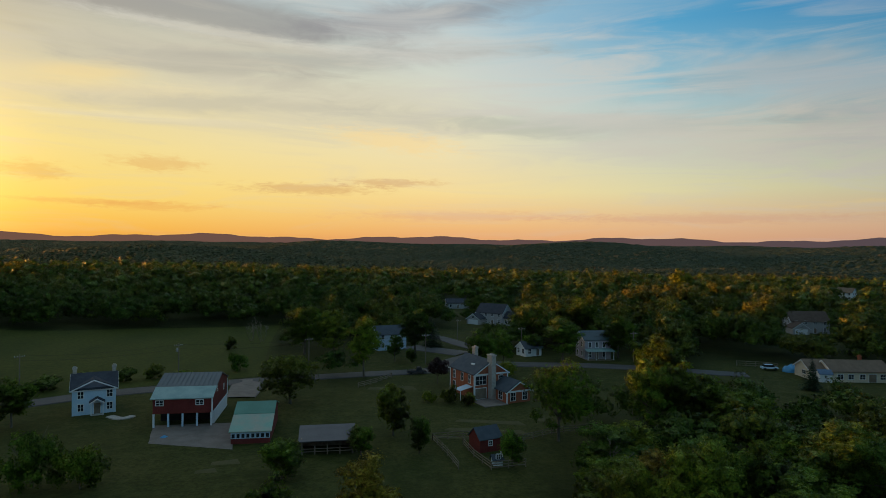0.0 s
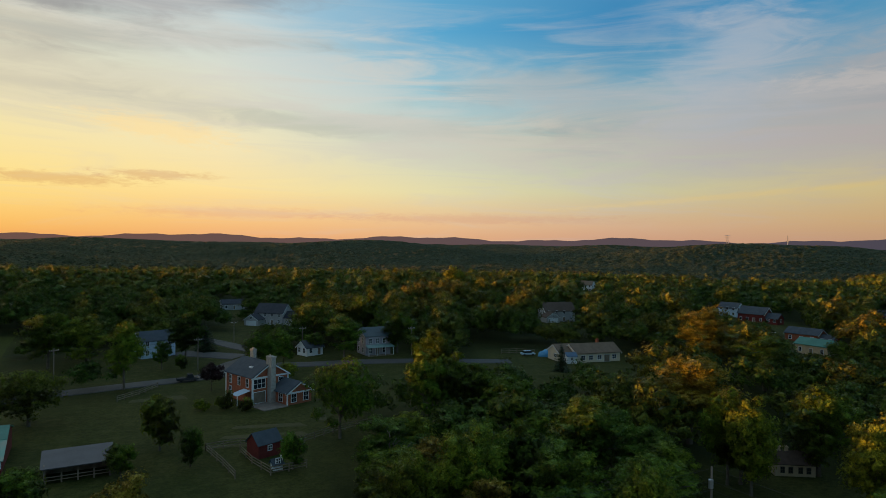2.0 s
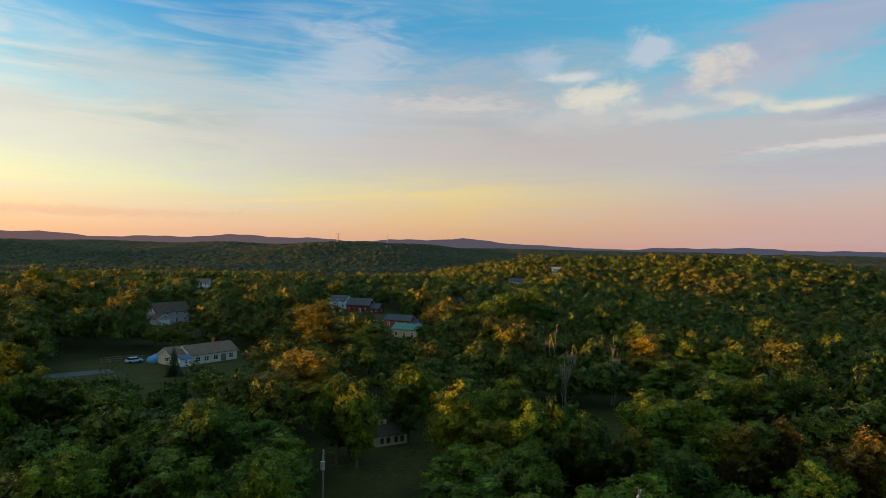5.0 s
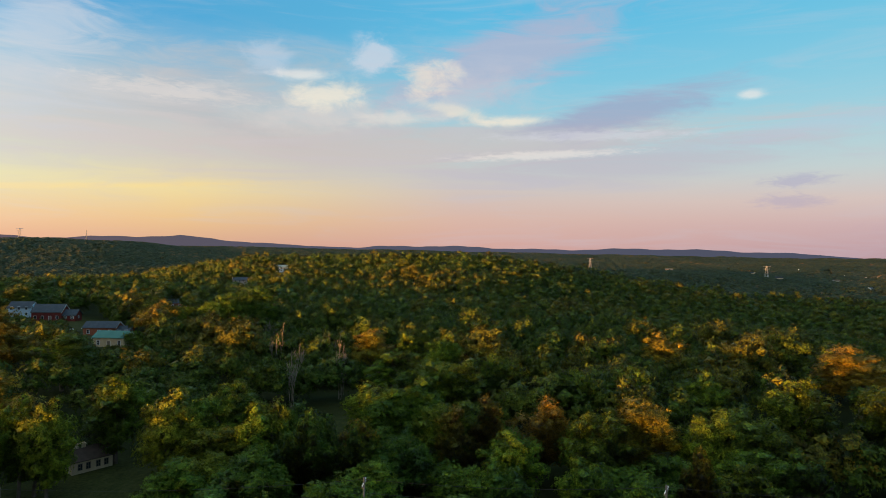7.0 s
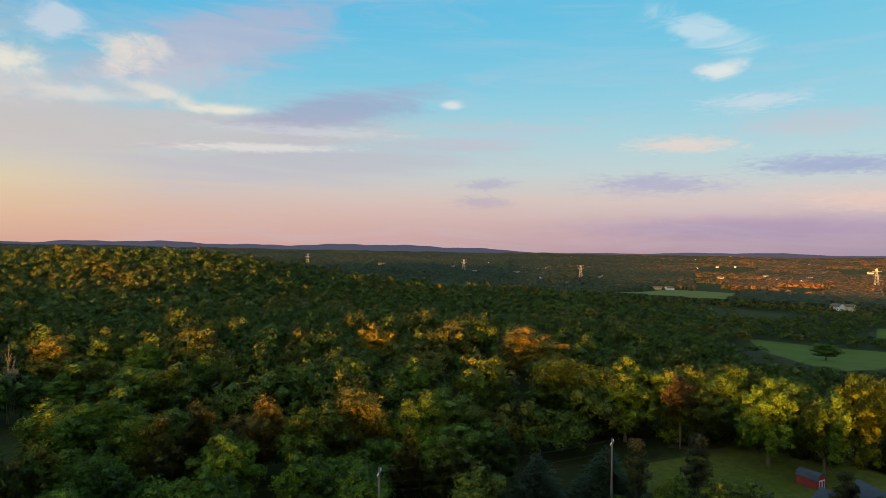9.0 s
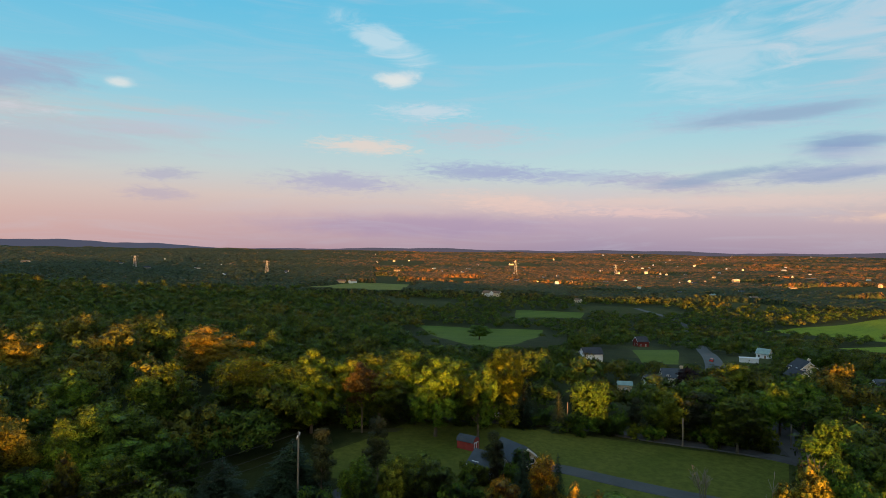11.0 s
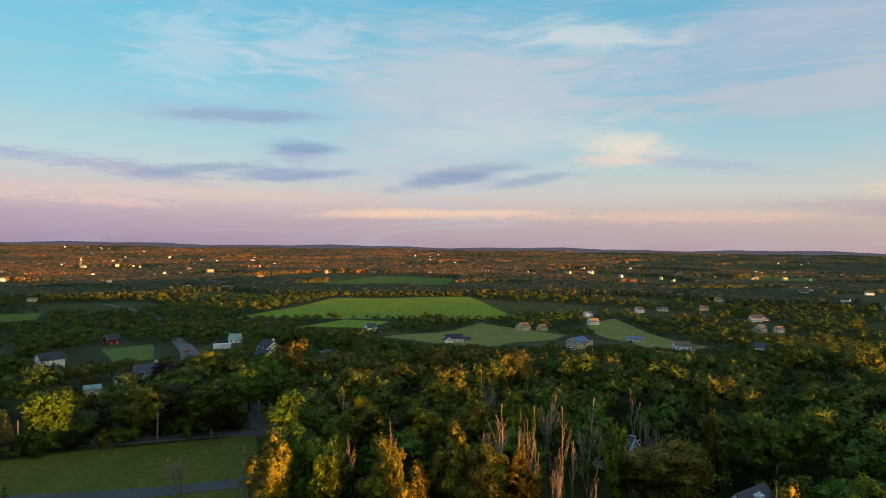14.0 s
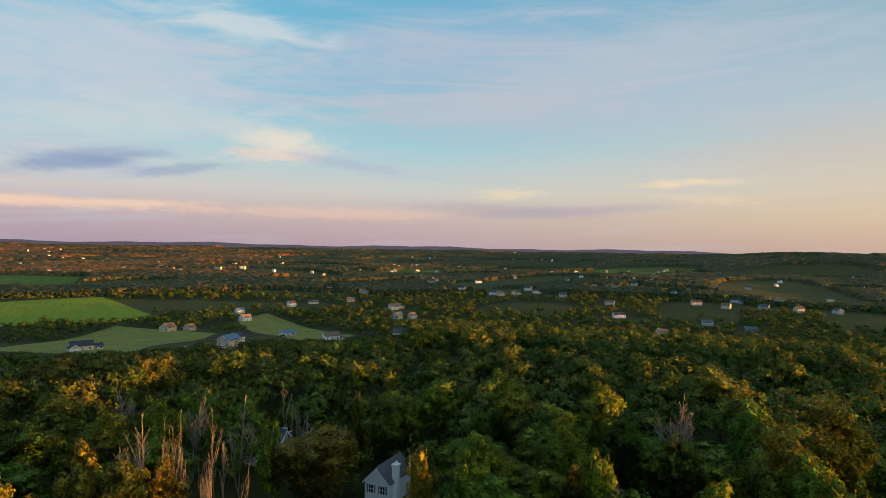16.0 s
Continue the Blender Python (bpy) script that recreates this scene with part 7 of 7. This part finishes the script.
def scatter(name, label, rng, inner, outer, spacing, grow, lobes, per, leaf, lobe_r, material, templates=6, rows=0.0, fill=0.78, wide=1.0):
    """A wood of many trees in one mesh, between two distances."""
    T = []
    for k in range(templates):
        tall = rng.uniform(0.95, 1.35)
        p, nn, pf, C, R = crown_points(rng, lobes, per, (1.0, 1.0, tall), lobe_r, -0.25)
        ball, bpf = cores(rng, C, R, (1.0, 1.0, tall), fill)
        T.append((p, nn, pf, tall, ball, bpf))
    rings, r = [], inner
    while r < outer:
        s = spacing * max(1.0, r / grow)
        step = max(s * 0.92, r * rows)
        n = max(8, int(2 * math.pi * r / s))
        th = (np.arange(n) + rng.uniform(0, 1)) * 2 * np.pi / n + rng.normal(0, 0.22 * s / r, n)
        rr = r + rng.normal(0, 0.3 * step, n)
        rings.append(np.stack([-rr * np.sin(th), rr * np.cos(th), np.full(n, s)], -1))
        r += step
    S = np.vstack(rings)
    a = np.degrees(np.arctan2(-S[:, 0], S[:, 1]))
    d = np.hypot(S[:, 0], S[:, 1])
    # the unseen belt at bearings 44 to 110 is there to block the sun
    keep = ~((a > 44) & (a < 110) & ((d < 165) | (d > 480)))
    op = openness(S[:, 0], S[:, 1])
    keep &= rng.uniform(0, 1, len(S)) > op * 1.3
    keep &= rng.uniform(0, 1, len(S)) > 0.08 * east_of(a) * smooth(130, 200, d)
    S, d, a = S[keep], d[keep], a[keep]
    near = np.array([px for px in PLANTED if math.hypot(px[0], px[1]) > inner - 12 and px[2] > 2.2] or [(0, 0, 0)])
    if len(near):
        dd = ((S[:, None, :2] - near[None, :, :2]) ** 2).sum(-1)
        ok = (dd > (3.2 + 0.5 * near[None, :, 2]) ** 2).all(1)
        S, d, a = S[ok], d[ok], a[ok]
    z = ground_z(S[:, 0], S[:, 1])
    sprays, tints, closed, puffs = [], [], [], []
    which = rng.integers(0, templates, len(S))
    tone_n = 0.5 + 0.5 * np.sin(S[:, 0] / 61 + 2.0 * np.sin(S[:, 1] / 83)) * np.cos(S[:, 1] / 47)
    # the last term warms far valley crowns, sunlight put into their tint
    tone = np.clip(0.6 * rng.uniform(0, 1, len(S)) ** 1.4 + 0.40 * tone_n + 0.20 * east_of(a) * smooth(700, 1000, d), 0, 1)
    hgt = rng.uniform(8.5, 17.5, len(S)) * (0.85 + 0.3 * tone) * np.clip(d / 190, 0.78, 1.0) * (1 - 0.26 * east_of(a) * smooth(130, 190, d) - 0.20 * east_of(a) * smooth(190, 420, d))
    hgt = np.minimum(hgt, headroom(S[:, 0], S[:, 1]))

    def spun(v, c, sn):
        return np.stack([v[None, :, 0] * c - v[None, :, 1] * sn, v[None, :, 0] * sn + v[None, :, 1] * c, np.broadcast_to(v[None, :, 2], (len(c), len(v)))], -1)

    for k, (p, nn, pf, tall, ball, bpf) in enumerate(T):
        idx = np.where((which == k) & (hgt > 3.2))[0]
        if not len(idx):
            continue
        s = np.minimum(S[idx, 2] * wide * rng.uniform(0.46, 0.80, len(idx)), hgt[idx] * 0.55 + 1.0)
        w = rng.uniform(0, 2 * np.pi, len(idx))
        c, sn = np.cos(w)[:, None], np.sin(w)[:, None]
        sz = np.minimum(np.maximum(hgt[idx] * 0.46 / tall, np.minimum(s, 8.0)), hgt[idx] * 0.6 / tall)
        grow3 = np.stack([s, s, sz], -1)[:, None, :]
        foot = np.stack([S[idx, 0], S[idx, 1], z[idx] + hgt[idx] - sz * tall], -1)[:, None, :]
        C = (spun(p, c, sn) * grow3 + foot).reshape(-1, 3)
        N = spun(nn, c, sn).reshape(-1, 3)
        sprays.append(leaf_tris(rng, C, N, np.repeat(leaf * s, len(p))[:, None]))
        puffs.append(np.repeat(spun(pf, c, sn).reshape(-1, 3), 3, 0))
        sprays.append((spun(ball, c, sn) * grow3 + foot).reshape(-1, 3))
        puffs.append(spun(bpf, c, sn).reshape(-1, 3))
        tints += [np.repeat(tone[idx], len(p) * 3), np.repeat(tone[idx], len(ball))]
        closed += [np.zeros(len(C)), np.ones(len(sprays[-1]) // 3)]
    return tagged(new(name, tri_mesh(name, np.vstack(sprays), material, np.concatenate(tints), np.concatenate(closed), np.vstack(puffs))), label, "woodland", kind="stuff")




def canopy(inner, outer, rng):
    """The closed canopy of the far woods, crown by crown, with the open land left out."""
    n_az, ratio = 1560, 0.009
    n_ring = int(math.log(outer / inner) / ratio)
    b = np.radians(np.linspace(42, -252, n_az))
    R, B = np.meshgrid(inner * np.exp(ratio * np.arange(n_ring)), b, indexing="ij")
    R = R * (1 + rng.normal(0, 0.3 * ratio, R.shape))
    B = B + rng.normal(0, 0.3 * (b[0] - b[1]), B.shape)
    X, Y = -R * np.sin(B), R * np.cos(B)
    a = np.degrees(B)
    wood = openness(X, Y) < 0.5
    lump = rng.uniform(0, 1, R.shape)
    stand_h = 10.5 + 4.0 * np.sin(X / 97 + 2 * np.sin(Y / 131)) * np.cos(Y / 83)
    H = np.where(wood, stand_h * (0.25 + 0.75 * np.sqrt(lump) + 0.35 * east_of(a) * (1 - np.sqrt(lump))) * (1 - 0.25 * east_of(a)), -1.0)
    H = np.minimum(H, np.maximum(headroom(X, Y), 0.5))
    H[0] = -1.0
    V = np.stack([X, Y, ground_z(X, Y) + H], -1).reshape(-1, 3)
    tone_n = 0.5 + 0.5 * np.sin(X / 161 + 2.0 * np.sin(Y / 183)) * np.cos(Y / 147)
    # the plain's tint rises with distance to paint in orange evening sunlight
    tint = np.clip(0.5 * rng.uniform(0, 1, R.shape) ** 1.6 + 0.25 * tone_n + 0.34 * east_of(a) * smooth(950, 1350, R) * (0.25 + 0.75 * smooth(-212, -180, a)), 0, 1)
    i, j = np.meshgrid(np.arange(n_ring - 1), np.arange(n_az - 1), indexing="ij")
    use = wood[:-1, :-1] | wood[1:, :-1] | wood[:-1, 1:] | wood[1:, 1:]
    F = np.stack([i * n_az + j, (i + 1) * n_az + j, (i + 1) * n_az + j + 1, i * n_az + j + 1], -1)[use]
    me = bpy.data.meshes.new("far_woodland")
    me.vertices.add(len(V))
    me.vertices.foreach_set("co", V.astype(np.float32).ravel())
    me.loops.add(F.size)
    me.loops.foreach_set("vertex_index", F.astype(np.int32).ravel())
    me.polygons.add(len(F))
    me.polygons.foreach_set("loop_start", np.arange(0, F.size, 4, dtype=np.int32))
    me.update(calc_edges=True)
    if me.polygons[0].normal.z < 0:
        me.flip_normals()
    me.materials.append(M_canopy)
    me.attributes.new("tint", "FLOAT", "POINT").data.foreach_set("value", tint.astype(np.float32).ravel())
    return tagged(new("far_woodland", me), "far woods and hedges of the plain and hills", "woodland", kind="stuff")


rng = np.random.default_rng(11)
scatter("woodland", "dense green mixed woodland with a few yellowing crowns", rng, 100, 330, 10.2, 400, 14, 46, 0.13, 0.38, M_leaf_far, fill=0.58)
scatter("distant_woodland", "woodland canopy on the slopes and valley floor", rng, 326, 900, 10.6, 600, 5, 12, 0.25, 0.52, M_leaf_far, 8, 0.0, 0.62, 1.2)
canopy(835, 4780, rng)
# ---- poles, wires, fences, vehicles, masts ----
def utility_pole(b, d, h, rel=0.0, arm=True, box_on=False, z_drop=0.0):
    root = stand("utility_pole", "grey timber utility pole with crossarm" if arm else "plain grey timber utility pole", b, d, rel, "pole", z_drop)
    OPEN.pop()
    verts, faces = [], []
    limb(verts, faces, (0, 0, -0.8), (0, 0, h), 0.16, 0.11, 8, (0, 0, 0), 3)
    new("shaft", mesh_of("shaft", verts, faces, M_pole, True)).parent = root
    if arm:
        boxed("crossarm", (-1.1, 1.1, -0.07, 0.07, h - 0.75, h - 0.6), M_pole, root)
        for x in (-1.0, -0.5, 0.5, 1.0):
            boxed("insulator", (x - 0.05, x + 0.05, -0.05, 0.05, h - 0.6, h - 0.4), M_white, root)
    if box_on:
        bm = bmesh.new()
        bmesh.ops.create_cone(bm, cap_ends=True, segments=12, radius1=0.27, radius2=0.27, depth=0.95, matrix=Matrix.Translation((-0.42, 0, h - 1.8)))
        part("transformer", bm, M_metal, root, "grey transformer can")
    return root


def wire(a, b, ha, hb, sag, label="thin dark overhead power line"):
    p, q = Vector(at(*a)) + Vector((0, 0, ha)), Vector(at(*b)) + Vector((0, 0, hb))
    verts, faces = [], []
    n = 14
    pts = [p.lerp(q, i / n) - Vector((0, 0, sag * 4 * (i / n) * (1 - i / n))) for i in range(n + 1)]
    d = (q - p).normalized()
    u = d.cross(Vector((0, 0, 1))).normalized()
    w = u.cross(d)
    for c in pts:
        for k in range(4):
            t = k * math.pi / 2
            v = c + (u * math.cos(t) + w * math.sin(t)) * 0.018
            verts.append(tuple(v))
    for i in range(n):
        for k in range(4):
            faces.append((i * 4 + k, i * 4 + (k + 1) % 4, i * 4 + 4 + (k + 1) % 4, i * 4 + 4 + k))
    ob = new("power_line", mesh_of("power_line", verts, faces, M_wire, True))
    return tagged(ob, label, "cable", "overhead lines")


NEAR = [(-20, 58.0), (-43.2, 76.0), (-71.4, 66.0), (-98.15, 69.0), (-119, 84.0)]
for i, (b, d) in enumerate(NEAR):
    utility_pole(b, d, 10.0, 80, i != 1, i == 1)
for (a, b) in zip(NEAR, NEAR[1:]):
    for k, dz in enumerate((-0.2, -1.6, -2.6)):
        wire(a, b, 10.0 + dz, 10.0 + dz, 0.6)
ROADSIDE = [(34, 170), (22.8, 173), (12, 178), (1.5, 182), (-7.2, 199), (-17, 196)]
for i, (b, d) in enumerate(ROADSIDE):
    utility_pole(b, d, 9.0 if i != 4 else 8.6, 20, True, i == 1)
for (a, b) in zip(ROADSIDE, ROADSIDE[1:]):
    for dz in (-0.4, -1.5):
        wire(a, b, 9.0 + dz, 9.0 + dz, 0.7)
for b, d, h in ((-134.8, 127, 6.2), (-143.2, 120, 5.6), (-152.9, 119, 5.0), (-156.8, 193, 7.5), (-157.6, 188, 6.0), (-161.0, 128, 4.0), (-1.4, 230, 7.5), (-170, 251, 7.5), (-186.1, 208, 8.5), (-196, 232, 8.5), (-206, 262, 8.5), (-216, 300, 8.5)):
    utility_pole(b, d, h, 15, d > 150, False)
for a, b in (((-170, 251), (-178, 225)), ((-178, 225), (-186.1, 208)), ((-186.1, 208), (-196, 232)), ((-196, 232), (-206, 262)), ((-206, 262), (-216, 300))):
    wire(a, b, 8.0, 8.0, 0.8)
    wire(a, b, 7.0, 7.0, 0.8)


def rail_fence(points, label="weathered three-rail timber paddock fence", rails=3, h=1.25, material=None):
    """A fence along (bearing, distance) points."""
    root = tagged(new("fence"), label, "fence")
    x0, y0, z0 = at(*points[0])
    root.matrix_basis = pose(x0, y0, z0)
    spots = []
    for (a, b) in zip(points, points[1:]):
        p, q = Vector(at(*a)[:2]), Vector(at(*b)[:2])
        n = max(1, round((q - p).length / 2.6))
        spots += [p.lerp(q, k / n) for k in range(n)]
    spots.append(Vector(at(*points[-1])[:2]))
    G = [Vector((s.x - x0, s.y - y0, float(ground_z(s.x, s.y)) - z0)) for s in spots]
    for g in G:
        boxed("post", (g.x - 0.08, g.x + 0.08, g.y - 0.08, g.y + 0.08, g.z - 0.4, g.z + h), material or M_wood, root)
    for a, b in zip(G, G[1:]):
        for k in range(rails):
            z = 0.3 + k * (h - 0.4) / max(1, rails - 1)
            d = (b - a).normalized()
            s = Vector((-d.y, d.x, 0)) * 0.03
            bm = bmesh.new()
            lo, hi = Vector((0, 0, z)), Vector((0, 0, z + 0.13))
            v = [bm.verts.new(c) for c in (a + s + lo, b + s + lo, b - s + lo, a - s + lo, a + s + hi, b + s + hi, b - s + hi, a - s + hi)]
            for f in ((3, 2, 1, 0), (4, 5, 6, 7), (0, 1, 5, 4), (2, 3, 7, 6), (1, 2, 6, 5), (3, 0, 4, 7)):
                bm.faces.new([v[i] for i in f])
            part("rail", bm, material or M_wood, root)
    return root


rail_fence([(0.8, 110), (-0.6, 102), (-1.6, 96)])
rail_fence([(-2.0, 108), (-3.0, 102), (-4.6, 96.5), (-7.7, 99)])
rail_fence([(-6.6, 110), (-10, 117), (-14.1, 123), (-15.6, 118), (-18.0, 111)])
rail_fence([(0.8, 110), (-2.0, 112), (-6.6, 110)])
rail_fence([(7.6, 152), (6.0, 157), (4.6, 164)], "short weathered rail fence by the road")
rail_fence([(-22.4, 158), (-23.6, 152), (-24.8, 146)], "white board fence running along a garden", 3, 1.7, M_blue_white)
rail_fence([(-28.2, 206), (-26.6, 206), (-25.2, 204)], "grey wooden garden fence", 3, 1.6)


def car(label, b, d, rel, paint, length=4.5, tall=1.45, truck=False):
    root = stand("car", label, b, d, rel, "truck" if truck else "car", -0.2)
    OPEN.pop()
    L, W = length, 1.8
    bm = bmesh.new()
    prism(bm, [(-L / 2, 0.35), (L / 2, 0.35), (L / 2, 0.75), (L * 0.22, 0.9), (-L / 2 + 0.05, 0.92)], -W / 2, W / 2)
    bmesh.ops.recalc_face_normals(bm, faces=bm.faces)
    bmesh.ops.bevel(bm, geom=list(bm.edges), offset=0.06, segments=2, affect="EDGES")
    part("body", bm, paint, root)
    bm = bmesh.new()
    x0, x1 = (-L * 0.05, L * 0.22) if truck else (-L * 0.36, L * 0.2)
    prism(bm, [(x0 - 0.1, 0.88), (x1 + 0.35, 0.88), (x1, tall), (x0 + 0.2, tall)], -W / 2 + 0.1, W / 2 - 0.1)
    bmesh.ops.recalc_face_normals(bm, faces=bm.faces)
    part("cabin", bm, M_glass, root)
    boxed("roof", (x0 + 0.2, x1, -W / 2 + 0.12, W / 2 - 0.12, tall - 0.02, tall + 0.05), paint, root, "", 0.02)
    for sx in (-L * 0.31, L * 0.31):
        for sy in (-W / 2 + 0.08, W / 2 - 0.08):
            bm = bmesh.new()
            bmesh.ops.create_cone(bm, cap_ends=True, segments=12, radius1=0.34, radius2=0.34, depth=0.24, matrix=Matrix.Translation((sx, sy, 0.34)) @ Matrix.Rotation(math.pi / 2, 4, "X"))
            part("wheel", bm, M_rubber, root)
    return root


car("dark pickup truck parked beside the road", 2.3, 168, 8, M_car_dark, 5.2, 1.7, True)
car("red pickup truck standing in a clearing", -56.9, 240, 10, M_car_red, 5.0, 1.65, True)
car("pale grey car outside the brick bungalow", -47.4, 300, 20, M_car_white)
car("red car driving on the valley road", -155.1, 262, 80, M_car_red)
car("white car on the distant road", -153.9, 460, 80, M_car_white)
car("white car beside a blue-roofed house", -189.0, 262, 15, M_car_white)
car("dark car parked before a low house", -194.0, 378, 15, M_car_dark)
car("white car parked at a house", -204.9, 360, 25, M_car_white)
car("pale blue car behind the garden fence", -27.6, 202, 20, M_blue_white)


def tarp_heap(b, d, label, w, l, h, material):
    root = stand("covered_pool" if "pool" in label else "covered_heap", label, b, d, 20, "pool" if "pool" in label else "heap")
    OPEN.pop()
    bm = bmesh.new()
    bmesh.ops.create_uvsphere(bm, u_segments=16, v_segments=8, radius=1.0)
    for v in bm.verts:
        v.co.z = max(v.co.z, -0.25) * (0.9 + 0.2 * math.sin(7 * v.co.x + 3 * v.co.y))
    bmesh.ops.scale(bm, verts=bm.verts, vec=(w, l, h))
    part("cover", bm, material, root, flat=False)
    return root


tarp_heap(-29.2, 203, "rounded heap under a bright blue tarpaulin", 2.6, 2.0, 2.2, M_blue_tarp)
tarp_heap(-24.9, 141, "pale oval garden pool with white cover", 3.2, 2.2, 1.0, M_blue_white)
tarp_heap(23.9, 119, "small heap under a blue tarpaulin in the yard", 0.7, 0.5, 0.4, M_blue_tarp)
small_shed("small grey garden shed by the lawn", -25.2, 152, 15, 2.4, 2.0, 1.8, 0.7, M_grey, M_pale_roof)
small_shed("small white shed with blue roof beside a ranch house", -31.4, 192, 20, 3.0, 2.6, 2.2, 0.9, M_white, M_roof_blue)


def lattice_mast(b, d, h, w, label, arms=False):
    root = stand("pylon" if arms else "radio_mast", label, b, d, 20, "pylon" if arms else "mast")
    OPEN.pop()
    for sx in (-1, 1):
        for sy in (-1, 1):
            verts, faces = [], []
            limb(verts, faces, (sx * w, sy * w, -2), (sx * w * 0.25, sy * w * 0.25, h), 0.35, 0.25, 4, (0, 0, 0), 1)
            new("leg", mesh_of("leg", verts, faces, M_metal)).parent = root
    n = int(h / 6)
    for i in range(n):
        f0, f1 = i / n, (i + 1) / n
        for s0, s1 in (((-1, -1), (1, -1)), ((1, 1), (-1, 1)), ((-1, 1), (-1, -1)), ((1, -1), (1, 1))):
            verts, faces = [], []
            a, c = w * (1 - 0.75 * f0), w * (1 - 0.75 * f1)
            limb(verts, faces, (s0[0] * a, s0[1] * a, h * f0), (s1[0] * c, s1[1] * c, h * f1), 0.16, 0.16, 3, (0, 0, 0), 1)
            new("brace", mesh_of("brace", verts, faces, M_metal)).parent = root
    if arms:
        for z, r in ((0.78, 7), (0.97, 8.5)):
            verts, faces = [], []
            limb(verts, faces, (-r, 0, h * z), (r, 0, h * z), 0.45, 0.45, 4, (0, 0, 0), 1)
            new("arm", mesh_of("arm", verts, faces, M_metal)).parent = root
    return root


lattice_mast(-48.6, 2540, 90, 2.0, "tall thin radio mast on the hill")
lattice_mast(-44.2, 2035, 34, 4.0, "steel power pylon on the wooded slope", True)
lattice_mast(-91.5, 1755, 36, 4.0, "steel power pylon above the woods", True)
lattice_mast(-116.1, 1500, 36, 4.0, "steel power pylon lit by the sun", True)
lattice_mast(-105.6, 1560, 34, 4.0, "steel power pylon in the valley", True)
lattice_mast(-147.2, 1800, 38, 4.0, "steel power pylon lit by the sun", True)
lattice_mast(-138.4, 1480, 36, 4.0, "steel power pylon lit by the sun", True)
